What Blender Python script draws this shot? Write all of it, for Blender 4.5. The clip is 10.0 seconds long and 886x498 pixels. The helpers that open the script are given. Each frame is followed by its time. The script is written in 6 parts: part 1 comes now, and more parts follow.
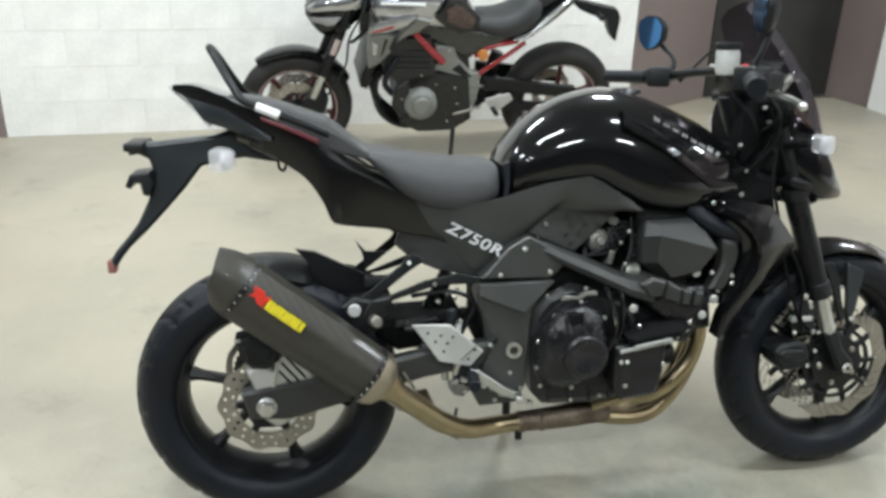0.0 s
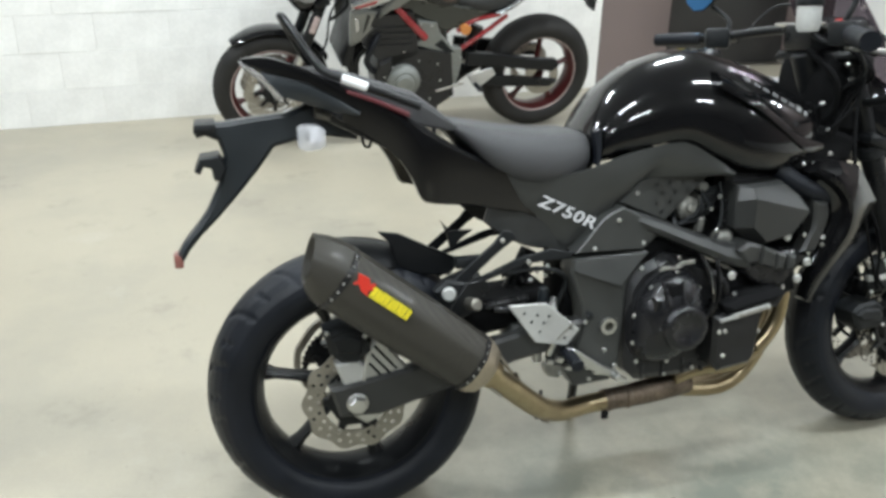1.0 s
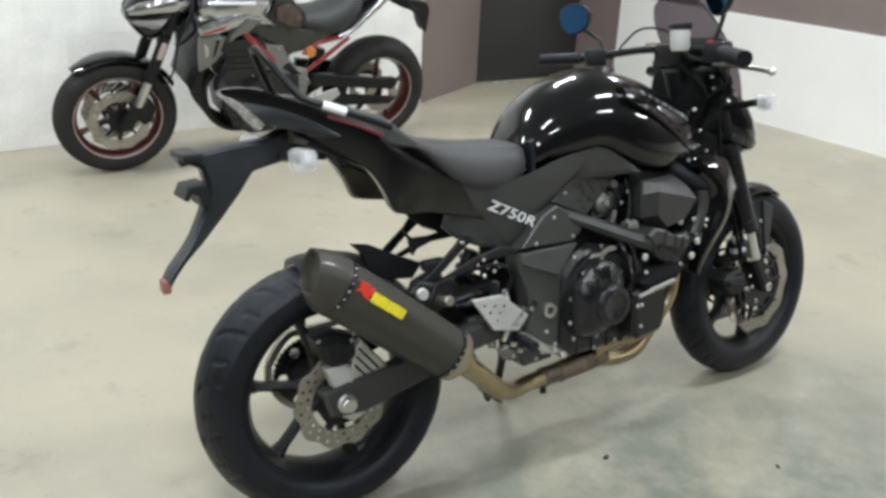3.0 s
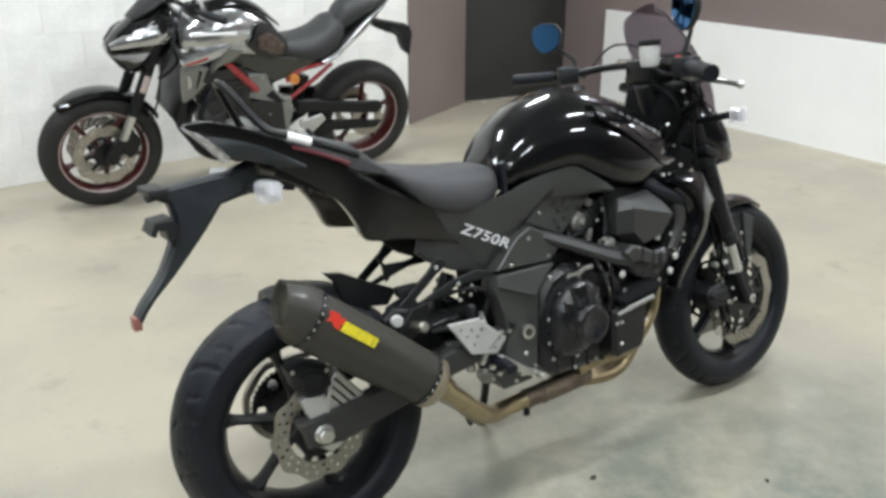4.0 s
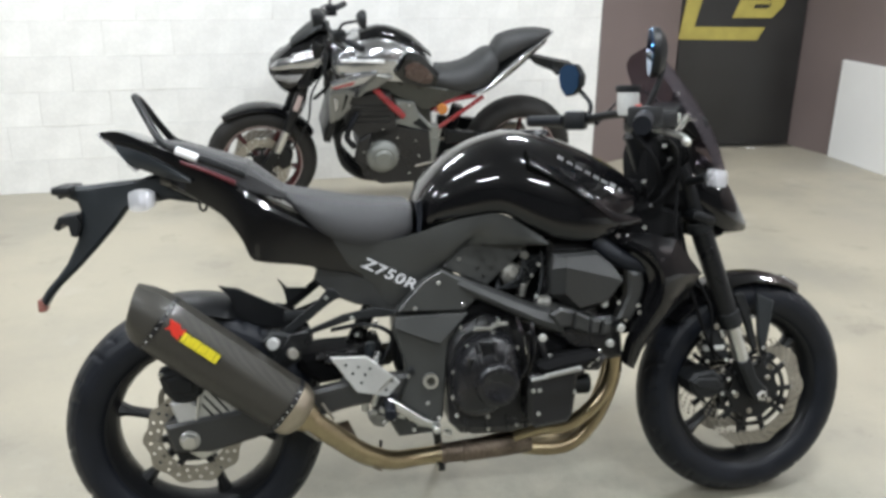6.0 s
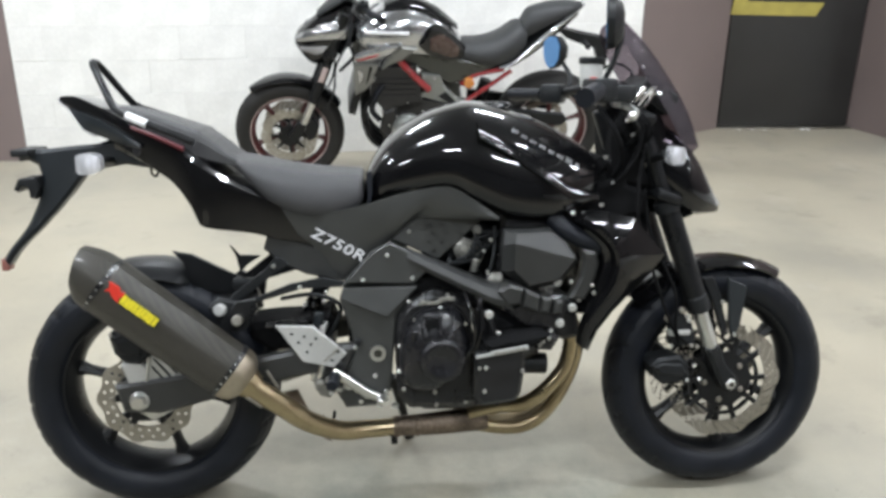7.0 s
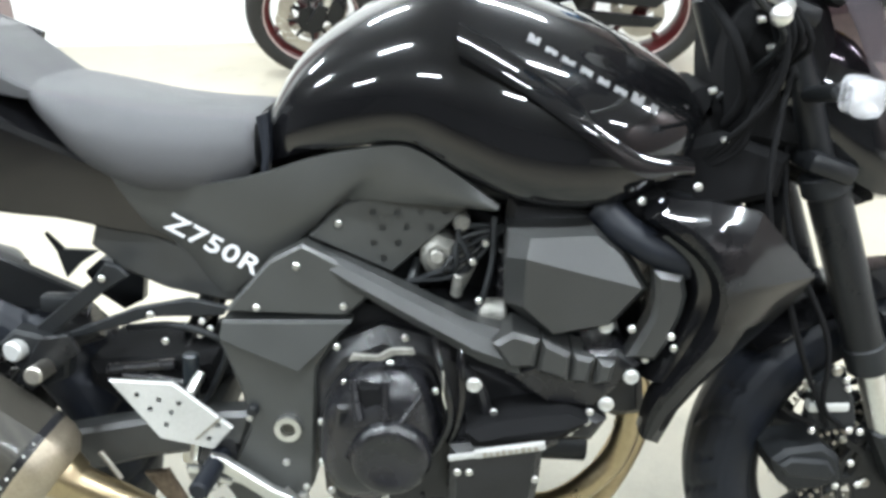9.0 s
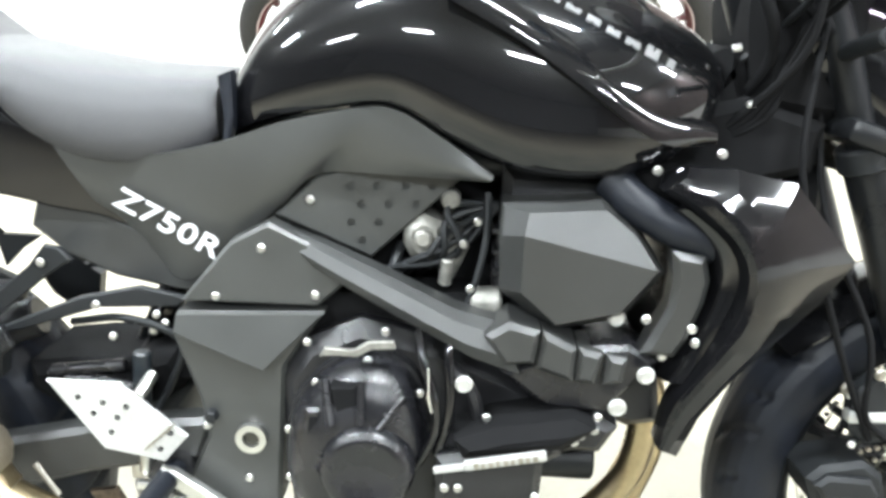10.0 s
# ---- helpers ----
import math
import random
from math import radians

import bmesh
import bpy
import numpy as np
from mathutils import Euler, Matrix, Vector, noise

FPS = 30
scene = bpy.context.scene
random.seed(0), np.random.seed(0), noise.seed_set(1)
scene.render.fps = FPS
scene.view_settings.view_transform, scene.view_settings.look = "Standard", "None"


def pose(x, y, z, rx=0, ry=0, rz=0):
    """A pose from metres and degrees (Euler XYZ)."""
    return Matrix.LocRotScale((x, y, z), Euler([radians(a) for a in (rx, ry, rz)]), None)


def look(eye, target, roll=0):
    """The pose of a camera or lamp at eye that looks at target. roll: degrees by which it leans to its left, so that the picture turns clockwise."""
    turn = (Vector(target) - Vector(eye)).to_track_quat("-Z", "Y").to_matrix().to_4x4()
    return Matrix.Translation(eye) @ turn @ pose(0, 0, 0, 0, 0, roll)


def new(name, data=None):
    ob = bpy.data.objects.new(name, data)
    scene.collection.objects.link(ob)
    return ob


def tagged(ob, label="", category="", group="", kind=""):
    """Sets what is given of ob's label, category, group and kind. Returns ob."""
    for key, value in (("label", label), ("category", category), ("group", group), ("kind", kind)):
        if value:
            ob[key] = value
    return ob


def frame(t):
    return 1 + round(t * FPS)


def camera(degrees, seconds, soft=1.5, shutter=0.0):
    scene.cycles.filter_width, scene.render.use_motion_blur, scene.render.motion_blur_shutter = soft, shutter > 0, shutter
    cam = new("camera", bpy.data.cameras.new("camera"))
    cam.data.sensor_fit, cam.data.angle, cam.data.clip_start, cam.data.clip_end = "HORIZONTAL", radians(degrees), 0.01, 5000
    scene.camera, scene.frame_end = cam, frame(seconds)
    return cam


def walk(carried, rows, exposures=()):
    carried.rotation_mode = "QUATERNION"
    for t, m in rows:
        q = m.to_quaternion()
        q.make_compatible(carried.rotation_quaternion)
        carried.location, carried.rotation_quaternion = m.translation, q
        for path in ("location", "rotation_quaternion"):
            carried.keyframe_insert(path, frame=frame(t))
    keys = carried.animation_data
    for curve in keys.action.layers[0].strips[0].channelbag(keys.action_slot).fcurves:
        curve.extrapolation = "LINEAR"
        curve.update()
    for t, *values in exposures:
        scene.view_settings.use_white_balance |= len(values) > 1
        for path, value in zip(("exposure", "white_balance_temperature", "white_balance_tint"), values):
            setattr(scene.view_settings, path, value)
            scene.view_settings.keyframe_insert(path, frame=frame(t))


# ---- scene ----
cam = camera(55.26, 10.0, soft=3.3)
PATH = [
    (0, (0.135, -1.718, 1.417), (0.423, 0.095, 0.623), 1.66),
    (0.5, (-0.040, -1.651, 1.395), (0.333, 0.144, 0.596), 2.40),
    (1, (-0.203, -1.555, 1.355), (0.263, 0.206, 0.529), 1.09),
    (1.5, (-0.344, -1.531, 1.348), (0.341, 0.141, 0.491), 2.93),
    (2, (-0.571, -1.555, 1.378), (0.294, 0.059, 0.573), 2.71),
    (2.5, (-0.642, -1.575, 1.391), (0.281, 0.017, 0.609), 3.08),
    (4, (-0.573, -1.604, 1.412), (0.365, 0.001, 0.675), 0.26),
    (4.5, (-0.354, -1.656, 1.405), (0.491, 0.013, 0.698), -1.64),
    (5, (-0.132, -1.719, 1.401), (0.550, 0.025, 0.698), -0.62),
    (6.5, (0.493, -1.873, 1.403), (0.658, 0.007, 0.741), 0.71),
    (7, (0.605, -1.857, 1.388), (0.722, 0.006, 0.670), 0.64),
    (7.5, (0.631, -1.775, 1.368), (0.717, 0.068, 0.596), 0.64),
    (8, (0.629, -1.521, 1.326), (0.680, 0.289, 0.477), 0.22),
    (8.5, (0.716, -1.219, 1.273), (0.709, 0.557, 0.352), -1.21),
    (9, (0.833, -0.959, 1.216), (0.731, 0.785, 0.244), -0.81),
    (9.5, (0.848, -0.880, 1.184), (0.727, 0.879, 0.240), -1.12),
    (10, (0.843, -0.872, 1.087), (0.738, 0.920, 0.205), -0.44),
]
walk(cam, [(t, look(eye, target, roll)) for t, eye, target, roll in PATH],
     exposures=[(0, -0.34, 6440, 9), (0.5, -0.34, 6440, 9), (1.0, -0.31, 6390, 9), (1.5, -0.29, 6340, 9), (2.0, -0.40, 6440, 10), (2.5, -0.43, 6490, 10), (5.0, -0.37, 6440, 11), (6.5, -0.35, 6440, 13),
                (7.0, -0.29, 6390, 13), (7.5, -0.07, 6240, 13), (8.0, 0.08, 6240, 13), (8.5, 0.30, 6240, 10), (9.0, 0.65, 6240, 10), (9.5, 0.95, 6390, 10), (10.0, 1.27, 6390, 10)])

# ---- world and lamps ----
world = bpy.data.worlds.new("world")
scene.world = world
world.use_nodes = True
world.node_tree.nodes["Background"].inputs[0].default_value = (0.9, 0.95, 1.0, 1)
world.node_tree.nodes["Background"].inputs[1].default_value = 0.02
CEIL = 2.9
LAMP_WATTS = 54.0
LAMP_PLACES = [(x, y) for y in (-2.6, -0.4, 2.2) for x in (-2.7, -0.6, 1.5, 3.95)]
LAMP_COLOUR = (0.90, 0.97, 1.0)


# ---- materials ----
def material(name, colour, rough=0.5, metal=0.0, vary=0.12, scale=9.0, fine=120.0, bump=0.04, coat=0.0,
             rough_vary=0.08, spec=0.5, stain=None, stain_scale=2.0, stain_amount=0.5, island=False):
    m = bpy.data.materials.new(name)
    m.use_nodes = True
    nt = m.node_tree
    n, link = nt.nodes, nt.links.new
    b = n["Principled BSDF"]
    co = n.new("ShaderNodeTexCoord").outputs["Object"]

    def noise_tex(sc, detail):
        t = n.new("ShaderNodeTexNoise")
        t.inputs["Scale"].default_value, t.inputs["Detail"].default_value = sc, detail
        link(co, t.inputs["Vector"])
        return t.outputs["Fac"]

    def ranged(fac, lo, hi):
        r = n.new("ShaderNodeMapRange")
        r.inputs["From Min"].default_value, r.inputs["From Max"].default_value = 0.3, 0.7
        r.inputs["To Min"].default_value, r.inputs["To Max"].default_value = lo, hi
        link(fac, r.inputs["Value"])
        return r.outputs["Result"]

    big, small = noise_tex(scale, 4), noise_tex(fine, 3)
    mul = n.new("ShaderNodeMath")
    mul.operation = "MULTIPLY"
    link(ranged(big, 1 - vary, 1 + vary), mul.inputs[0])
    link(ranged(small, 1 - vary * 0.5, 1 + vary * 0.5), mul.inputs[1])
    value = mul.outputs[0]
    if island:
        info = n.new("ShaderNodeObjectInfo")
        r = n.new("ShaderNodeMapRange")
        r.inputs["To Min"].default_value, r.inputs["To Max"].default_value = 0.98, 1.015
        link(info.outputs["Random"], r.inputs["Value"])
        m2 = n.new("ShaderNodeMath")
        m2.operation = "MULTIPLY"
        link(value, m2.inputs[0])
        link(r.outputs["Result"], m2.inputs[1])
        value = m2.outputs[0]
    tint = n.new("ShaderNodeVectorMath")
    tint.operation = "SCALE"
    tint.inputs[0].default_value = colour
    link(value, tint.inputs["Scale"])
    out = tint.outputs[0]
    if stain:
        mix = n.new("ShaderNodeMix")
        mix.data_type = "RGBA"
        r = n.new("ShaderNodeMapRange")
        r.inputs["From Min"].default_value, r.inputs["From Max"].default_value = 0.5, 0.72
        r.inputs["To Max"].default_value = stain_amount
        link(noise_tex(stain_scale, 6), r.inputs["Value"])
        link(r.outputs["Result"], mix.inputs["Factor"])
        link(out, mix.inputs[6])
        mix.inputs[7].default_value = (*stain, 1)
        out = mix.outputs[2]
    link(out, b.inputs["Base Color"])
    link(ranged(big, max(0.02, rough - rough_vary), min(1, rough + rough_vary)), b.inputs["Roughness"])
    b.inputs["Metallic"].default_value = metal
    b.inputs["Specular IOR Level"].default_value = spec
    b.inputs["Coat Weight"].default_value = coat
    b.inputs["Coat Roughness"].default_value = 0.03
    if coat:
        link(ranged(noise_tex(7.0, 5), 0.015, 0.075), b.inputs["Coat Roughness"])
    if bump:
        bp = n.new("ShaderNodeBump")
        bp.inputs["Strength"].default_value, bp.inputs["Distance"].default_value = bump * 4, 0.002
        link(small, bp.inputs["Height"])
        link(bp.outputs[0], b.inputs["Normal"])
    return m


def glass_material(name, colour, through_part, rough=0.05):
    m = bpy.data.materials.new(name)
    m.use_nodes = True
    n, link = m.node_tree.nodes, m.node_tree.links.new
    clear, gloss, mix = n.new("ShaderNodeBsdfTransparent"), n["Principled BSDF"], n.new("ShaderNodeMixShader")
    clear.inputs[0].default_value = (*colour, 1)
    gloss.inputs["Base Color"].default_value = (*colour, 1)
    gloss.inputs["Roughness"].default_value = rough
    mix.inputs[0].default_value = 1 - through_part
    link(clear.outputs[0], mix.inputs[1])
    link(gloss.outputs[0], mix.inputs[2])
    link(mix.outputs[0], n["Material Output"].inputs[0])
    return m


def lamp_material(name, colour, strength):
    m = bpy.data.materials.new(name)
    m.use_nodes = True
    b = m.node_tree.nodes["Principled BSDF"]
    b.inputs["Emission Color"].default_value = (*colour, 1)
    b.inputs["Emission Strength"].default_value = strength
    return m


def carbon_material(name):
    m = material(name, (0.03, 0.028, 0.025), 0.46, 0.0, vary=0.15, spec=0.3, coat=0.10, bump=0.0)
    n, link = m.node_tree.nodes, m.node_tree.links.new
    ch = n.new("ShaderNodeTexChecker")
    ch.inputs["Scale"].default_value = 420
    ch.inputs["Color1"].default_value = (0.050, 0.046, 0.037, 1)
    ch.inputs["Color2"].default_value = (0.020, 0.0185, 0.0155, 1)
    link(n["Texture Coordinate"].outputs["Object"], ch.inputs["Vector"])
    link(ch.outputs[0], n["Principled BSDF"].inputs["Base Color"])
    return m


def floor_material():
    m = material("worn_concrete_floor", (0.38, 0.342, 0.264), 0.48, 0.0, vary=0.07, scale=1.6, fine=140, bump=0.06)
    n, link = m.node_tree.nodes, m.node_tree.links.new
    b = n["Principled BSDF"]
    out = b.inputs["Base Color"].links[0].from_socket
    co = n["Texture Coordinate"].outputs["Object"]
    for sc, detail, rough, lo, hi, amount, colour in ((0.9, 8, 0.62, 0.46, 0.66, 0.52, (0.235, 0.226, 0.195)), (3.4, 12, 0.72, 0.56, 0.70, 0.48, (0.18, 0.165, 0.13)),
                                                      (2.1, 9, 0.66, 0.58, 0.72, 0.45, (0.46, 0.43, 0.37)), (38.0, 6, 0.6, 0.66, 0.74, 0.45, (0.11, 0.10, 0.085))):
        t = n.new("ShaderNodeTexNoise")
        t.inputs["Scale"].default_value, t.inputs["Detail"].default_value, t.inputs["Roughness"].default_value = sc, detail, rough
        link(co, t.inputs["Vector"])
        r = n.new("ShaderNodeMapRange")
        r.inputs["From Min"].default_value, r.inputs["From Max"].default_value, r.inputs["To Max"].default_value = lo, hi, amount
        link(t.outputs["Fac"], r.inputs["Value"])
        mix = n.new("ShaderNodeMix")
        mix.data_type = "RGBA"
        link(r.outputs["Result"], mix.inputs["Factor"])
        link(out, mix.inputs[6])
        mix.inputs[7].default_value = (*colour, 1)
        out = mix.outputs[2]
    # stained patch where machines are parked, with the motorcycle's soft shadow painted in
    where = n.new("ShaderNodeVectorMath")
    where.operation = "DISTANCE"
    link(co, where.inputs[0])
    where.inputs[1].default_value = (0.75, -0.75, 0)
    fade = n.new("ShaderNodeMapRange")
    fade.interpolation_type = "SMOOTHSTEP"
    fade.inputs["From Min"].default_value, fade.inputs["From Max"].default_value = 1.7, 0.3
    fade.inputs["To Max"].default_value = 1.0
    link(where.outputs["Value"], fade.inputs["Value"])
    t = n.new("ShaderNodeTexNoise")
    t.inputs["Scale"].default_value, t.inputs["Detail"].default_value, t.inputs["Roughness"].default_value = 3.2, 12, 0.70
    link(co, t.inputs["Vector"])
    r = n.new("ShaderNodeMapRange")
    r.inputs["From Min"].default_value, r.inputs["From Max"].default_value, r.inputs["To Min"].default_value, r.inputs["To Max"].default_value = 0.36, 0.60, 0.10, 0.95
    link(t.outputs["Fac"], r.inputs["Value"])
    mul = n.new("ShaderNodeMath")
    mul.operation = "MULTIPLY"
    link(fade.outputs["Result"], mul.inputs[0])
    link(r.outputs["Result"], mul.inputs[1])
    mix = n.new("ShaderNodeMix")
    mix.data_type = "RGBA"
    link(mul.outputs[0], mix.inputs["Factor"])
    link(out, mix.inputs[6])
    mix.inputs[7].default_value = (0.138, 0.152, 0.127, 1)
    out = mix.outputs[2]
    link(out, b.inputs["Base Color"])
    return m


GLOSS = material("black_gloss_paint", (0.004, 0.004, 0.0045), 0.3, 0.0, spec=0.05, coat=1.0, bump=0.0, rough_vary=0.02, vary=0.2)
SHROUD = material("black_moulded_shroud", (0.004, 0.004, 0.0045), 0.3, 0.0, spec=0.05, coat=0.60, bump=0.0, rough_vary=0.02, vary=0.2)
MATT = material("dark_grey_plastic", (0.0310, 0.0322, 0.0305), 0.42, 0.0, spec=0.65, fine=700, bump=0.05)
MATT2 = material("black_plastic", (0.0105, 0.0115, 0.0125), 0.46, 0.0, spec=0.26, fine=600, bump=0.05)
RUBBER = material("tyre_rubber", (0.0070, 0.0084, 0.0120), 0.45, 0.0, spec=0.25, vary=0.25, scale=14, fine=300, bump=0.06)
BLACKMETAL = material("black_painted_metal", (0.0075, 0.008, 0.0088), 0.33, 0.0, spec=0.26, fine=400, bump=0.05)
ENGINE = material("engine_black_casting", (0.0115, 0.0115, 0.0125), 0.32, 0.0, spec=0.42, fine=500, bump=0.09, vary=0.25)
ALU = material("bare_aluminium", (0.62, 0.62, 0.60), 0.34, 1.0, fine=300, bump=0.03)
PLATE = material("satin_aluminium_plate", (0.50, 0.50, 0.485), 0.5, 0.55, fine=300, bump=0.03)
STEEL = material("brushed_steel", (0.36, 0.34, 0.30), 0.42, 1.0, fine=260, bump=0.03, vary=0.2)
CAPSTEEL = material("tan_steel_cap", (0.40, 0.345, 0.265), 0.46, 0.9, fine=260, bump=0.03, vary=0.18)
CHROME = material("polished_steel", (0.75, 0.75, 0.74), 0.12, 1.0, bump=0.0)
PIPE = material("heat_tinted_steel_pipe", (0.40, 0.325, 0.20), 0.33, 1.0, vary=0.15, scale=9, bump=0.02, stain=(0.15, 0.105, 0.065), stain_scale=9.0, stain_amount=0.55)
PIPE2 = material("stained_exhaust_collector", (0.16, 0.125, 0.095), 0.5, 0.8, vary=0.4, scale=30, bump=0.08)
HANGER = material("dark_hanger_plastic", (0.013, 0.0165, 0.0195), 0.38, 0.0, spec=0.5, fine=600, bump=0.05)
DULL_BOLT = material("dull_bolt_metal", (0.52, 0.52, 0.50), 0.5, 0.85, fine=300, bump=0.03)
TIP = material("faded_red_reflector", (0.22, 0.085, 0.07), 0.4, bump=0.0)
GREYCASE = material("grey_engine_trim", (0.0215, 0.0222, 0.0215), 0.40, 0.0, spec=0.6, fine=700, bump=0.05)
# pale grey: light bounced off the floor is put into this colour
UNDER = material("bounce_lit_under_tail_plastic", (0.13, 0.12, 0.10), 0.6, 0.0, spec=0.3, vary=0.3, scale=14, fine=300, bump=0.06)
# near-black: painted shade for filler masses in recesses, also plain hoses and cables
VOID_HOSE = material("dull_black_void_and_hose", (0.006, 0.006, 0.0064), 0.8, 0.0, spec=0.1, fine=400, bump=0.05)
SATIN = material("satin_black_casting", (0.009, 0.009, 0.0105), 0.26, 0.0, spec=0.5, vary=0.3, scale=25, fine=500, bump=0.06)
GREY_DECAL = material("pale_grey_decal", (0.55, 0.55, 0.56), 0.4, bump=0.0)
DIM_DECAL = material("dull_silver_decal", (0.20, 0.20, 0.205), 0.35, 0.3, bump=0.0)
CARBON = carbon_material("carbon_fibre")
SEAT = material("seat_vinyl", (0.036, 0.036, 0.038), 0.46, 0.0, spec=0.55, fine=900, bump=0.12, vary=0.22, scale=5.0, rough_vary=0.12)
LENS = glass_material("clear_lens", (0.93, 0.93, 0.95), 0.72, 0.08)
REFLECTOR = material("lamp_reflector", (0.62, 0.62, 0.64), 0.25, 0.45, fine=90, vary=0.5, scale=60, bump=0.5)
SMOKE = glass_material("smoked_screen", (0.47, 0.43, 0.46), 0.92, 0.04)
YELLOW = material("yellow_sticker", (0.78, 0.66, 0.03), 0.4, bump=0.0)
RED = material("red_sticker", (0.62, 0.035, 0.02), 0.4, bump=0.0)
# sticker print, and the painted dark inside bores and the outlet
INK = material("dark_print_and_bore", (0.03, 0.028, 0.02), 0.5, bump=0.0)
WHITE_DECAL = material("white_decal", (0.78, 0.78, 0.78), 0.4, bump=0.0)
RED_LENS = material("red_reflector", (0.085, 0.006, 0.011), 0.4, coat=0.1, bump=0.0)
MIRROR = material("blue_tinted_mirror", (0.08, 0.24, 0.52), 0.03, 1.0, bump=0.0, vary=0.02, rough_vary=0.01)
FLUID = material("white_reservoir_plastic", (0.48, 0.48, 0.46), 0.4, bump=0.0)
DIRT_CAST = material("grey_carburettor_casting", (0.22, 0.215, 0.195), 0.5, 0.6, vary=0.35, scale=40, bump=0.1)
# second motorcycle
BSEAT = material("black_seat_vinyl", (0.022, 0.023, 0.024), 0.5, 0.0, fine=900, bump=0.12, vary=0.1)
SILVERPAINT = material("silver_grey_paint", (0.46, 0.465, 0.475), 0.17, 0.85, coat=0.8, bump=0.0)
OLIVE = material("grey_green_paint", (0.035, 0.037, 0.032), 0.3, 0.3, coat=0.3, bump=0.0)
OLIVEGREY = material("dull_grey_paint", (0.16, 0.16, 0.145), 0.35, 0.3, coat=0.2, bump=0.0)
REDPAINT = material("red_frame_paint", (0.25, 0.013, 0.017), 0.3, 0.0, coat=0.6, bump=0.0)
DUSTY = material("dusty_tyre_rubber", (0.020, 0.019, 0.018), 0.65, 0.0, spec=0.3, vary=0.3, scale=12, fine=250, bump=0.08)
DARKRED = material("dark_red_rim_paint", (0.07, 0.010, 0.010), 0.35, 0.0, coat=0.4, bump=0.0)
PINK = material("pale_rim_stripe", (0.46, 0.36, 0.34), 0.5, bump=0.0)
GREYCAST = material("grey_frame_casting", (0.205, 0.213, 0.20), 0.45, 0.4, fine=300, bump=0.07)
BROWNTANK = material("dark_brown_panel", (0.06, 0.035, 0.028), 0.3, 0.0, coat=0.3, bump=0.0)
ORANGE = material("amber_reflector", (0.62, 0.24, 0.06), 0.3, bump=0.0)
# building
DIRT = material("dark_dirt", (0.03, 0.028, 0.022), 0.8, bump=0.1)
FLOOR = floor_material()
WALL = material("white_painted_block", (0.80, 0.79, 0.76), 0.55, 0.0, vary=0.07, scale=5.5, fine=60, bump=0.12, island=True)
PLAIN = material("white_wall_paint", (0.82, 0.81, 0.79), 0.6, 0.0, vary=0.03, scale=2.0, fine=120, bump=0.06)
DADO = material("white_dado_paint", (0.92, 0.915, 0.90), 0.5, 0.0, vary=0.03, scale=2.0, fine=120, bump=0.05)
BROWN = material("brown_wall_paint", (0.205, 0.161, 0.152), 0.5, 0.0, vary=0.06, scale=2.0, fine=150, bump=0.08)
DOOR = material("dark_door_sheet", (0.028, 0.027, 0.026), 0.4, 0.1, vary=0.12, scale=3, fine=150, bump=0.04)
SIGN = material("yellow_sign_paint", (0.42, 0.35, 0.08), 0.5, bump=0.0, vary=0.12)
GREYWALL = material("grey_wall_paint", (0.20, 0.205, 0.215), 0.6, 0.0, vary=0.06, scale=1.5, fine=120, bump=0.06)
CEILING = material("grey_ceiling_paint", (0.24, 0.245, 0.255), 0.7, vary=0.03, bump=0.05)
TUBE = lamp_material("fluorescent_tube", (1.0, 0.98, 0.94), 14.0)


# ---- mesh helpers ----
def finish(bm, name, mat, angle=38):
    bmesh.ops.remove_doubles(bm, verts=bm.verts, dist=1e-5)
    bmesh.ops.recalc_face_normals(bm, faces=bm.faces)
    me = bpy.data.meshes.new(name)
    bm.to_mesh(me)
    bm.free()
    me.materials.append(mat)
    me.polygons.foreach_set("use_smooth", [True] * len(me.polygons))
    me.set_sharp_from_angle(angle=radians(angle))
    return me


def part(name, bm, mat, parent, label="", angle=38):
    ob = new(name, finish(bm, name, mat, angle) if isinstance(bm, bmesh.types.BMesh) else bm)
    ob.parent = parent
    return tagged(ob, label)


def structure(name, bm, mat, label, category, angle=30):
    return tagged(new(name, finish(bm, name, mat, angle)), label, category, kind="structure")


def thing(name, m, label, category, group=""):
    e = new(name)
    e.matrix_basis = m
    e.empty_display_size = 0.1
    return tagged(e, label, category, group)


def curve(pts, n):
    """Points along a smooth curve through pts."""
    p = np.array(pts, float)
    p = np.vstack([2 * p[0] - p[1], p, 2 * p[-1] - p[-2]])
    segs = len(p) - 3
    out = []
    for k in range(n):
        u = k / (n - 1) * segs
        i = min(int(u), segs - 1)
        f = u - i
        a, b, c, d = p[i:i + 4]
        out.append(0.5 * (2 * b + (c - a) * f + (2 * a - 5 * b + 4 * c - d) * f * f + (3 * b - a - 3 * c + d) * f ** 3))
    return out


def rings(bm, rows, closed=True, caps=True):
    vs = [[bm.verts.new(tuple(float(c) for c in p)) for p in r] for r in rows]
    for a, b in zip(vs, vs[1:]):
        n = len(a)
        for i in range(n if closed else n - 1):
            j = (i + 1) % n
            bm.faces.new((a[i], a[j], b[j], b[i]))
    if caps and closed:
        bm.faces.new(vs[0][::-1])
        bm.faces.new(vs[-1])
    return vs


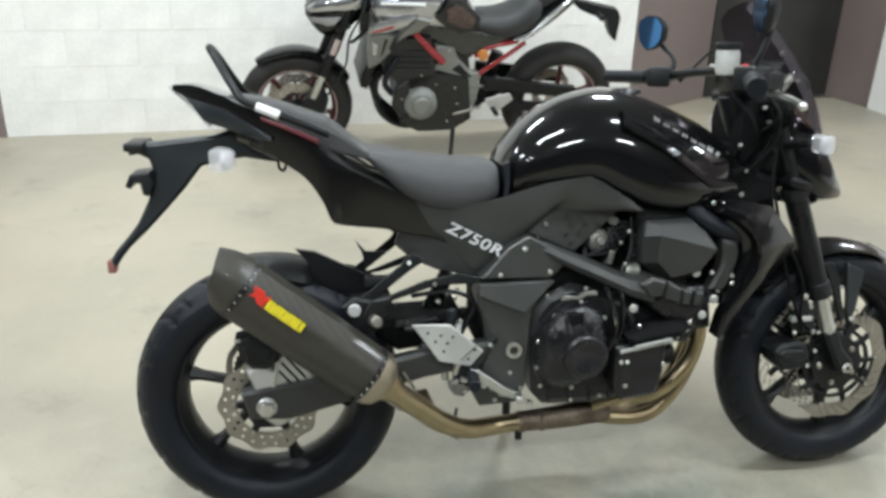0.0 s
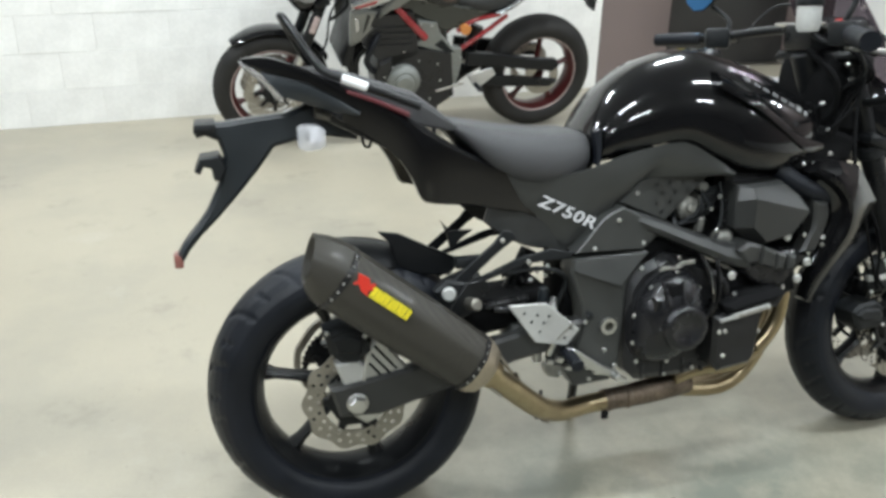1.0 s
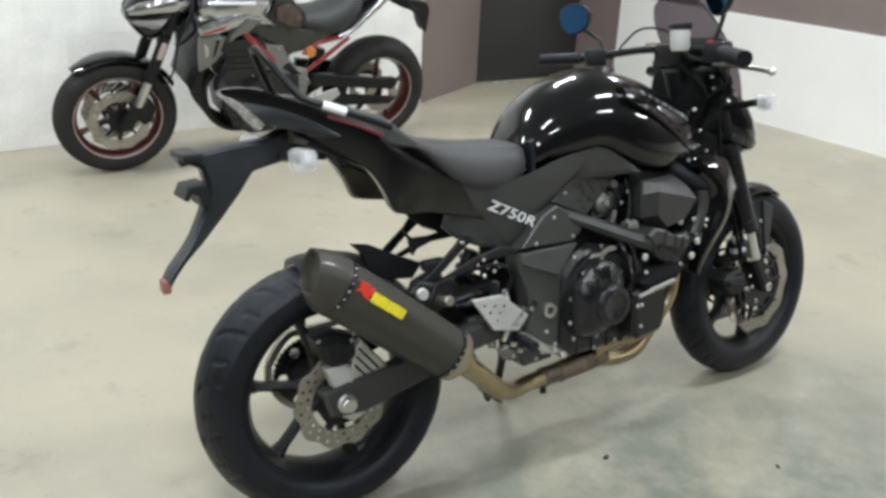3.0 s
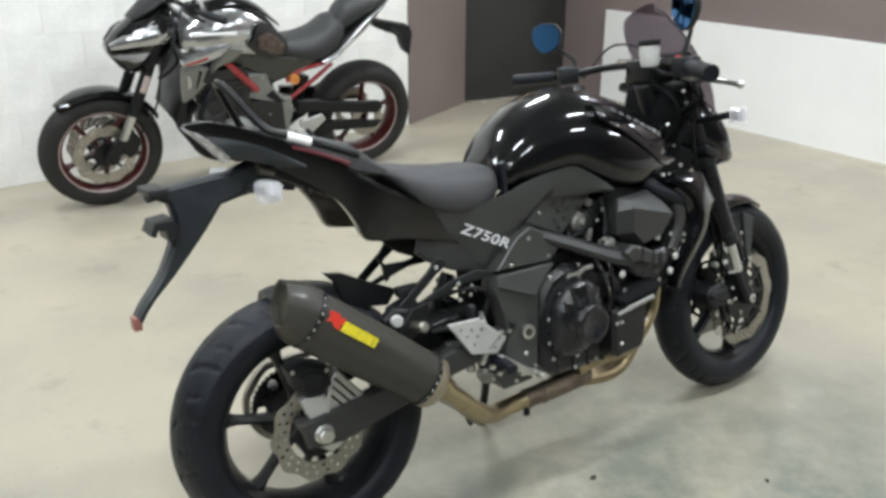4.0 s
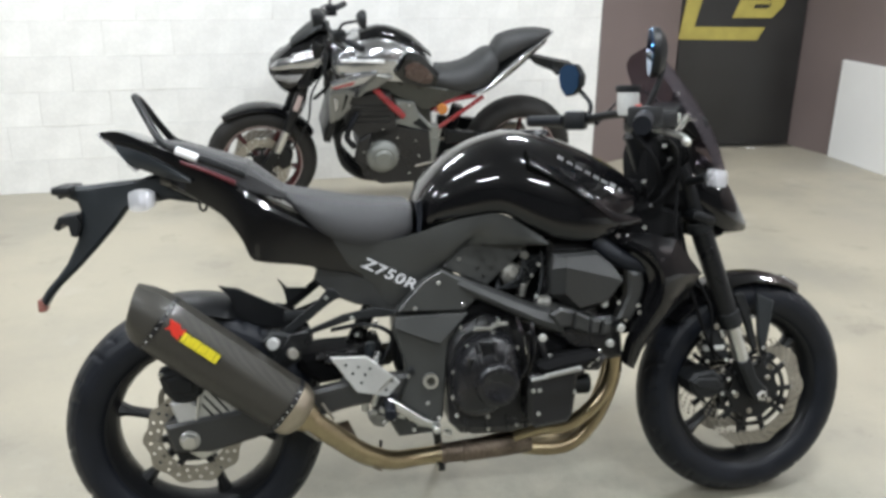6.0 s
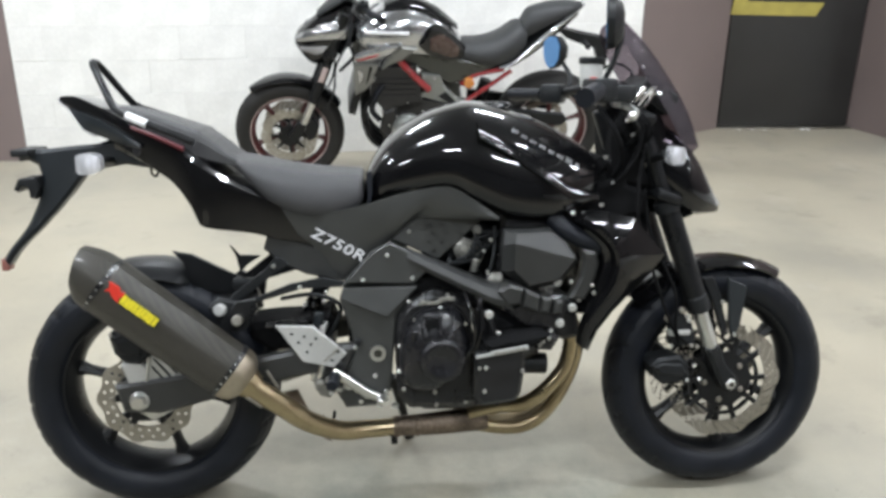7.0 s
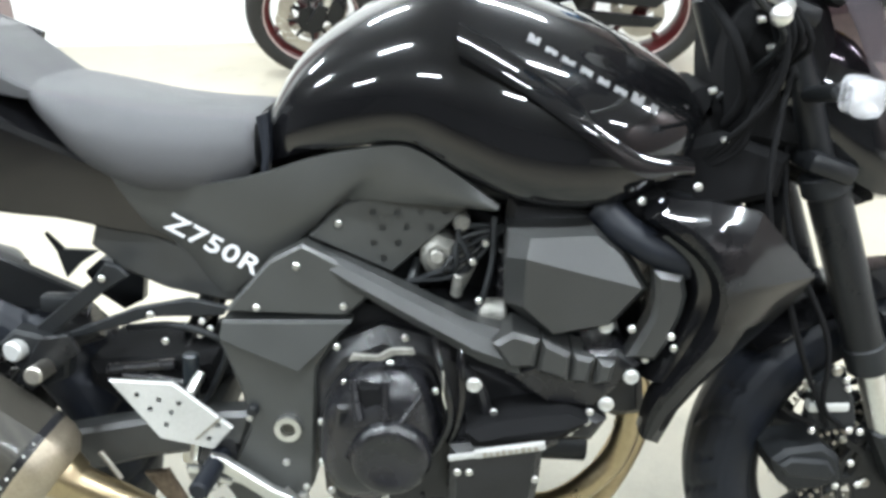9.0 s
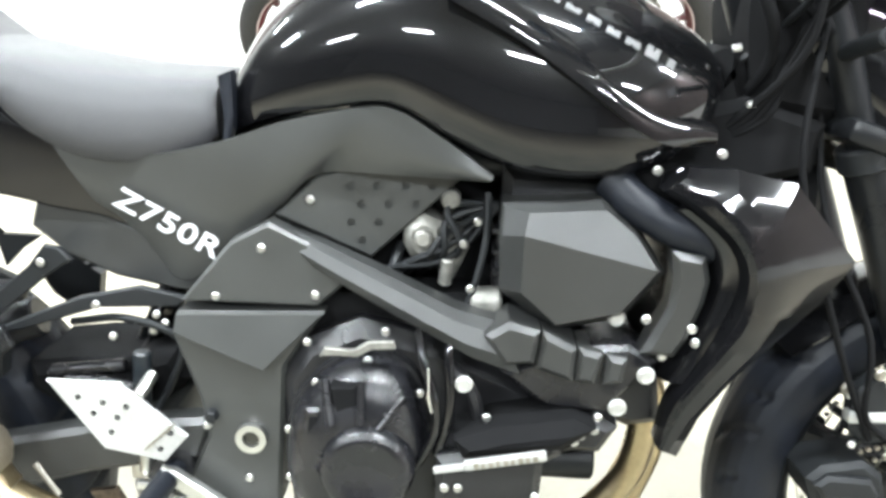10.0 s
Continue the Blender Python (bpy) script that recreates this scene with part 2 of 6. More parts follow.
def tube(pts, r, n=24, segs=10, bm=None):
    """A round tube through pts; r is a radius or one for each end."""
    bm = bm or bmesh.new()
    path = [Vector(p) for p in (curve(pts, n) if len(pts) > 2 else [np.array(pts[0], float), np.array(pts[1], float)])]
    r0, r1 = r if isinstance(r, tuple) else (r, r)
    rows, side = [], None
    for i, p in enumerate(path):
        d = (path[min(i + 1, len(path) - 1)] - path[max(i - 1, 0)]).normalized()
        if side is None:
            side = d.orthogonal().normalized()
        side = (side - d * side.dot(d)).normalized()
        up = d.cross(side)
        rad = r0 + (r1 - r0) * i / (len(path) - 1)
        rows.append([p + rad * (math.cos(a) * side + math.sin(a) * up) for a in (2 * math.pi * k / segs for k in range(segs))])
    rings(bm, rows)
    return bm


def lathe(profile, segs=64, closed=False, bm=None, at=(0, 0, 0)):
    """profile: (radius, y) pairs, turned round the y axis."""
    bm = bm or bmesh.new()
    rows = []
    for k in range(segs):
        a = 2 * math.pi * k / segs
        rows.append([(at[0] + r * math.cos(a), at[1] + y, at[2] + r * math.sin(a)) for r, y in profile])
    vs = [[bm.verts.new(p) for p in row] for row in rows]
    m = len(profile)
    for k in range(segs):
        a, b = vs[k], vs[(k + 1) % segs]
        for i in range(m if closed else m - 1):
            j = (i + 1) % m
            if (profile[i][0] > 1e-6) or (profile[j][0] > 1e-6):
                bm.faces.new((a[i], a[j], b[j], b[i]))
    return bm


def inset_outline(o, d):
    n, res = len(o), []
    area = sum(o[i][0] * o[(i + 1) % n][1] - o[(i + 1) % n][0] * o[i][1] for i in range(n))
    s = 1 if area > 0 else -1
    for i in range(n):
        p, q, r = (Vector(o[k % n]) for k in (i - 1, i, i + 1))
        e1, e2 = (q - p).normalized(), (r - q).normalized()
        n1, n2 = Vector((-e1.y, e1.x)) * s, Vector((-e2.y, e2.x)) * s
        v = (n1 + n2)
        v = v.normalized() * min(d / max(0.45, v.normalized().dot(n1)), 2 * d) if v.length > 1e-4 else n1 * d
        res.append((q.x + v.x, q.y + v.y))
    return res


def plate(o, y0, y1, bev=0.004, holes=(), bm=None, shape=None, round_to=0):
    """A side outline (x, z) from the outer face y0 to the inner face y1, with a bevelled outer edge and round holes (x, z, r)."""
    bm = bm or bmesh.new()
    if round_to:
        o = [tuple(p) for p in curve(list(o) + [o[0]], round_to)[:-1]]
    s = 1 if y1 > y0 else -1
    inner = inset_outline(o, bev)
    start = len(bm.verts)
    vs = rings(bm, [[(x, y1, z) for x, z in o], [(x, y0 + s * bev, z) for x, z in o], [(x, y0, z) for x, z in inner]], caps=False)
    for row in (vs[0], vs[-1]):
        loops = list(row)
        edges = [bm.edges.get((row[i], row[(i + 1) % len(row)])) for i in range(len(row))]
        for hx, hz, hr in holes:
            h = [bm.verts.new((hx + hr * math.cos(k * math.pi / 5), row[0].co.y, hz + hr * math.sin(k * math.pi / 5))) for k in range(10)]
            edges += [bm.edges.new((h[i], h[(i + 1) % 10])) for i in range(10)]
            loops += h
        if holes:
            bmesh.ops.triangle_fill(bm, edges=edges, use_beauty=True)
        else:
            bm.faces.new(row)
    if shape:
        bm.verts.ensure_lookup_table()
        for v in bm.verts[start:]:
            v.co.y += shape(v.co.x, v.co.z)
    return bm


def skin(upper, lower, bulge=0.02, n=26, m=8, thick=0.006, bm=None, power=1.0):
    """A curved panel between two edge curves of (x, y, z); it swells towards the side that the edges lie on."""
    bm = bm or bmesh.new()
    u, l = curve(upper, n), curve(lower, n)
    s = -1 if sum(p[1] for p in upper) < 0 else 1
    front, back = [], []
    for a, b in zip(u, l):
        fr = []
        for k in range(m + 1):
            f = k / m
            p = a + (b - a) * f
            p[1] += s * bulge * math.sin(math.pi * f) ** power
            fr.append(p)
        front.append(fr)
        back.append([(p[0], p[1] - s * thick, p[2]) for p in fr])
    rows = [list(f) + list(b[::-1]) for f, b in zip(front, back)]
    rings(bm, rows)
    return bm


ROUND = [(0.70, 0.0), (0.90, 0.06), (0.98, 0.2), (1.0, 0.38), (0.95, 0.58), (0.83, 0.76), (0.62, 0.89), (0.34, 0.97), (0.0, 1.0)]


BOXY = [(0.9, 0.0), (1.0, 0.12), (1.0, 0.88), (0.9, 1.0), (0.0, 1.0)]


def shell(stations, prof=ROUND, n=30, bm=None, y=0.0):
    """A body along x, the same on both sides: stations (x, z_low, z_high, half_width)."""
    bm = bm or bmesh.new()
    rows = []
    for x, zl, zh, w in curve(stations, n):
        half = [(x, y - w * a, zl + (zh - zl) * b) for a, b in prof]
        rows.append(half + [(x, 2 * y - p[1], p[2]) for p in half[::-1] if abs(p[1] - y) > 1e-6])
    rings(bm, rows)
    return bm


def block(x0, x1, y0, y1, z0, z1, bev=0.006, bm=None, turn=None, segs=2):
    own = bmesh.new()
    bmesh.ops.create_cube(own, size=1)
    for v in own.verts:
        v.co = Vector(((x0 + x1) / 2 + v.co.x * (x1 - x0), (y0 + y1) / 2 + v.co.y * (y1 - y0), (z0 + z1) / 2 + v.co.z * (z1 - z0)))
    if bev:
        bmesh.ops.bevel(own, geom=own.edges[:], offset=bev, segments=segs, affect="EDGES", profile=0.5)
    if turn:
        own.transform(turn)
    return join(bm, own)


def join(bm, own):
    if bm is None:
        return own
    index = {}
    for v in own.verts:
        index[v] = bm.verts.new(v.co)
    for f in own.faces:
        bm.faces.new([index[v] for v in f.verts])
    own.free()
    return bm


def rod(a, b, r, segs=14, bm=None, bev=0.0):
    """A straight cylinder from a to b, with softened ends."""
    a, b = Vector(a), Vector(b)
    d = (b - a).normalized()
    s = d.orthogonal().normalized()
    u = d.cross(s)
    bm = bm or bmesh.new()
    bev = bev or min(r * 0.25, 0.003)
    stops = [(a, r - bev), (a + d * bev, r), (b - d * bev, r), (b, r - bev)]
    rings(bm, [[p + rr * (math.cos(t) * s + math.sin(t) * u) for t in (2 * math.pi * k / segs for k in range(segs))] for p, rr in stops])
    return bm


def ring_plate(r_out, r_in, y0, y1, waves=0, depth=0.0, holes=(), segs=80):
    """A brake disc round the y axis."""
    bm = bmesh.new()
    out = [(r_out + depth * math.cos(waves * a)) for a in (2 * math.pi * k / segs for k in range(segs))]
    rim = [[(r * math.cos(2 * math.pi * k / segs), r * math.sin(2 * math.pi * k / segs)) for k, r in enumerate(rr)]
           for rr in (out, [r_in] * segs)]
    faces = []
    for y in (y0, y1):
        loops = [[bm.verts.new((x, y, z)) for x, z in loop] for loop in rim]
        for hx, hz, hr in holes:
            loops.append([bm.verts.new((hx + hr * math.cos(k * math.pi / 3), y, hz + hr * math.sin(k * math.pi / 3))) for k in range(6)])
        edges = []
        for lo in loops:
            edges += [bm.edges.new((lo[i], lo[(i + 1) % len(lo)])) for i in range(len(lo))]
        bmesh.ops.triangle_fill(bm, edges=edges, use_beauty=True)
        faces.append(loops)
    for a, b in zip(*faces):
        for i in range(len(a)):
            j = (i + 1) % len(a)
            bm.faces.new((a[i], a[j], b[j], b[i]))
    return bm


def bolt_mesh(name, r, h, mat):
    bm = lathe([(0, -h), (r * 0.55, -h), (r * 0.6, -h * 0.7), (r * 0.75, -h * 0.95), (r, -h * 0.6), (r, 0)], 12)
    return finish(bm, name, mat, 30)


BOLT = bolt_mesh("bolt", 0.0052, 0.004, ALU)
RIVET = bolt_mesh("rivet", 0.0024, 0.0014, ALU)
BOLT_BIG = bolt_mesh("bolt", 0.0098, 0.005, DULL_BOLT)
BOLT_DISC = bolt_mesh("bolt", 0.0078, 0.005, STEEL)


def bolts(parent, places, me=None, side=-1):
    for x, y, z in places:
        ob = part("bolt", me or BOLT, None, parent)
        ob.matrix_basis = pose(x, y, z, 0 if side < 0 else 180)


def letters(text, size, m, mat, parent, name, extrude=0.0006, shear=0.0, spacing=1.0):
    c = bpy.data.curves.new(name, "FONT")
    c.body, c.size, c.extrude, c.shear, c.space_character, c.offset = text, size, extrude, shear, spacing, 0.0006
    tmp = new("lettering_source", c)
    me = bpy.data.meshes.new_from_object(tmp.evaluated_get(bpy.context.evaluated_depsgraph_get()))
    bpy.data.objects.remove(tmp)
    me.materials.clear()
    me.materials.append(mat)
    ob = part(name, me, None, parent)
    ob.matrix_basis = m
    return ob


def moved(bm, m):
    bm.transform(m)
    return bm


# ---- the hall ----
def slab(name, pts, z0, z1, mat, label, category):
    """A wall or floor piece: a plan outline (x, y) from z0 to z1."""
    bm = bmesh.new()
    rings(bm, [[(x, y, z) for x, y in pts] for z in (z0, z1)])
    return structure(name, bm, mat, label, category)


FLOOR_PLAN = [(-7.2, -9.2), (5.6, -9.2), (5.6, 4.6), (-7.2, 4.6)]
slab("floor", FLOOR_PLAN, -0.12, 0.0, FLOOR, "beige worn concrete floor with grey stains and a painted shadow patch", "floor")
slab("ceiling", FLOOR_PLAN, CEIL, CEIL + 0.12, CEILING, "plain grey painted concrete ceiling", "ceiling")
# unseen west and south walls, added far off and grey for dark paint reflections
slab("wall_west", [(-7.2, -9.2), (-7.0, -9.2), (-7.0, 4.6), (-7.2, 4.6)], 0, CEIL, GREYWALL, "unseen grey side wall closing the hall", "wall")
slab("wall_south", [(-7.0, -9.2), (5.10, -9.2), (5.08, -9.0), (-7.0, -9.0)], 0, CEIL, GREYWALL, "unseen plain grey wall closing the hall behind the camera", "wall")
slab("wall_east", [(4.12, 3.80), (5.10, -9.2), (5.6, -9.2), (5.6, 4.6), (4.0, 4.6), (4.0, 4.19)], 0, CEIL, BROWN, "brown painted side wall", "wall")
slab("wall_east_dado", [(4.09, 3.80), (5.050, -9.0), (5.077, -9.0), (4.117, 3.80)], 0, 0.70, DADO, "white painted lower band of the side wall", "wall")
slab("wall_north", [(-1.63, 3.352), (2.235, 3.70), (2.235, 4.0), (-1.63, 3.85)], 0, CEIL, PLAIN, "white painted block wall", "wall")
slab("wall_north_splay", [(2.235, 3.687), (2.985, 4.15), (3.0, 4.19), (3.0, 4.6), (2.235, 4.6)], 0, CEIL, BROWN,
     "brown painted pillar beside the dark door", "pillar")
slab("wall_north_pillar", [(-2.45, 3.32), (-1.63, 3.335), (-1.63, 3.85), (-2.45, 3.85)], 0, CEIL, BROWN, "brown painted wall pillar", "pillar")
slab("wall_north_far", [(-7.0, 3.4), (-2.45, 3.4), (-2.45, 3.85), (-7.0, 3.85)], 0, CEIL, PLAIN, "white painted wall beyond the pillar", "wall")
slab("wall_north_lintel", [(3.0, 4.28), (4.0, 4.28), (4.0, 4.6), (3.0, 4.6)], 0, CEIL, BROWN, "brown wall behind the door", "wall")


def rings_chip(size):
    bm = bmesh.new()
    rings(bm, [[(size * f * math.cos(a), size * 0.7 * f * math.sin(a), z) for a in (0, 1.1, 2.2, 3.1, 4.3, 5.3)] for z, f in ((0.0, 1.0), (size * 0.25, 0.8))])
    return bm


def dark_door():
    d = tagged(new("door_1"), "dark sheet door with a yellow painted sign", "door", kind="structure")
    d.matrix_basis = pose(3.0, 4.19, 0)
    part("door_leaf", block(0.012, 0.988, 0, 0.04, 0.012, 2.05, 0.004), DOOR, d)
    part("threshold", block(0.0, 1.0, -0.07, 0.05, 0, 0.010, 0.003), STEEL, d, "scuffed metal threshold strip")
    # sign: two slanting yellow shapes, only the lower halves come into view
    bm = plate([(0.0, 0.808), (0.622, 0.800), (0.672, 0.893), (0.115, 0.900), (0.165, 1.12), (0.60, 1.12), (0.61, 1.21), (0.055, 1.21)], -0.004, 0.002, 0.0005)
    part("sign_stroke", bm, SIGN, d)
    bm = plate([(0.405, 0.962), (0.715, 0.962), (0.80, 1.05), (0.82, 1.21), (0.70, 1.21), (0.69, 1.09), (0.70, 1.055), (0.68, 1.030), (0.56, 1.030), (0.575, 1.058), (0.69, 1.058),
                (0.68, 1.092), (0.455, 1.092)], -0.004, 0.002, 0.0005)
    part("sign_stroke", bm, SIGN, d)
    rnd = random.Random(8)
    for k in range(5):
        x = (0.14, 0.24, 0.33, 0.62, 0.66)[k]
        part("plaster_crumb", moved(rings_chip(0.012 + 0.010 * rnd.random()), pose(x, -0.085 - 0.01 * rnd.random(), 0, 0, 0, 70 * k)), PLAIN, d, "white paint crumb" if k == 0 else "")


dark_door()


def ceiling_light(x, y):
    e = thing("ceiling_light", pose(x, y, CEIL), "white ceiling fitting with two lit fluorescent tubes", "ceiling light", "ceiling lights")
    part("housing", block(-0.40, 0.40, -0.08, 0.08, -0.06, 0, 0.008), PLAIN, e)
    for dy in (-0.04, 0.04):
        part("tube", rod((-0.37, dy, -0.075), (0.37, dy, -0.075), 0.013), TUBE, e, "lit white tube")
    data = bpy.data.lights.new("tube_light", "AREA")
    data.shape, data.size, data.size_y, data.energy, data.color = "RECTANGLE", 0.74, 0.10, LAMP_WATTS, LAMP_COLOUR
    lamp = new("tube_light", data)
    lamp.parent = e
    lamp.matrix_basis = pose(0, 0, -0.092)


for lx, ly in LAMP_PLACES:
    ceiling_light(lx, ly)


# ---- motorcycle parts shared by both ----
def tread_tyre(prof, radius, half):
    """A tyre with slanting grooves cut 3 mm into its tread."""
    fine, segs, repeats = [], 300, 15
    for (r0, y0), (r1, y1) in zip(prof, prof[1:] + prof[:1]):
        steps = 5 if min(r0, r1) > radius - 0.055 else 1
        fine += [(r0 + (r1 - r0) * k / steps, y0 + (y1 - y0) * k / steps) for k in range(steps)]
    bm = bmesh.new()
    rows = []
    for k in range(segs):
        a, row = 2 * math.pi * k / segs, []
        for r, y in fine:
            g = abs(y) / half
            cut = 0.0
            if r > radius - 0.05 and 0.12 < g < 0.93:
                line = (0.55 * g + (0.5 if y > 0 else 0.0) - 0.18 * g * g) + a * repeats / (2 * math.pi)
                off = abs((line + 0.5) % 1 - 0.5) * 2 * math.pi * radius / repeats
                other = abs((line * 1.0 + 0.5 + 0.42) % 1 - 0.5) * 2 * math.pi * radius / repeats
                cut = 0.0045 if off < 0.0055 or (other < 0.0048 and 0.45 < g < 0.85) else 0.0
            row.append(bm.verts.new(((r - cut) * math.cos(a), y, (r - cut) * math.sin(a))))
        rows.append(row)
    m = len(fine)
    for k in range(segs):
        a, b = rows[k], rows[(k + 1) % segs]
        for i in range(m):
            bm.faces.new((a[i], a[(i + 1) % m], b[(i + 1) % m], b[i]))
    return bm


def wheel(parent, name, at, radius, width, rim_mat, spokes, phase, stripe=None, tread=False, rubber=None):
    """The rim carries the tyre, spokes, hub and stripe."""
    w = width / 2
    rim_r = 0.217
    rw = w * 0.74
    bm = lathe([(rim_r, -rw), (rim_r + 0.003, -rw + 0.004), (rim_r - 0.006, -rw + 0.010), (rim_r - 0.018, -rw * 0.55), (rim_r - 0.022, 0),
                (rim_r - 0.018, rw * 0.55), (rim_r - 0.006, rw - 0.010), (rim_r + 0.003, rw - 0.004), (rim_r, rw),
                (rim_r - 0.012, rw - 0.004), (rim_r - 0.026, rw * 0.5), (rim_r - 0.031, 0), (rim_r - 0.026, -rw * 0.5), (rim_r - 0.012, -rw + 0.004)], 72, closed=True)
    rim = part(name, bm, rim_mat, parent)
    rim.matrix_basis = pose(*at)
    t = radius - rim_r
    side = []
    for f, g in ((0.0, 0.80), (0.10, 0.90), (0.28, 0.985), (0.45, 1.0), (0.60, 0.96), (0.74, 0.84), (0.86, 0.64), (0.95, 0.38), (1.0, 0.12)):
        side.append((rim_r - 0.004 + (t + 0.004) * f, g * w))
    prof = [(r, -y) for r, y in side] + [(r, y) for r, y in side[::-1]]
    prof += [(rim_r - 0.012, 0.55 * w), (rim_r - 0.012, -0.55 * w)]
    bm = tread_tyre(prof, radius, w) if tread else lathe(prof, 88, closed=True)
    part("tyre", bm, rubber or RUBBER, rim, "worn black rubber tyre", 60)
    for k in range(spokes):
        a = radians(phase + 360 * k / spokes)
        rows = []
        for r, ww, th in ((0.035, 0.017, 0.030), (0.07, 0.013, 0.024), (0.12, 0.0115, 0.019), (0.165, 0.0125, 0.018), (0.192, 0.022, 0.022)):
            c, s = math.cos(a), math.sin(a)
            ring = []
            for q in range(8):
                b = 2 * math.pi * q / 8
                tt, yy = ww * math.cos(b), th * math.sin(b)
                ring.append((r * c - tt * s, yy, r * s + tt * c))
            rows.append(ring)
        bm = bmesh.new()
        rings(bm, rows)
        part("spoke", bm, rim_mat, rim)
    part("hub", lathe([(0.012, -0.055), (0.030, -0.055), (0.034, -0.048), (0.034, -0.03), (0.046, -0.022), (0.046, 0.022), (0.034, 0.03),
                       (0.034, 0.048), (0.030, 0.055), (0.012, 0.055)], 32, closed=True), rim_mat, rim)
    if stripe:
        for s in (-1, 1):
            part("rim_stripe", lathe([(rim_r - 0.010, s * (rw + 0.0005)), (rim_r - 0.008, s * (rw + 0.003)), (rim_r - 0.001, s * (rw + 0.003)), (rim_r + 0.001, s * (rw - 0.004)),
                                      (rim_r - 0.010, s * (rw - 0.004))], 72, closed=True), stripe, rim, "pale red rim stripe")
    return rim


def disc(parent, y, r_out, r_in, waves, rows, per, thick=0.005, hr=0.0042):
    holes = []
    for i in range(per):
        for j, f in enumerate(rows):
            a = 2 * math.pi * (i + 0.33 * j) / per
            r = r_in + (r_out - r_in) * f
            holes.append((r * math.cos(a), r * math.sin(a), hr))
    return part("brake_disc", ring_plate(r_out, r_in, y, y + thick, waves, 0.0045, holes, 90), STEEL, parent, "drilled steel brake disc")


def disc_carrier(parent, y, r_out, r_in, arms):
    star = []
    for k in range(arms):
        for da, r in ((-0.44, r_in + 0.028), (-0.14, r_in + 0.032), (-0.075, r_out + 0.004), (0.075, r_out + 0.004), (0.14, r_in + 0.032), (0.44, r_in + 0.028)):
            a = 2 * math.pi * (k + da) / arms
            star.append((r * math.cos(a), r * math.sin(a)))
    c = part("disc_carrier", plate(star, y - 0.004, y + 0.007, 0.0015), BLACKMETAL, parent)
    button = bolt_mesh("disc_button", 0.0062, 0.004, STEEL)
    for k in range(arms):
        a = 2 * math.pi * k / arms
        ob = part("disc_button", button, None, c)
        ob.matrix_basis = pose(r_out * math.cos(a), y - 0.003 if y < 0 else y + 0.006, r_out * math.sin(a), 0 if y < 0 else 180)
    return c


def arc_guard(r, half, a0, a1, thick=0.004, n=22, m=10, drop=0.02):
    """A mudguard round the y axis, from angle a0 to a1 (degrees)."""
    bm, rows = bmesh.new(), []
    for i in range(n):
        f = i / (n - 1)
        a = radians(a0 + (a1 - a0) * f)
        taper = half * (0.55 + 0.45 * min(1, 5 * f, 5 * (1 - f) + 0.4))
        outer, inner = [], []
        for k in range(m + 1):
            g = -1 + 2 * k / m
            rr = r - drop * abs(g) ** 2.4
            outer.append((rr * math.cos(a), taper * g, rr * math.sin(a)))
            inner.append(((rr - thick) * math.cos(a), taper * g * 0.97, (rr - thick) * math.sin(a)))
        rows.append(outer + inner[::-1])
    rings(bm, rows)
    return bm


# ---- bits lying on the floor ----
def floor_scrap(x, y, size, turn):
    bm = bmesh.new()
    rnd = random.Random(int(x * 1000))
    rings(bm, [[(size * f * rnd.uniform(0.8, 1.2) * math.cos(a), size * 0.6 * f * rnd.uniform(0.8, 1.2) * math.sin(a), z * size) for a in (0, 1.05, 2.1, 3.15, 4.2, 5.25)] for z, f in ((0.0, 0.9), (0.25, 1.0), (0.5, 0.6))])
    ob = tagged(new("pebble", finish(bm, "pebble", DIRT, 60)), "small dark pebble lying on the concrete floor", "pebble", "pebbles on the floor")
    ob.matrix_basis = pose(x, y, 0, 0, 0, turn)


for scrap in ((0.733, -0.176, 0.012, 20), (1.13, -0.418, 0.009, 75)):
    floor_scrap(*scrap)


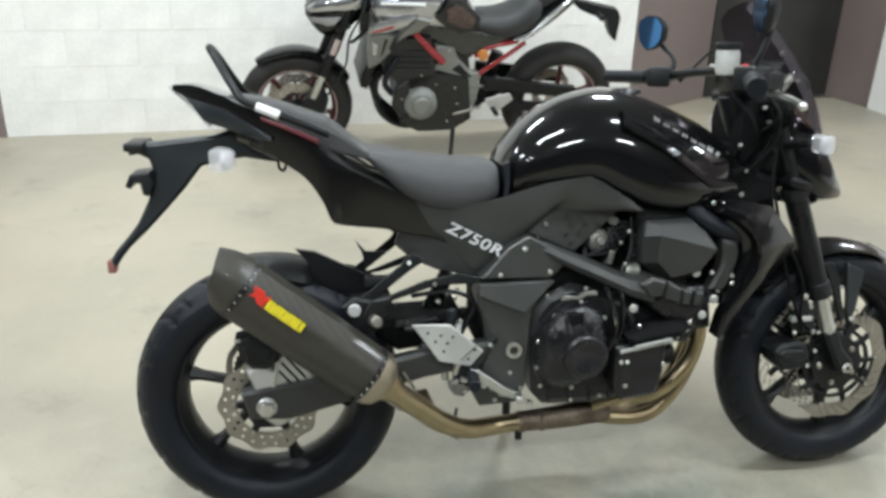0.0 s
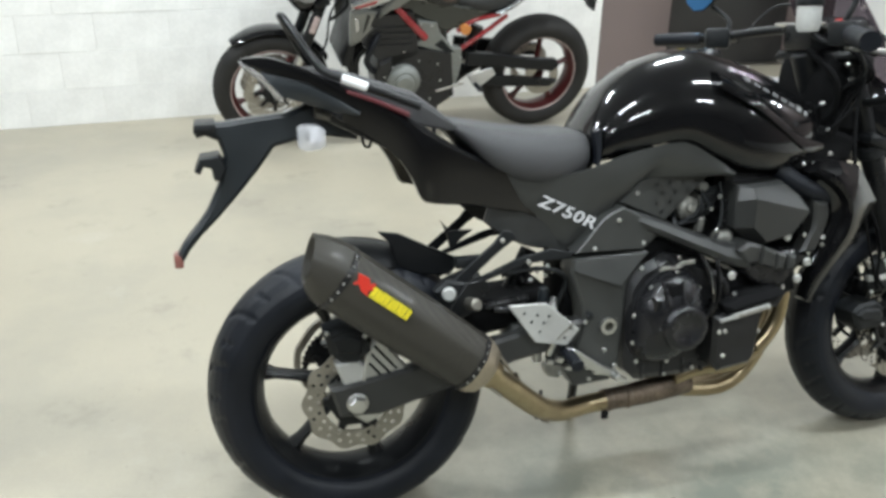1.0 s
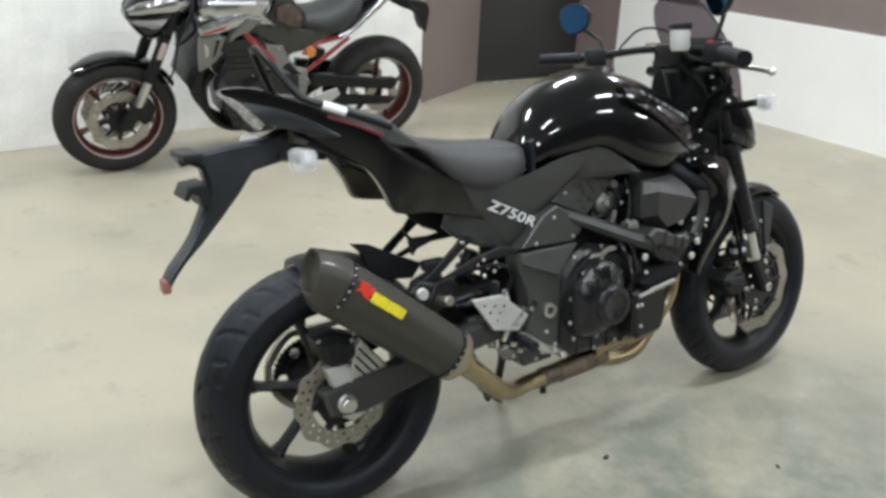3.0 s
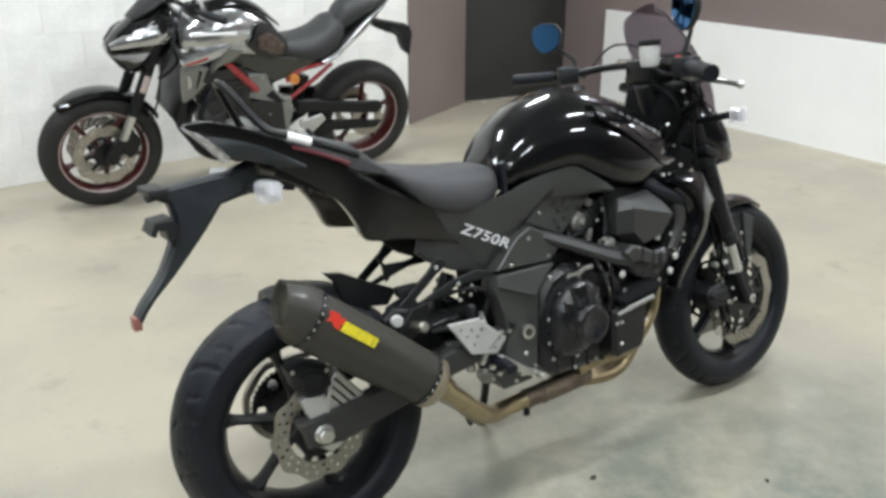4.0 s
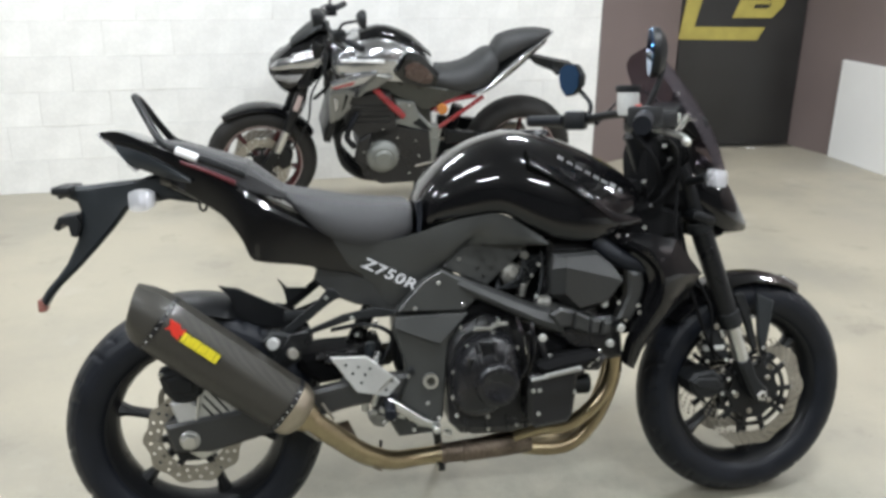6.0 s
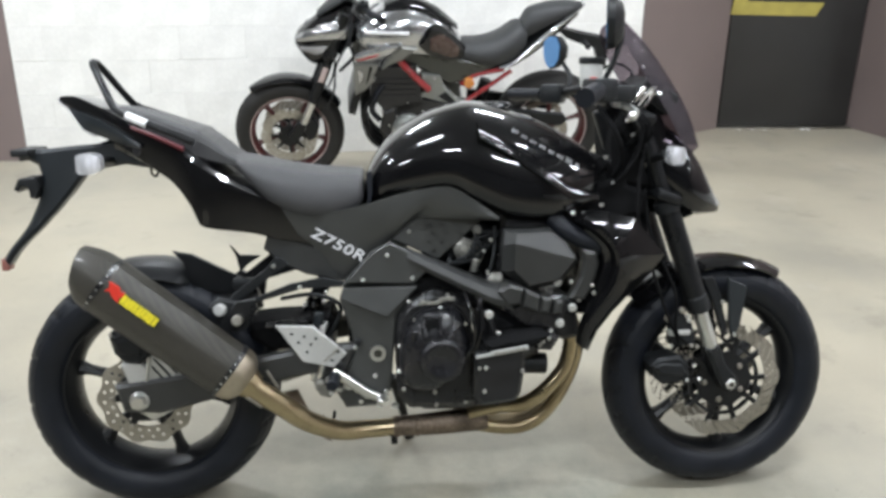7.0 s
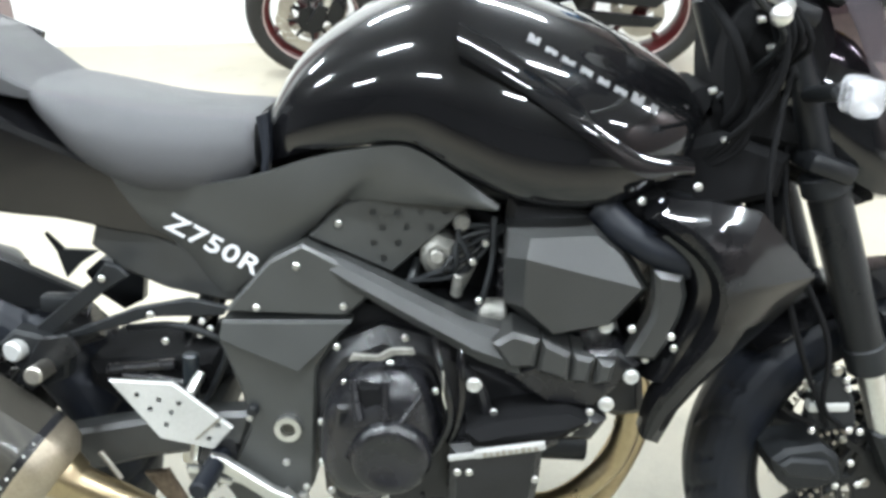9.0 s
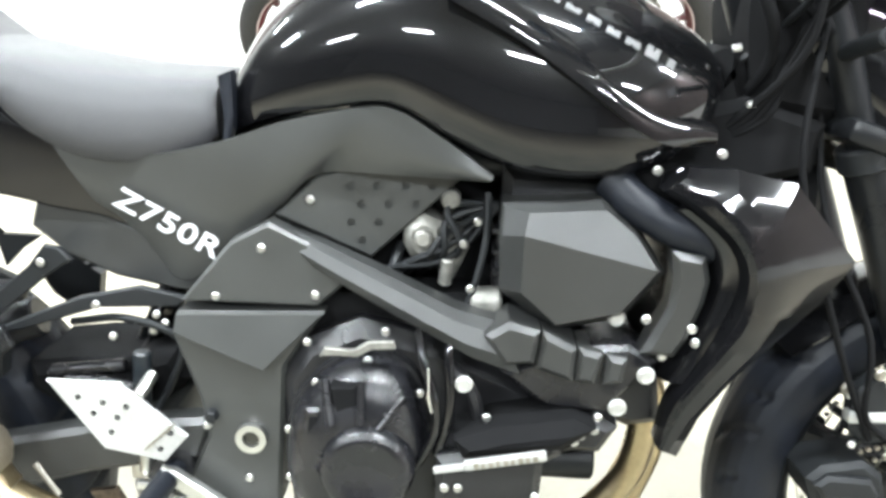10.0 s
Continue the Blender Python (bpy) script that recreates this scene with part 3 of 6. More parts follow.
# ---- black naked motorcycle, on its side stand ----
def black_motorcycle():
    e = thing("motorcycle", pose(-0.002, -0.004, 0, -9.6, 0, 0.7), "black naked motorcycle with carbon silencer, leaning on its side stand", "motorcycle", "parked motorcycles")
    RX_, RZ_, FX, FZ = 0.012, 0.306, 1.442, 0.298

    # wheels
    rear = wheel(e, "rear_wheel", (RX_, 0, RZ_), 0.306, 0.172, BLACKMETAL, 6, 46, tread=True)
    disc(rear, -0.104, 0.112, 0.072, 10, (0.28, 0.68), 24, hr=0.005)
    disc_carrier(rear, -0.100, 0.080, 0.03, 6)
    part("sprocket", ring_plate(0.094, 0.045, 0.092, 0.099, 42, 0.003, [(0.07 * math.cos(k * 1.0472), 0.07 * math.sin(k * 1.0472), 0.014) for k in range(6)], 168), SATIN, rear, "dark toothed rear sprocket")
    front = wheel(e, "front_wheel", (FX, 0, FZ), 0.298, 0.118, BLACKMETAL, 6, 36, tread=True)
    for s in (-1, 1):
        disc(front, s * 0.066 - 0.0025, 0.149, 0.113, 10, (0.20, 0.45, 0.68, 0.88), 36, hr=0.0034)
        carrier = disc_carrier(front, s * 0.066 - 0.002, 0.116, 0.043, 10)
        part("carrier_ring", ring_plate(0.0945, 0.0865, s * 0.066 - 0.005, s * 0.066 + 0.003, 0, 0, (), 60), BLACKMETAL, carrier)
        bolts(carrier, [(0.053 * math.cos(radians(a)), s * 0.0715, 0.053 * math.sin(radians(a))) for a in (41, 113, 185, 257, 329)], BOLT_DISC, s)

    # front fork, mudguard and brakes
    for s in (-1, 1):
        y = s * 0.090
        leg = part("fork_leg", tube([(1.262, y, 0.750), (1.346, y, 0.522)], 0.0272, segs=24), BLACKMETAL, e, "black upside-down fork leg")
        part("fork_tube", rod((1.168, y, 1.005), (1.264, y, 0.745), 0.0205, 20), BLACKMETAL, leg)
        part("clamp_ring", rod((1.256, y, 0.766), (1.266, y, 0.738), 0.0315, 24, None, 0.003), MATT2, leg)
        part("fork_seal", rod((1.344, y, 0.528), (1.359, y, 0.488), 0.030, 20), MATT2, leg)
        part("stanchion", rod((1.355, y, 0.498), (1.393, y, 0.390), 0.0185, 20), ALU, leg, "bright silver fork stanchion")
        part("axle_clamp", plate([(1.370, 0.392), (1.406, 0.402), (1.430, 0.350), (1.462, 0.312), (1.462, 0.284), (1.440, 0.276), (1.420, 0.292), (1.396, 0.340)],
                                 y - 0.020, y + 0.020, 0.008, round_to=40), MATT2, leg)
        part("axle_nut", rod((FX, y - s * 0.02, FZ), (FX, y + s * 0.024, FZ), 0.0145, 6), ALU, leg)
        # dark disc on the nut paints the shade of its bore
        part("axle_bore", rod((FX, y + s * 0.022, FZ), (FX, y + s * 0.0255, FZ), 0.007, 12), INK, leg)
        cal = part("brake_caliper", plate([(1.230, 0.358), (1.248, 0.374), (1.300, 0.380), (1.326, 0.360), (1.333, 0.322), (1.304, 0.308), (1.262, 0.306), (1.240, 0.326)],
                                          s * 0.112, s * 0.045, 0.007), MATT2, e, "black front brake caliper")
        part("caliper_half", plate([(1.236, 0.354), (1.252, 0.366), (1.306, 0.360), (1.320, 0.338), (1.310, 0.328), (1.250, 0.336)], s * 0.121, s * 0.105, 0.005), MATT2, cal)
        bolts(cal, [(1.339, s * 0.114, 0.354), (1.357, s * 0.110, 0.316), (1.331, s * 0.112, 0.405), (1.278, s * 0.112, 0.406), (1.346, s * 0.112, 0.402), (1.323, s * 0.112, 0.316)], BOLT, s)
        part("guard_stay", plate([(1.362, 0.570), (1.392, 0.572), (1.412, 0.528), (1.438, 0.423), (1.425, 0.415), (1.395, 0.500)], s * 0.090, s * 0.080, 0.003), MATT2, e)
        part("guard_stay", plate([(1.430, 0.568), (1.482, 0.545), (1.480, 0.520), (1.468, 0.441), (1.450, 0.404), (1.440, 0.450)], s * 0.090, s * 0.080, 0.003), HANGER, e)
        part("caliper_bracket", plate([(1.278, 0.470), (1.306, 0.494), (1.336, 0.450), (1.345, 0.405), (1.300, 0.400), (1.276, 0.420)], s * 0.108, s * 0.085, 0.005), MATT2, e)
        part("hose_banjo", block(1.272, 1.330, s * 0.100 - 0.010, s * 0.100 + 0.010, 0.430, 0.446, 0.005), PLATE, e, "dull metal hose union")
        bolts(e, [(1.303, s * 0.109, 0.495), (1.265, s * 0.109, 0.478)], BOLT_DISC, s)
        bolts(e, [(1.270, s * 0.109, 0.470), (1.318, s * 0.109, 0.480), (1.322, s * 0.109, 0.468), (1.418, s * 0.090, 0.507), (1.452, s * 0.092, 0.422)], BOLT, s)
    guard = part("front_mudguard", moved(arc_guard(0.316, 0.070, 60, 138), pose(FX, 0, FZ)), GLOSS, e, "glossy black front mudguard")
    part("guard_tip", moved(arc_guard(0.319, 0.030, 57, 68, 0.006), pose(FX, 0, FZ)), GLOSS, guard)
    part("brake_hose", tube([(1.20, -0.10, 0.93), (1.17, -0.135, 0.75), (1.215, -0.135, 0.60), (1.255, -0.125, 0.50), (1.30, -0.11, 0.41)], 0.0038), VOID_HOSE, e)
    part("brake_hose", tube([(1.21, -0.06, 0.90), (1.215, -0.10, 0.70), (1.275, -0.125, 0.55), (1.285, -0.12, 0.45), (1.32, -0.11, 0.41)], 0.0038), VOID_HOSE, e)
    for z, x in ((0.965, 1.185), (0.775, 1.255)):
        part("fork_clamp", block(-0.036, 0.030, -0.130, 0.130, -0.014, 0.014, 0.010, None, pose(x, 0, z, 0, 20, 0)), BLACKMETAL, e)
    # added dark disc that blocks the bright gap between shroud and fork
    part("horn", moved(lathe([(0, -0.030), (0.038, -0.030), (0.042, -0.022), (0.042, 0.012), (0.03, 0.022), (0, 0.022)], 28), pose(1.215, -0.02, 0.690, 0, 0, 60)), VOID_HOSE, e, "added black disc closing the gap beside the fork")
    part("steering_head", rod((1.13, 0, 0.985), (1.215, 0, 0.745), 0.034, 20), BLACKMETAL, e)

    # the fork stands turned a little to the left
    axis = (Vector((1.13, 0, 0.985)) - Vector((1.215, 0, 0.745))).normalized()
    pin = Matrix.Translation((1.17, 0, 0.872))
    steer = pin @ Matrix.Rotation(radians(4.5), 4, axis) @ pin.inverted()
    for ob in e.children:
        if ob.name.split(".")[0] != "rear_wheel":
            ob.matrix_basis = steer @ ob.matrix_basis

    # headlamp, screen and instruments
    lampcowl = part("headlamp_cowl", shell([(1.205, 0.83, 0.93, 0.055), (1.24, 0.79, 0.95, 0.10), (1.29, 0.745, 0.935, 0.125), (1.335, 0.728, 0.885, 0.122),
                                            (1.375, 0.728, 0.815, 0.10), (1.398, 0.730, 0.765, 0.08), (1.408, 0.732, 0.748, 0.06)]), GLOSS, e, "glossy black headlamp cowl")
    part("headlamp_glass", shell([(1.37, 0.748, 0.825, 0.080), (1.39, 0.744, 0.79, 0.076), (1.408, 0.742, 0.765, 0.066), (1.415, 0.745, 0.755, 0.045)]), LENS, lampcowl, "clear headlamp glass")
    part("headlamp_reflector", shell([(1.36, 0.752, 0.82, 0.074), (1.382, 0.75, 0.785, 0.07), (1.398, 0.75, 0.762, 0.055)], n=10), REFLECTOR, lampcowl)
    part("lower_cowl", plate([(1.195, 0.93), (1.245, 0.85), (1.285, 0.76), (1.33, 0.728), (1.29, 0.715), (1.23, 0.79), (1.185, 0.87)], -0.10, 0.10, 0.012), GLOSS, lampcowl)
    rows = []
    bm = bmesh.new()
    for x, z, w in curve([(1.365, 0.895, 0.085), (1.335, 0.97, 0.115), (1.29, 1.045, 0.125), (1.235, 1.12, 0.115), (1.185, 1.175, 0.085), (1.155, 1.20, 0.045)], 16):
        ring = []
        for k in range(15):
            g = -1 + 2 * k / 14
            ring.append((x - 0.07 * abs(g) ** 2 * (w / 0.12), w * g, z - 0.02 * g * g))
        rows.append(ring + [(p[0] - 0.003, p[1], p[2] - 0.002) for p in ring[::-1]])
    rings(bm, rows)
    screen = part("windscreen", bm, SMOKE, e, "smoked purple-tinted plastic windscreen")
    bolts(screen, [(1.185, -0.112, 1.08)])
    lampcowl.matrix_basis = steer @ lampcowl.matrix_basis
    part("instrument_pod", block(-0.05, 0.05, -0.09, 0.09, -0.03, 0.03, 0.016, None, pose(1.235, 0, 1.015, 0, 35, 0)), MATT2, e)
    part("instrument_stay", join(join(rod((1.142, -0.12, 1.021), (1.230, -0.12, 1.020), 0.0032), rod((1.156, -0.12, 0.990), (1.191, -0.12, 1.036), 0.0048)),
                                 tube([(1.171, -0.12, 0.988), (1.206, -0.12, 1.032), (1.212, -0.12, 1.024), (1.190, -0.12, 0.990)], 0.0042, 18, 8)), CHROME, e, "polished instrument stay")
    part("wire_sheath", tube([(1.16, -0.06, 0.95), (1.20, -0.10, 0.90), (1.23, -0.07, 0.86), (1.19, -0.05, 0.80), (1.15, -0.06, 0.76)], 0.008), VOID_HOSE, e)
    part("wire_sheath", tube([(1.10, -0.05, 0.99), (1.13, -0.11, 0.93), (1.15, -0.09, 0.86), (1.12, -0.05, 0.80)], 0.007), VOID_HOSE, e)
    for s, yy in ((-1, -0.240), (1, 0.250)):
        ind = part("front_indicator", moved(shell([(-0.019, -0.014, 0.014, 0.016), (-0.011, -0.020, 0.020, 0.021), (0.009, -0.019, 0.019, 0.021), (0.018, -0.012, 0.012, 0.014)], BOXY, 12),
                                            pose(1.230, yy, 0.889)), LENS, e, "clear-lensed front indicator")
        part("indicator_stalk", rod((1.225, s * 0.10, 0.868), (1.215, yy - s * 0.02, 0.89), 0.010), MATT2, ind)
        part("indicator_reflector", moved(shell([(-0.014, -0.010, 0.010, 0.011), (-0.006, -0.014, 0.014, 0.016), (0.004, -0.014, 0.014, 0.016)], BOXY, 8), pose(1.230, yy, 0.889)), REFLECTOR, ind)

    # handlebar and controls
    part("handlebar", tube([(0.970, 0.375, 1.011), (1.042, 0.265, 1.013), (1.118, 0.15, 1.03), (1.150, 0.04, 1.035), (1.14, -0.06, 1.038), (1.075, -0.20, 1.032), (1.005, -0.34, 1.020)], 0.0115), BLACKMETAL, e)
    part("handlebar_brace", rod((1.13, 0.115, 1.045), (1.14, -0.055, 1.048), 0.006), CHROME, e, "polished handlebar cross brace")
    part("bar_clamp", block(1.12, 1.18, -0.035, 0.075, 0.985, 1.048, 0.010), BLACKMETAL, e)
    part("left_grip", tube([(0.958, 0.392, 1.010), (1.028, 0.285, 1.012)], 0.017, segs=16), RUBBER, e)
    part("right_grip", tube([(0.992, -0.365, 1.017), (1.045, -0.250, 1.028)], 0.0205, segs=16), RUBBER, e)
    part("switch_box", block(-0.03, 0.03, -0.03, 0.03, -0.026, 0.026, 0.009, None, pose(1.058, -0.222, 1.030, 0, 0, 20)), MATT2, e)
    part("red_switch", block(-0.006, 0.006, -0.006, 0.006, -0.005, 0.005, 0.002, None, pose(1.048, -0.205, 1.054, 0, 0, 20)), RED, e, "red engine switch")
    part("switch_box", block(-0.03, 0.03, -0.03, 0.03, -0.026, 0.026, 0.009, None, pose(1.050, 0.245, 1.014, 0, 0, -28)), MATT2, e)
    lever = part("brake_lever", tube([(1.105, -0.165, 1.000), (1.126, -0.215, 0.993), (1.122, -0.290, 0.986), (1.094, -0.360, 0.981)], (0.0080, 0.0065), 18), ALU, e, "silver brake lever")
    part("lever_ball", moved(lathe([(0, -0.0105), (0.005, -0.009), (0.009, -0.005), (0.0105, 0), (0.009, 0.005), (0.005, 0.009), (0, 0.0105)], 16), pose(1.092, -0.364, 0.981)), ALU, lever)
    part("clutch_lever", tube([(1.10, 0.225, 1.012), (1.098, 0.275, 1.008), (1.065, 0.34, 1.0), (1.035, 0.38, 0.995)], (0.008, 0.006), 14), BLACKMETAL, e)
    part("reservoir_lid", rod((1.075, -0.075, 1.088), (1.075, -0.075, 1.104), 0.030, 20), MATT2, e)
    res = part("brake_reservoir", moved(lathe([(0, -0.028), (0.022, -0.028), (0.026, -0.018), (0.027, 0.022), (0.024, 0.03), (0, 0.03)], 24), pose(1.075, -0.075, 1.060, 90, 0, 0)), FLUID, e, "white brake fluid reservoir")
    part("reservoir_stay", tube([(1.075, -0.075, 1.035), (1.10, -0.10, 1.01), (1.12, -0.14, 1.005)], 0.006), MATT2, res)
    for s, c, stalk in ((-1, (1.085, -0.195, 1.175), (1.075, -0.185, 1.045)), (1, (1.075, 0.366, 1.130), (1.085, 0.27, 1.005))):
        turn = pose(*c, 0, 0, -16 if s < 0 else 14)
        shape = [(0.058 * math.cos(a) ** 1 * (1 + 0.12 * math.sin(a)), 0.046 * math.sin(a) * (1.25 if s < 0 else 1.0)) for a in (2 * math.pi * k / 24 for k in range(24))]
        if s > 0:
            leaf = [(0.062, 0.006), (0.056, 0.032), (0.020, 0.046), (-0.030, 0.042), (-0.056, 0.014), (-0.050, -0.022), (-0.016, -0.046), (0.022, -0.050), (0.052, -0.026)]
            shape = [(a[0] + (b[0] - a[0]) * f, a[1] + (b[1] - a[1]) * f) for a, b in zip(leaf, leaf[1:] + leaf[:1]) for f in (0.12, 0.5, 0.88)]
        bm = bmesh.new()
        rings(bm, [[(dx, y * f, z * f) for y, z in shape] for dx, f in ((0.030, 0.35), (0.024, 0.7), (0.010, 0.97), (-0.004, 1.0), (-0.006, 0.96))])
        mir = part("mirror", moved(bm, turn), MATT2, e, "black-backed mirror with blue glass")
        bm = bmesh.new()
        rings(bm, [[(dx, y * f, z * f) for y, z in shape] for dx, f in ((-0.0055, 0.93), (-0.0085, 0.92))])
        part("mirror_glass", moved(bm, turn), MIRROR, mir, "blue-tinted mirror glass")
        part("mirror_stalk", tube([stalk, (stalk[0] + 0.02, stalk[1] + s * 0.01, stalk[2] + 0.05), (c[0] + 0.025, c[1], c[2] - 0.03), (c[0] + 0.018, c[1], c[2])], 0.0065, 14), MATT2, mir)
    part("clutch_cable", tube([(1.11, 0.25, 1.0), (1.19, 0.20, 1.09), (1.22, 0.08, 1.06), (1.17, 0.0, 0.95)], 0.0035), MATT2, e)
    part("throttle_cable", tube([(1.12, -0.19, 0.99), (1.17, -0.15, 0.94), (1.15, -0.07, 0.88), (1.06, -0.05, 0.80)], 0.004), MATT2, e)

    # tank, seat and tail
    tank_prof = [(0.90, 0.0), (0.965, 0.04), (0.995, 0.16), (1.0, 0.32), (0.97, 0.50), (0.88, 0.66), (0.80, 0.74), (0.62, 0.86), (0.36, 0.96), (0.0, 1.0)]
    tank_stations = [(0.540, 0.770, 0.806, 0.074), (0.556, 0.775, 0.858, 0.094), (0.60, 0.793, 0.919, 0.121), (0.67, 0.808, 0.968, 0.146), (0.74, 0.815, 0.994, 0.166),
                                    (0.80, 0.785, 1.003, 0.180), (0.87, 0.752, 0.990, 0.188), (0.95, 0.742, 0.962, 0.186), (1.02, 0.752, 0.928, 0.168), (1.075, 0.785, 0.892, 0.135), (1.10, 0.82, 0.868, 0.10)]
    tank = part("fuel_tank", shell(tank_stations, tank_prof, 44), GLOSS, e, "glossy black fuel tank", angle=50)
    part("tank_shoulder", skin([(0.80, -0.158, 0.958), (0.88, -0.168, 0.915), (0.95, -0.168, 0.868), (1.02, -0.158, 0.820), (1.085, -0.14, 0.795)],
                               [(0.80, -0.178, 0.925), (0.88, -0.190, 0.88), (0.95, -0.190, 0.83), (1.02, -0.176, 0.782), (1.085, -0.145, 0.775)], 0.006, 22, 5, 0.03), GLOSS, tank)
    part("tank_cap", moved(lathe([(0, 0.012), (0.032, 0.012), (0.038, 0.006), (0.040, 0), (0, 0)], 28), pose(0.86, 0, 0.988, 90 + 0, 0, 0)), SATIN, tank, "dark metal fuel cap")
    def tank_y(x, z):
        st = min(curve(tank_stations, 200), key=lambda q: abs(q[0] - x))
        f = (z - st[1]) / (st[2] - st[1])
        for (a0, b0), (a1, b1) in zip(tank_prof, tank_prof[1:]):
            if b0 <= f <= b1:
                return -st[3] * (a0 + (a1 - a0) * (f - b0) / (b1 - b0))
        return 0.0

    for k in range(8):
        f = k / 7
        x, z = 0.888 + 0.142 * f, 0.936 - 0.078 * f
        y = tank_y(x, z)
        slope = math.degrees(math.atan2(tank_y(x, z + 0.004) - tank_y(x, z - 0.004), 0.008))
        w, tall = (0.0085, 0.0078, 0.0092, 0.0080, 0.0076, 0.0086, 0.0080, 0.0046)[k], (0.0085, 0.0040, 0.0036, 0.0042, 0.0038, 0.0040, 0.0085, 0.0062)[k]
        low = [(-w, -0.0050), (-w * 0.3, -0.0050), (-w * 0.1, -0.0022), (w * 0.25, -0.0050), (w, -0.0050)] if k % 2 else [(-w, -0.0050), (w, -0.0050)]
        o = low + ([(w, tall), (-w, tall)] if k % 2 else [(w, tall), (w * 0.3, tall), (w * 0.1, tall * 0.3), (-w * 0.25, tall), (-w, tall)])
        part("tank_mark", moved(plate(o, -0.0012, 0.0022, 0.0004), pose(x, y, z, -slope, 28, 2) @ Matrix.Shear("XZ", 4, (0.25, 0))), DIM_DECAL, tank, "silver bar of the tank lettering" if k == 0 else "")
    seat = part("rider_seat", shell([(0.235, 0.862, 0.882, 0.075), (0.265, 0.838, 0.876, 0.108), (0.32, 0.785, 0.866, 0.126), (0.39, 0.752, 0.853, 0.130), (0.46, 0.748, 0.845, 0.126), (0.52, 0.760, 0.842, 0.113), (0.538, 0.774, 0.838, 0.105)],
                                    [(0.93, 0.0), (0.98, 0.10), (1.0, 0.30), (0.98, 0.55), (0.90, 0.78), (0.74, 0.92), (0.45, 0.985), (0.0, 1.0)], 26), SEAT, e, "dark grey vinyl rider seat")
    part("seat_trim", skin([(0.545, -0.112, 0.842), (0.550, -0.115, 0.80), (0.548, -0.118, 0.772)], [(0.560, -0.112, 0.848), (0.560, -0.115, 0.80), (0.556, -0.118, 0.772)], 0.003, 8, 3, 0.02), RUBBER, seat)
    part("pillion_seat", shell([(-0.045, 0.980, 0.994, 0.040), (-0.01, 0.955, 0.993, 0.064), (0.05, 0.925, 0.980, 0.080), (0.11, 0.895, 0.960, 0.090), (0.150, 0.882, 0.946, 0.096), (0.164, 0.878, 0.942, 0.098), (0.170, 0.876, 0.937, 0.098), (0.20, 0.868, 0.914, 0.096), (0.24, 0.860, 0.882, 0.092), (0.262, 0.858, 0.870, 0.086)],
                               [(0.97, 0.0), (1.0, 0.10), (1.0, 0.66), (0.95, 0.88), (0.84, 0.98), (0.0, 1.0)], 60), SEAT, e, "dark grey vinyl pillion seat", 22)
    tail_stations = [(-0.163, 1.006, 1.016, 0.010), (-0.115, 0.980, 1.018, 0.048), (-0.06, 0.945, 1.000, 0.082), (0.0, 0.902, 0.974, 0.110), (0.06, 0.862, 0.945, 0.125), (0.11, 0.826, 0.918, 0.131),
                     (0.145, 0.776, 0.897, 0.132), (0.165, 0.730, 0.883, 0.131), (0.185, 0.720, 0.870, 0.131), (0.22, 0.714, 0.846, 0.128), (0.28, 0.705, 0.812, 0.119), (0.34, 0.689, 0.784, 0.114), (0.40, 0.676, 0.766, 0.109), (0.45, 0.646, 0.760, 0.098)]
    tail = part("tail_cowl", shell(tail_stations, [(0.0, 0.60), (0.70, 0.60), (0.74, 0.02), (0.80, 0.0), (0.91, 0.0), (0.93, 0.03), (0.955, 0.30), (0.98, 0.60), (0.995, 0.80), (1.0, 0.90), (0.95, 0.97), (0.80, 1.0), (0.0, 0.98)], 80), GLOSS, e, "glossy black tail cowl, hollow underneath", 26)
    for s in (-1, 1):
        lens = part("tail_light", skin([(-0.170, s * 0.006, 1.012), (-0.136, s * 0.036, 0.986), (-0.096, s * 0.064, 0.941)],
                                       [(-0.166, s * 0.001, 1.002), (-0.128, s * 0.002, 0.966), (-0.092, s * 0.006, 0.922)], 0.003, 14, 5, 0.004), LENS, tail, "clear-lensed tail light")
        part("tail_light_reflector", skin([(-0.165, s * 0.005, 1.010), (-0.131, s * 0.034, 0.986), (-0.091, s * 0.061, 0.942)],
                                          [(-0.161, s * 0.001, 1.002), (-0.123, s * 0.002, 0.967), (-0.087, s * 0.006, 0.924)], 0.002, 14, 5, 0.003), REFLECTOR, lens)
    # inner cowl faces, painted lighter for the floor's bounced light
    for s in (-1, 1):
        part("tail_lining", plate([(0.04, 0.876), (0.11, 0.835), (0.145, 0.783), (0.166, 0.735), (0.185, 0.725), (0.22, 0.719), (0.30, 0.705), (0.30, 0.775), (0.20, 0.82), (0.10, 0.87)], s * 0.086, s * 0.090, 0.001), UNDER, tail, "grey under-tail lining with bounced light in its colour")
    part("tail_under", shell([(-0.03, 0.895, 0.925, 0.06), (0.04, 0.875, 0.895, 0.080), (0.10, 0.848, 0.872, 0.086), (0.15, 0.815, 0.845, 0.086), (0.22, 0.785, 0.82, 0.085), (0.30, 0.755, 0.79, 0.08)], n=20), UNDER, tail, "grey under-tail tray with bounced light in its colour")
    for s in (-1, 1):
        part("grab_rail", tube([(0.165, s * 0.132, 0.917), (0.11, s * 0.130, 0.940), (0.061, s * 0.125, 0.959), (0.018, s * 0.114, 0.976), (-0.005, s * 0.100, 0.985), (-0.021, s * 0.083, 0.998), (-0.043, s * 0.058, 1.032),
                                (-0.064, s * 0.036, 1.068), (-0.077, s * 0.018, 1.089), (-0.081, 0, 1.094)], 0.0085, 44, 12), BLACKMETAL, e, "black tubular grab rail")
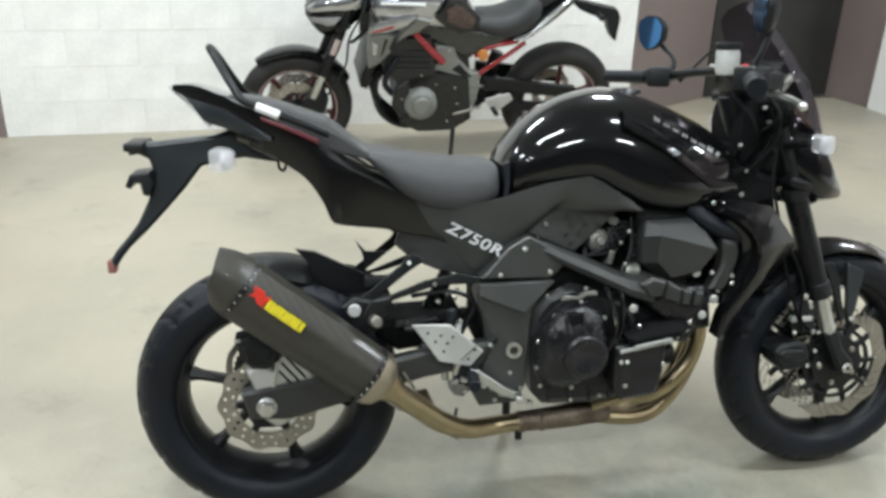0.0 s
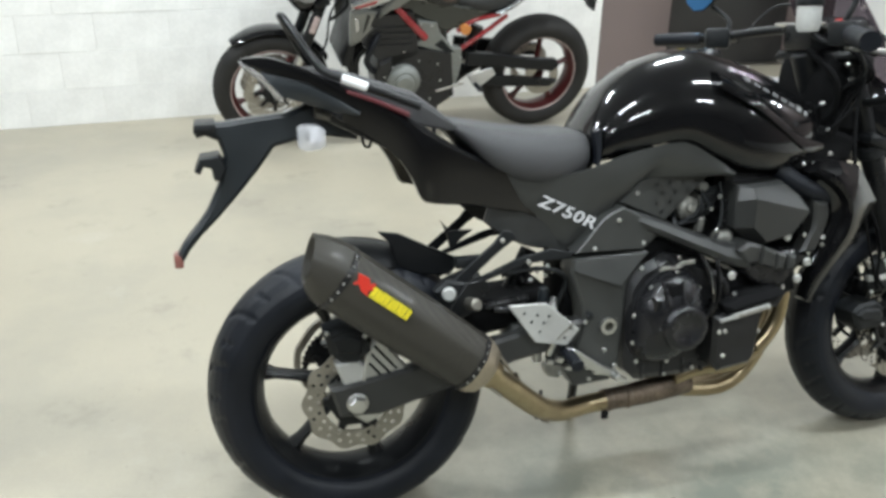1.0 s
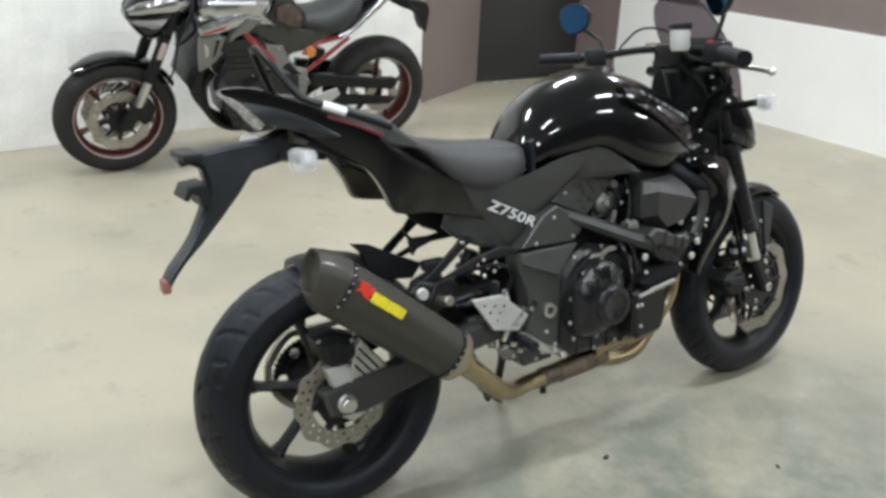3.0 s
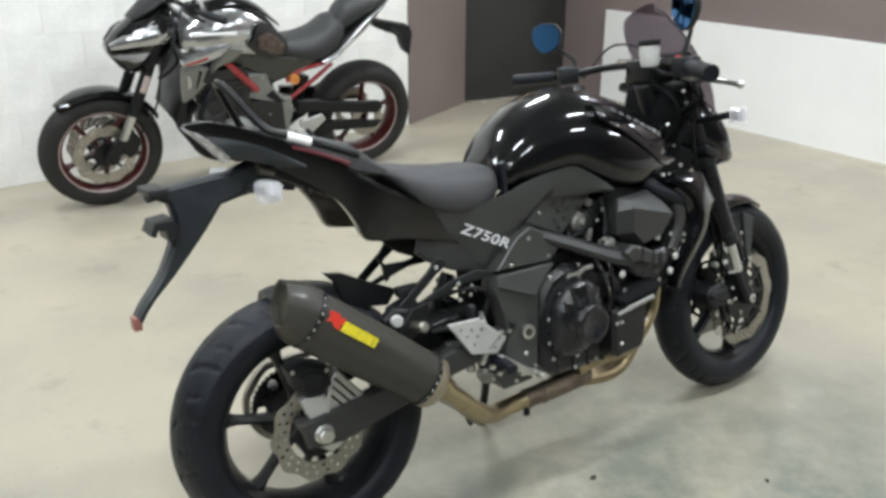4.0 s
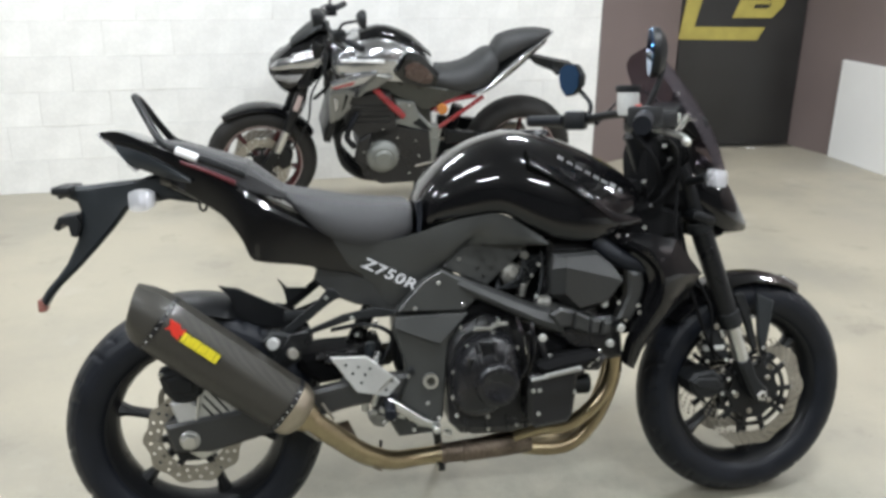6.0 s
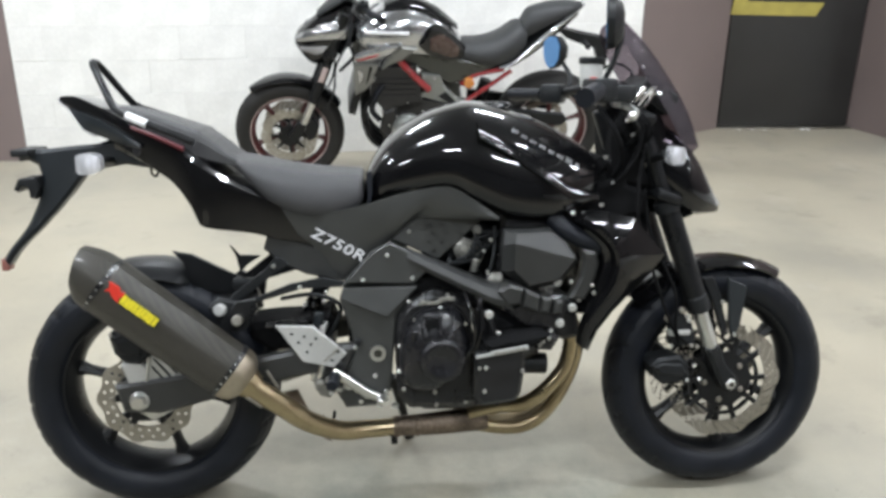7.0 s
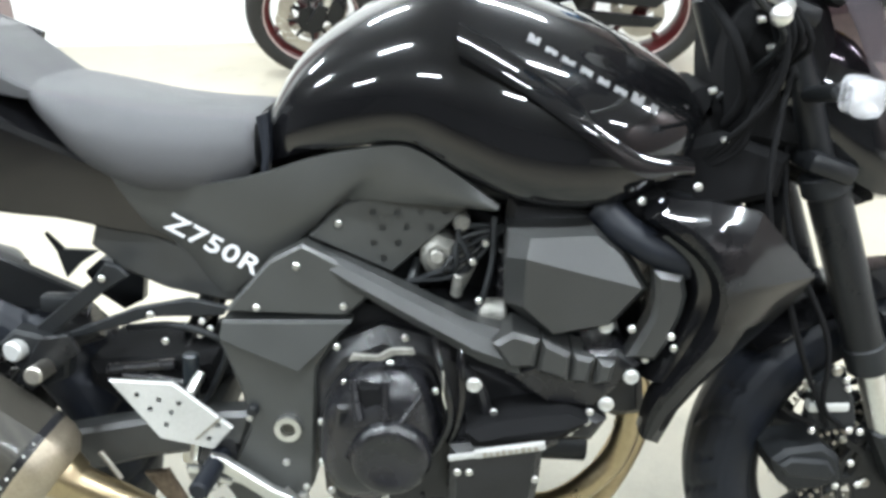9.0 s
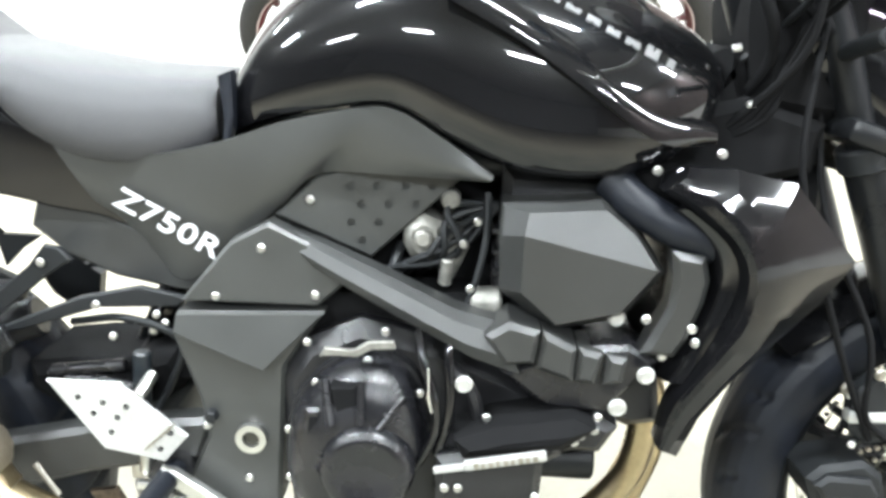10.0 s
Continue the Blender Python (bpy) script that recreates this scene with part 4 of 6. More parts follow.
    for s in (-1, 1):
        part("tail_facet", skin([(-0.132, s * 0.040, 0.990), (-0.06, s * 0.087, 0.970), (0.0, s * 0.116, 0.940), (0.045, s * 0.1295, 0.912)],
                                [(-0.094, s * 0.066, 0.943), (-0.05, s * 0.086, 0.928), (0.0, s * 0.108, 0.912), (0.045, s * 0.1285, 0.904)], 0.004, 16, 4, 0.012), HANGER, tail, "satin dark tail flank")
    part("rail_sticker", tube([(0.064, -0.1255, 0.9575), (0.040, -0.1205, 0.9672), (0.018, -0.1142, 0.9757)], 0.0095, 8, 12), WHITE_DECAL, e, "white sticker on the grab rail")
    part("side_reflector", skin([(0.025, -0.117, 0.955), (0.08, -0.131, 0.935), (0.142, -0.136, 0.908)], [(0.025, -0.118, 0.947), (0.08, -0.132, 0.926), (0.142, -0.137, 0.897)], 0.002, 10, 3, 0.012), RED_LENS, e, "dark red reflector strip")
    hanger = part("plate_hanger", plate([(-0.03, 0.925), (-0.083, 0.906), (-0.144, 0.901), (-0.207, 0.894), (-0.264, 0.894), (-0.268, 0.878), (-0.262, 0.866), (-0.245, 0.870), (-0.222, 0.858), (-0.214, 0.827), (-0.229, 0.770), (-0.256, 0.717), (-0.276, 0.691), (-0.307, 0.656), (-0.324, 0.630), (-0.312, 0.617),
                                         (-0.298, 0.638), (-0.276, 0.664), (-0.234, 0.703), (-0.189, 0.750), (-0.150, 0.793), (-0.113, 0.840), (-0.068, 0.850), (-0.02, 0.858), (0.055, 0.845), (0.07, 0.89)], -0.022, 0.022, 0.008), HANGER, e, "bare dark plastic number-plate hanger")
    part("hanger_hook", plate([(-0.212, 0.808), (-0.222, 0.832), (-0.260, 0.828), (-0.272, 0.803), (-0.262, 0.797), (-0.254, 0.812), (-0.240, 0.808), (-0.236, 0.784), (-0.224, 0.781)], -0.045, 0.045, 0.003), MATT2, hanger)
    part("hanger_ear", block(-0.266, -0.225, -0.06, 0.06, 0.880, 0.897, 0.004), MATT2, hanger)
    part("reflector", block(-0.330, -0.312, -0.018, 0.018, 0.604, 0.634, 0.004), TIP, hanger, "small faded red reflector")
    for s in (-1, 1):
        ind = part("rear_indicator", moved(shell([(-0.026, -0.018, 0.018, 0.018), (-0.012, -0.023, 0.023, 0.023), (0.012, -0.021, 0.021, 0.023), (0.024, -0.013, 0.013, 0.015)], BOXY, 12), pose(-0.052, s * 0.165, 0.874)), LENS, e, "clear-lensed rear indicator")
        part("indicator_stalk", rod((-0.05, s * 0.03, 0.868), (-0.052, s * 0.15, 0.874), 0.011), MATT2, ind)
        part("indicator_reflector", moved(shell([(-0.004, -0.016, 0.016, 0.018), (0.008, -0.016, 0.016, 0.018), (0.018, -0.010, 0.010, 0.012)], BOXY, 8), pose(-0.052, s * 0.165, 0.874)), REFLECTOR, ind)
    part("helmet_hook", tube([(0.055, -0.085, 0.862), (0.058, -0.088, 0.842), (0.068, -0.088, 0.838), (0.072, -0.088, 0.850)], 0.003, 10, 8), BLACKMETAL, e)

    # side panels
    panel_u = [(0.345, -0.124, 0.773), (0.355, -0.125, 0.769), (0.370, -0.126, 0.764), (0.395, -0.127, 0.758), (0.425, -0.128, 0.755), (0.482, -0.127, 0.758), (0.55, -0.122, 0.773), (0.62, -0.122, 0.795), (0.70, -0.126, 0.812), (0.745, -0.128, 0.812), (0.80, -0.128, 0.780), (0.850, -0.126, 0.744)]
    panel_l = [(0.400, -0.110, 0.675), (0.404, -0.110, 0.673), (0.409, -0.109, 0.669), (0.416, -0.108, 0.664), (0.425, -0.107, 0.656), (0.445, -0.106, 0.639), (0.487, -0.104, 0.600), (0.552, -0.104, 0.652), (0.605, -0.104, 0.692), (0.655, -0.106, 0.735), (0.74, -0.116, 0.739), (0.845, -0.124, 0.737)]
    tuck = lambda x: np.interp(x, (0.24, 0.28, 0.32, 0.36, 0.42, 0.56, 0.64, 0.72, 0.85), (0.016, 0.018, 0.021, 0.024, 0.026, 0.0, -0.002, -0.012, -0.030))
    for s in (1, -1):
        sp = part("side_panel", skin([(x, s * (y - 0.012 + tuck(x)), z) for x, y, z in panel_u], [(x, s * (y - 0.012 + tuck(x)), z) for x, y, z in panel_l], 0.006, 44, 8, 0.010), MATT, e, "matt dark grey side panel")
        if s > 0:
            letters("Z750R", 0.035, pose(0.414, -0.1185, 0.698, 88, 26, -8.5) @ Matrix.Diagonal((1.32, 1, 1, 1)), GREY_DECAL, sp, "side_lettering", 0.0008, 0.12, 1.08)
    knee = part("knee_plate", plate([(0.603, 0.688), (0.652, 0.733), (0.682, 0.742), (0.825, 0.740), (0.712, 0.638)], -0.122, -0.104, 0.003,
                                    holes=[(0.690 + 0.031 * i + (0.012 if j % 2 else 0), 0.722 - 0.021 * j, 0.0048) for j in range(4) for i in range(4 - j)]), MATT, e, "dark plate with rows of dimples")
    part("plate_backing", plate([(0.61, 0.69), (0.655, 0.73), (0.682, 0.738), (0.815, 0.737), (0.712, 0.644)], -0.1175, -0.095, 0.001), MATT, knee)
    bolts(knee, [(0.644, -0.121, 0.706)], BOLT)

    # frame
    pivot = part("pivot_cover", plate([(0.492, 0.590), (0.555, 0.662), (0.600, 0.685), (0.665, 0.650), (0.700, 0.628), (0.675, 0.605), (0.652, 0.585)], -0.146, -0.09, 0.004), MATT, e, "matt dark grey frame cover")
    bolts(pivot, [(0.591, -0.145, 0.655), (0.535, -0.145, 0.597), (0.650, -0.145, 0.600)], BOLT)
    low = part("pivot_plate", plate([(0.488, 0.578), (0.660, 0.580), (0.612, 0.512), (0.597, 0.330), (0.575, 0.290), (0.49, 0.285), (0.468, 0.325), (0.512, 0.42), (0.506, 0.47), (0.480, 0.552)], -0.150, -0.09, 0.005), MATT, e, "dark grey swingarm pivot plate")
    part("pivot_crease", plate([(0.488, 0.577), (0.66, 0.579), (0.653, 0.573), (0.589, 0.512), (0.504, 0.546), (0.484, 0.555)], -0.1515, -0.140, 0.0015, shape=lambda x, z: -0.20 * (0.579 - z)), MATT, low)
    part("pivot_knob", rod((0.521, -0.145, 0.450), (0.521, -0.163, 0.450), 0.0085, 6), MATT2, low)
    part("pivot_boss", moved(ring_plate(0.0185, 0.0105, -0.159, -0.13, 0, 0, (), 24), pose(0.567, 0, 0.421)), ALU, low, "bright hollow pivot boss")
    # dark plug, the hollow boss's shade put into its colour
    part("pivot_bore", rod((0.567, -0.154, 0.421), (0.567, -0.13, 0.421), 0.0115), INK, low)
    bolts(low, [(0.514, -0.150, 0.435), (0.560, -0.150, 0.365), (0.586, -0.150, 0.325), (0.515, -0.150, 0.335)], BOLT)
    bm, rows = bmesh.new(), []
    for x, y, z, h, d in ((0.600, -0.120, 0.668, 0.015, 0.014), (0.66, -0.136, 0.641, 0.022, 0.020), (0.74, -0.156, 0.606, 0.026, 0.026), (0.82, -0.176, 0.571, 0.028, 0.028), (0.872, -0.182, 0.556, 0.030, 0.028)):
        rows.append([(x - 0.40 * dz * h, y + dy * d, z + dz * h) for dy, dz in ((0.9, 1.0), (-0.05, 0.98), (-0.62, 0.62), (-1.0, -0.10), (-0.80, -0.75), (-0.2, -1.0), (0.9, -1.0))])
    rings(bm, rows)
    spar = part("frame_spar", bm, GREYCASE, e, "dark grey faceted frame spar", 18)
    for k, o in enumerate(([(0.842, 0.580), (0.868, 0.596), (0.902, 0.586), (0.896, 0.548), (0.864, 0.546)], [(0.904, 0.586), (0.941, 0.566), (0.938, 0.527), (0.898, 0.542)],
                           [(0.943, 0.566), (0.970, 0.559), (0.962, 0.524), (0.940, 0.527)], [(0.974, 0.558), (0.996, 0.553), (0.992, 0.525), (0.970, 0.522)])):
        part("spar_facet", plate(o, -0.214 + 0.002 * k, -0.15, 0.006), GREYCASE, spar)
    part("spar_base", plate([(0.86, 0.53), (0.91, 0.49), (0.975, 0.483), (1.03, 0.545), (1.0, 0.565), (0.93, 0.56)], -0.196, -0.12, 0.006), SATIN, spar)
    for s in (-1, 1):
        part("main_frame_rail", tube([(0.60, s * 0.06, 0.66), (0.72, s * 0.070, 0.74), (0.95, s * 0.075, 0.75), (1.12, s * 0.04, 0.82)], 0.024, 20, 10), BLACKMETAL, e)
        part("sub_frame", tube([(0.58, s * 0.08, 0.70), (0.40, s * 0.085, 0.73), (0.20, s * 0.08, 0.80), (0.0, s * 0.06, 0.90)], 0.014, 20, 10), BLACKMETAL, e)
        part("sub_frame_stay", plate([(0.303, 0.665), (0.315, 0.702), (0.365, 0.694), (0.43, 0.664), (0.51, 0.612), (0.55, 0.60), (0.54, 0.578), (0.47, 0.587), (0.40, 0.603), (0.345, 0.628)], s * 0.098, s * 0.086, 0.004), GREYCASE, e)
        part("peg_stay", plate([(0.223, 0.556), (0.312, 0.626), (0.334, 0.652), (0.352, 0.648), (0.364, 0.634), (0.330, 0.612), (0.245, 0.545)], s * 0.134, s * 0.126, 0.002), MATT2, e, "dark pillion footrest bracket")
        part("peg_stay", plate([(0.232, 0.538), (0.272, 0.551), (0.367, 0.588), (0.441, 0.602), (0.494, 0.590), (0.485, 0.578), (0.39, 0.575), (0.29, 0.545)], s * 0.132, s * 0.124, 0.002), MATT2, e)
        part("stay_foot", plate([(0.178, 0.540), (0.205, 0.562), (0.245, 0.552), (0.275, 0.530), (0.268, 0.490), (0.235, 0.474), (0.200, 0.500)], s * 0.150, s * 0.124, 0.005), MATT2, e)
    # added black blocks stand in for deep shade above and behind the engine
    part("engine_top_filler", block(0.62, 0.88, -0.125, 0.125, 0.545, 0.600, 0.012), VOID_HOSE, e)
    part("inner_filler", block(0.495, 0.60, -0.07, 0.07, 0.40, 0.72, 0.02), VOID_HOSE, e)
    part("shock_reservoir", rod((0.225, -0.09, 0.525), (0.29, -0.08, 0.545), 0.026, 18), ENGINE, e)
    part("shock_spring", join(tube([(0.36 + 0.012 * k / 4 + 0.0, 0.045 * math.cos(k * 1.57), 0.40 + 0.006 * k + 0.045 * math.sin(k * 1.57) * 0.2) for k in range(28)], 0.006, 100, 8), rod((0.355, 0, 0.40), (0.44, 0, 0.57), 0.02)), BLACKMETAL, e)
    part("peg_end", rod((0.252, -0.205, 0.522), (0.244, -0.125, 0.505), 0.0125, 18), STEEL, e, "bright footrest pivot end")
    part("peg_end", rod((0.205, -0.165, 0.536), (0.212, -0.125, 0.532), 0.0145, 18), PLATE, e)
    bolts(e, [(0.330, -0.136, 0.632), (0.388, -0.134, 0.580)], BOLT)

    # swingarm, hugger, chain and rear brake
    for s in (-1, 1):
        arm = part("swingarm", plate([(-0.048, 0.352), (-0.030, 0.287), (0.055, 0.282), (0.20, 0.318), (0.36, 0.362), (0.50, 0.385), (0.52, 0.44), (0.40, 0.432), (0.26, 0.405), (0.13, 0.378), (0.02, 0.362)], s * 0.146, s * 0.112, 0.007), GREYCASE, e, "dark grey swingarm")
        if s < 0:
            part("axle_nut", rod((RX_ - 0.004, -0.146, RZ_ + 0.010), (RX_ - 0.004, -0.166, RZ_ + 0.010), 0.019, 6), ALU, arm, "bright axle nut")
            part("axle_washer", rod((RX_ - 0.004, -0.142, RZ_ + 0.010), (RX_ - 0.004, -0.151, RZ_ + 0.010), 0.023, 20), ALU, arm)
    part("swingarm_bridge", block(0.36, 0.46, -0.10, 0.10, 0.38, 0.43, 0.012), MATT, e)
    hanger_cast = part("brake_hanger", plate([(-0.033, 0.402), (-0.016, 0.349), (0.026, 0.356), (0.034, 0.392), (0.010, 0.410)], -0.138, -0.108, 0.005), PLATE, e, "bare cast caliper hanger")
    part("hanger_fin", plate([(0.060, 0.452), (0.120, 0.375), (0.092, 0.364), (0.024, 0.358), (0.034, 0.421)], -0.134, -0.112, 0.004), DULL_BOLT, hanger_cast, "ribbed cast fin")
    # black rods laid on the fin as the shade between its ribs
    for a, b in (((0.050, 0.434), (0.096, 0.376)), ((0.043, 0.416), (0.080, 0.370)), ((0.038, 0.396), (0.062, 0.366))):
        part("fin_groove", rod((a[0], -0.1335, a[1]), (b[0], -0.1335, b[1]), 0.0028, 8), VOID_HOSE, hanger_cast)
    part("hanger_edge", rod((0.024, -0.138, 0.360), (0.034, -0.138, 0.420), 0.0035, 8), ALU, hanger_cast)
    cal = part("rear_caliper", plate([(-0.054, 0.476), (-0.043, 0.431), (-0.020, 0.406), (0.012, 0.402), (0.040, 0.424), (0.038, 0.468), (-0.009, 0.486)], -0.146, -0.085, 0.009), MATT2, e, "black rear brake caliper")
    part("caliper_bridge", plate([(-0.040, 0.462), (-0.030, 0.432), (0.020, 0.424), (0.026, 0.456), (-0.008, 0.472)], -0.152, -0.14, 0.005), MATT2, cal)
    bolts(cal, [(0.030, -0.146, 0.462), (0.036, -0.144, 0.476), (-0.046, -0.140, 0.474)], BOLT)
    part("lower_hanger", plate([(-0.01, 0.285), (0.03, 0.255), (0.085, 0.285), (0.09, 0.30), (0.03, 0.30)], -0.126, -0.112, 0.004), ALU, e)
    part("rear_hugger", moved(arc_guard(0.326, 0.090, 66, 100, 0.005, drop=0.035), pose(RX_, 0, RZ_)), BLACKMETAL, e, "black rear tyre hugger")
    part("hugger_blade", plate([(0.083, 0.654), (0.098, 0.650), (0.126, 0.646), (0.191, 0.612), (0.262, 0.578), (0.235, 0.545), (0.164, 0.555), (0.120, 0.575), (0.107, 0.627)], -0.060, -0.044, 0.003), BLACKMETAL, e)
    part("mud_flap", plate([(0.218, 0.667), (0.229, 0.655), (0.240, 0.642), (0.290, 0.640), (0.262, 0.622), (0.240, 0.600), (0.232, 0.640)], -0.056, -0.046, 0.001), MATT2, e)
    # added black mass, painted shade behind the linkage rods
    part("shock_linkage", plate([(0.262, 0.478), (0.318, 0.484), (0.384, 0.486), (0.455, 0.500), (0.47, 0.46), (0.43, 0.42), (0.31, 0.405), (0.262, 0.44)], -0.085, 0.05, 0.015), VOID_HOSE, e)
    for a, b in (((0.30, -0.098, 0.478), (0.40, -0.098, 0.488)), ((0.32, -0.098, 0.47), (0.43, -0.098, 0.455))):
        part("linkage_rod", rod(a, b, 0.008), SATIN, e)
    bolts(e, [(0.42, -0.10, 0.548), (0.44, -0.10, 0.535), (0.445, -0.10, 0.556), (0.455, -0.10, 0.545)], BOLT)
    # added black filler in place of shade below the steering head
    part("neck_filler", plate([(1.03, 0.735), (1.05, 0.80), (1.13, 0.82), (1.22, 0.79), (1.21, 0.735), (1.12, 0.715)], -0.098, 0.098, 0.012), VOID_HOSE, e)
    bm = bmesh.new()
    path = curve([(-0.09, 0.10, 0.35), (-0.04, 0.10, 0.41), (0.02, 0.10, 0.418), (0.3, 0.10, 0.43), (0.55, 0.10, 0.44), (0.59, 0.10, 0.40), (0.55, 0.10, 0.36), (0.3, 0.10, 0.27), (0.03, 0.10, 0.222), (-0.05, 0.10, 0.24), (-0.09, 0.10, 0.30), (-0.09, 0.10, 0.35)], 110)
    for a, b in zip(path, path[1:]):
        d = Vector(b) - Vector(a)
        block(-d.length * 0.46, d.length * 0.46, -0.009, 0.009, -0.0075, 0.0075, 0, bm, Matrix.Translation((Vector(a) + Vector(b)) / 2) @ Matrix.Rotation(math.atan2(-d.z, d.x), 4, "Y"))
    part("drive_chain", bm, STEEL, e, "linked steel drive chain")

    # foot controls
    heel = part("heel_plate", plate([(0.332, 0.497), (0.418, 0.494), (0.494, 0.427), (0.464, 0.393), (0.392, 0.409)], -0.166, -0.160, 0.0015,
                                    holes=[(0.368, 0.476, 0.004), (0.384, 0.455, 0.004), (0.397, 0.469, 0.004), (0.412, 0.450, 0.004), (0.424, 0.464, 0.004), (0.403, 0.431, 0.004), (0.474, 0.431, 0.004), (0.460, 0.410, 0.004)]), PLATE, e, "satin aluminium heel plate with drilled holes")
    part("plate_stay", rod((0.436, -0.158, 0.474), (0.446, -0.130, 0.492), 0.008), ALU, heel)
    part("plate_fold", block(-0.0012, 0.0012, -0.1680, -0.1645, -0.026, 0.026, 0, None, pose(0.461, 0, 0.427, 0, 48, 0)), STEEL, heel)
    part("plate_post", rod((0.440, -0.158, 0.405), (0.430, -0.145, 0.368), 0.0075), ALU, heel)
    part("pedal_bracket", plate([(0.415, 0.352), (0.450, 0.346), (0.470, 0.330), (0.452, 0.312), (0.430, 0.318), (0.418, 0.335)], -0.150, -0.138, 0.003), DIRT_CAST, e, "dull cast pedal bracket")
    part("return_spring", tube([(0.49, -0.145, 0.345), (0.53, -0.14, 0.322), (0.555, -0.135, 0.300)], 0.006, 10, 8), DIRT_CAST, e)
    bolts(e, [(0.455, -0.152, 0.325), (0.525, -0.150, 0.300), (0.55, -0.150, 0.316)], BOLT)
    part("brake_cylinder", rod((0.430, -0.118, 0.515), (0.420, -0.118, 0.40), 0.011), HANGER, e, "rear brake master cylinder")
    part("cylinder_fork", block(0.404, 0.422, -0.130, -0.108, 0.345, 0.392, 0.004), ALU, e)
    rnd = random.Random(4)
    for k in range(9):
        x = 0.43 + 0.022 * k
        part("linkage_bit", block(-0.007 - 0.004 * rnd.random(), 0.008, -0.006, 0.006, -0.004 - 0.004 * rnd.random(), 0.005, 0.002, None, pose(x, -0.150 - 0.008 * rnd.random(), 0.362 - 0.40 * (x - 0.43) + 0.024 * (rnd.random() - 0.5), 0, 90 * rnd.random(), 0)), ALU, e)
    part("rest_pad", block(0.232, 0.292, -0.125, -0.100, 0.575, 0.600, 0.006), MATT2, e)
    part("pipe_bracket", plate([(0.335, 0.312), (0.372, 0.318), (0.400, 0.255), (0.440, 0.205), (0.450, 0.182), (0.432, 0.190), (0.385, 0.232)], -0.108, -0.100, 0.002), PIPE2, e)
    peg = part("foot_peg", rod((0.470, -0.14, 0.375), (0.462, -0.235, 0.372), 0.014, 12), RUBBER, e, "rider foot peg with rubber")
    part("peg_mount", block(0.430, 0.492, -0.150, -0.118, 0.335, 0.400, 0.010), ENGINE, peg)
    part("brake_pedal", plate([(0.462, 0.390), (0.480, 0.386), (0.545, 0.338), (0.578, 0.322), (0.572, 0.308), (0.535, 0.320), (0.470, 0.368)], -0.178, -0.166, 0.003), ALU, e, "bright aluminium brake pedal")
    part("pedal_tip", rod((0.572, -0.205, 0.316), (0.572, -0.165, 0.316), 0.009, 10), ALU, e)
    bolts(e, [(0.432, -0.131, 0.372), (0.432, -0.13, 0.352), (0.398, -0.12, 0.535)], BOLT)
    part("oil_line", tube([(0.34, -0.10, 0.545), (0.42, -0.125, 0.56), (0.48, -0.12, 0.53), (0.46, -0.115, 0.47), (0.43, -0.12, 0.42)], 0.005), MATT2, e)

    # engine
    part("crankcase", plate([(0.603, 0.500), (0.635, 0.545), (0.70, 0.572), (0.80, 0.545), (0.90, 0.50), (0.950, 0.475), (0.952, 0.408), (0.912, 0.392), (0.903, 0.372), (0.897, 0.315), (0.85, 0.29), (0.76, 0.276), (0.64, 0.280), (0.612, 0.31)], -0.158, 0.158, 0.018), ENGINE, e, "black engine crankcase")
    part("sump", plate([(0.63, 0.285), (0.86, 0.285), (0.84, 0.262), (0.78, 0.250), (0.68, 0.252)], -0.10, 0.10, 0.012), ENGINE, e)
    rim = [(0.621, 0.456), (0.628, 0.477), (0.641, 0.496), (0.659, 0.516), (0.682, 0.531), (0.708, 0.538), (0.738, 0.533), (0.762, 0.514), (0.776, 0.475), (0.780, 0.430), (0.768, 0.402), (0.747, 0.378),
           (0.722, 0.350), (0.695, 0.337), (0.658, 0.338), (0.630, 0.354), (0.617, 0.390), (0.617, 0.430)]
    rim = [tuple(q) for q in curve(rim + rim[:1], 55)[:-1]]
    scaled = lambda f, y: [(0.700 + (x - 0.700) * f, y, 0.437 + (z - 0.437) * f) for x, z in rim]
    bm = bmesh.new()
    rings(bm, [scaled(f, y) for f, y in ((1.0, -0.14), (1.0, -0.178), (0.985, -0.186), (0.93, -0.198), (0.84, -0.209), (0.68, -0.218), (0.45, -0.223), (0.2, -0.225))])
    cover = part("clutch_cover", bm, SATIN, e, "smooth black domed clutch cover", angle=40)
    bm = bmesh.new()
    rings(bm, [scaled(1.06, -0.14), scaled(1.06, -0.166), scaled(1.045, -0.170)])
    part("cover_flange", bm, ENGINE, cover)
    part("cover_boss", moved(lathe([(0, -0.2355), (0.030, -0.2355), (0.034, -0.238), (0.044, -0.2375), (0.049, -0.234), (0.053, -0.224), (0.054, -0.20), (0, -0.20)], 40), pose(0.714, 0, 0.424)), SATIN, cover)
    # black plates on the dome paint the shade of its pockets
    part("cover_pocket", plate([(0.676, 0.521), (0.704, 0.522), (0.706, 0.500), (0.702, 0.487), (0.692, 0.481), (0.683, 0.486), (0.678, 0.500)], -0.2195, -0.19, 0.002), VOID_HOSE, cover)
    part("cover_lug", plate([(0.646, 0.492), (0.664, 0.494), (0.668, 0.470), (0.664, 0.450), (0.650, 0.446), (0.643, 0.465)], -0.2165, -0.19, 0.005), SATIN, cover)
    part("cover_pocket", plate([(0.651, 0.484), (0.660, 0.485), (0.662, 0.468), (0.659, 0.456), (0.652, 0.456), (0.649, 0.468)], -0.2175, -0.19, 0.001), VOID_HOSE, cover)
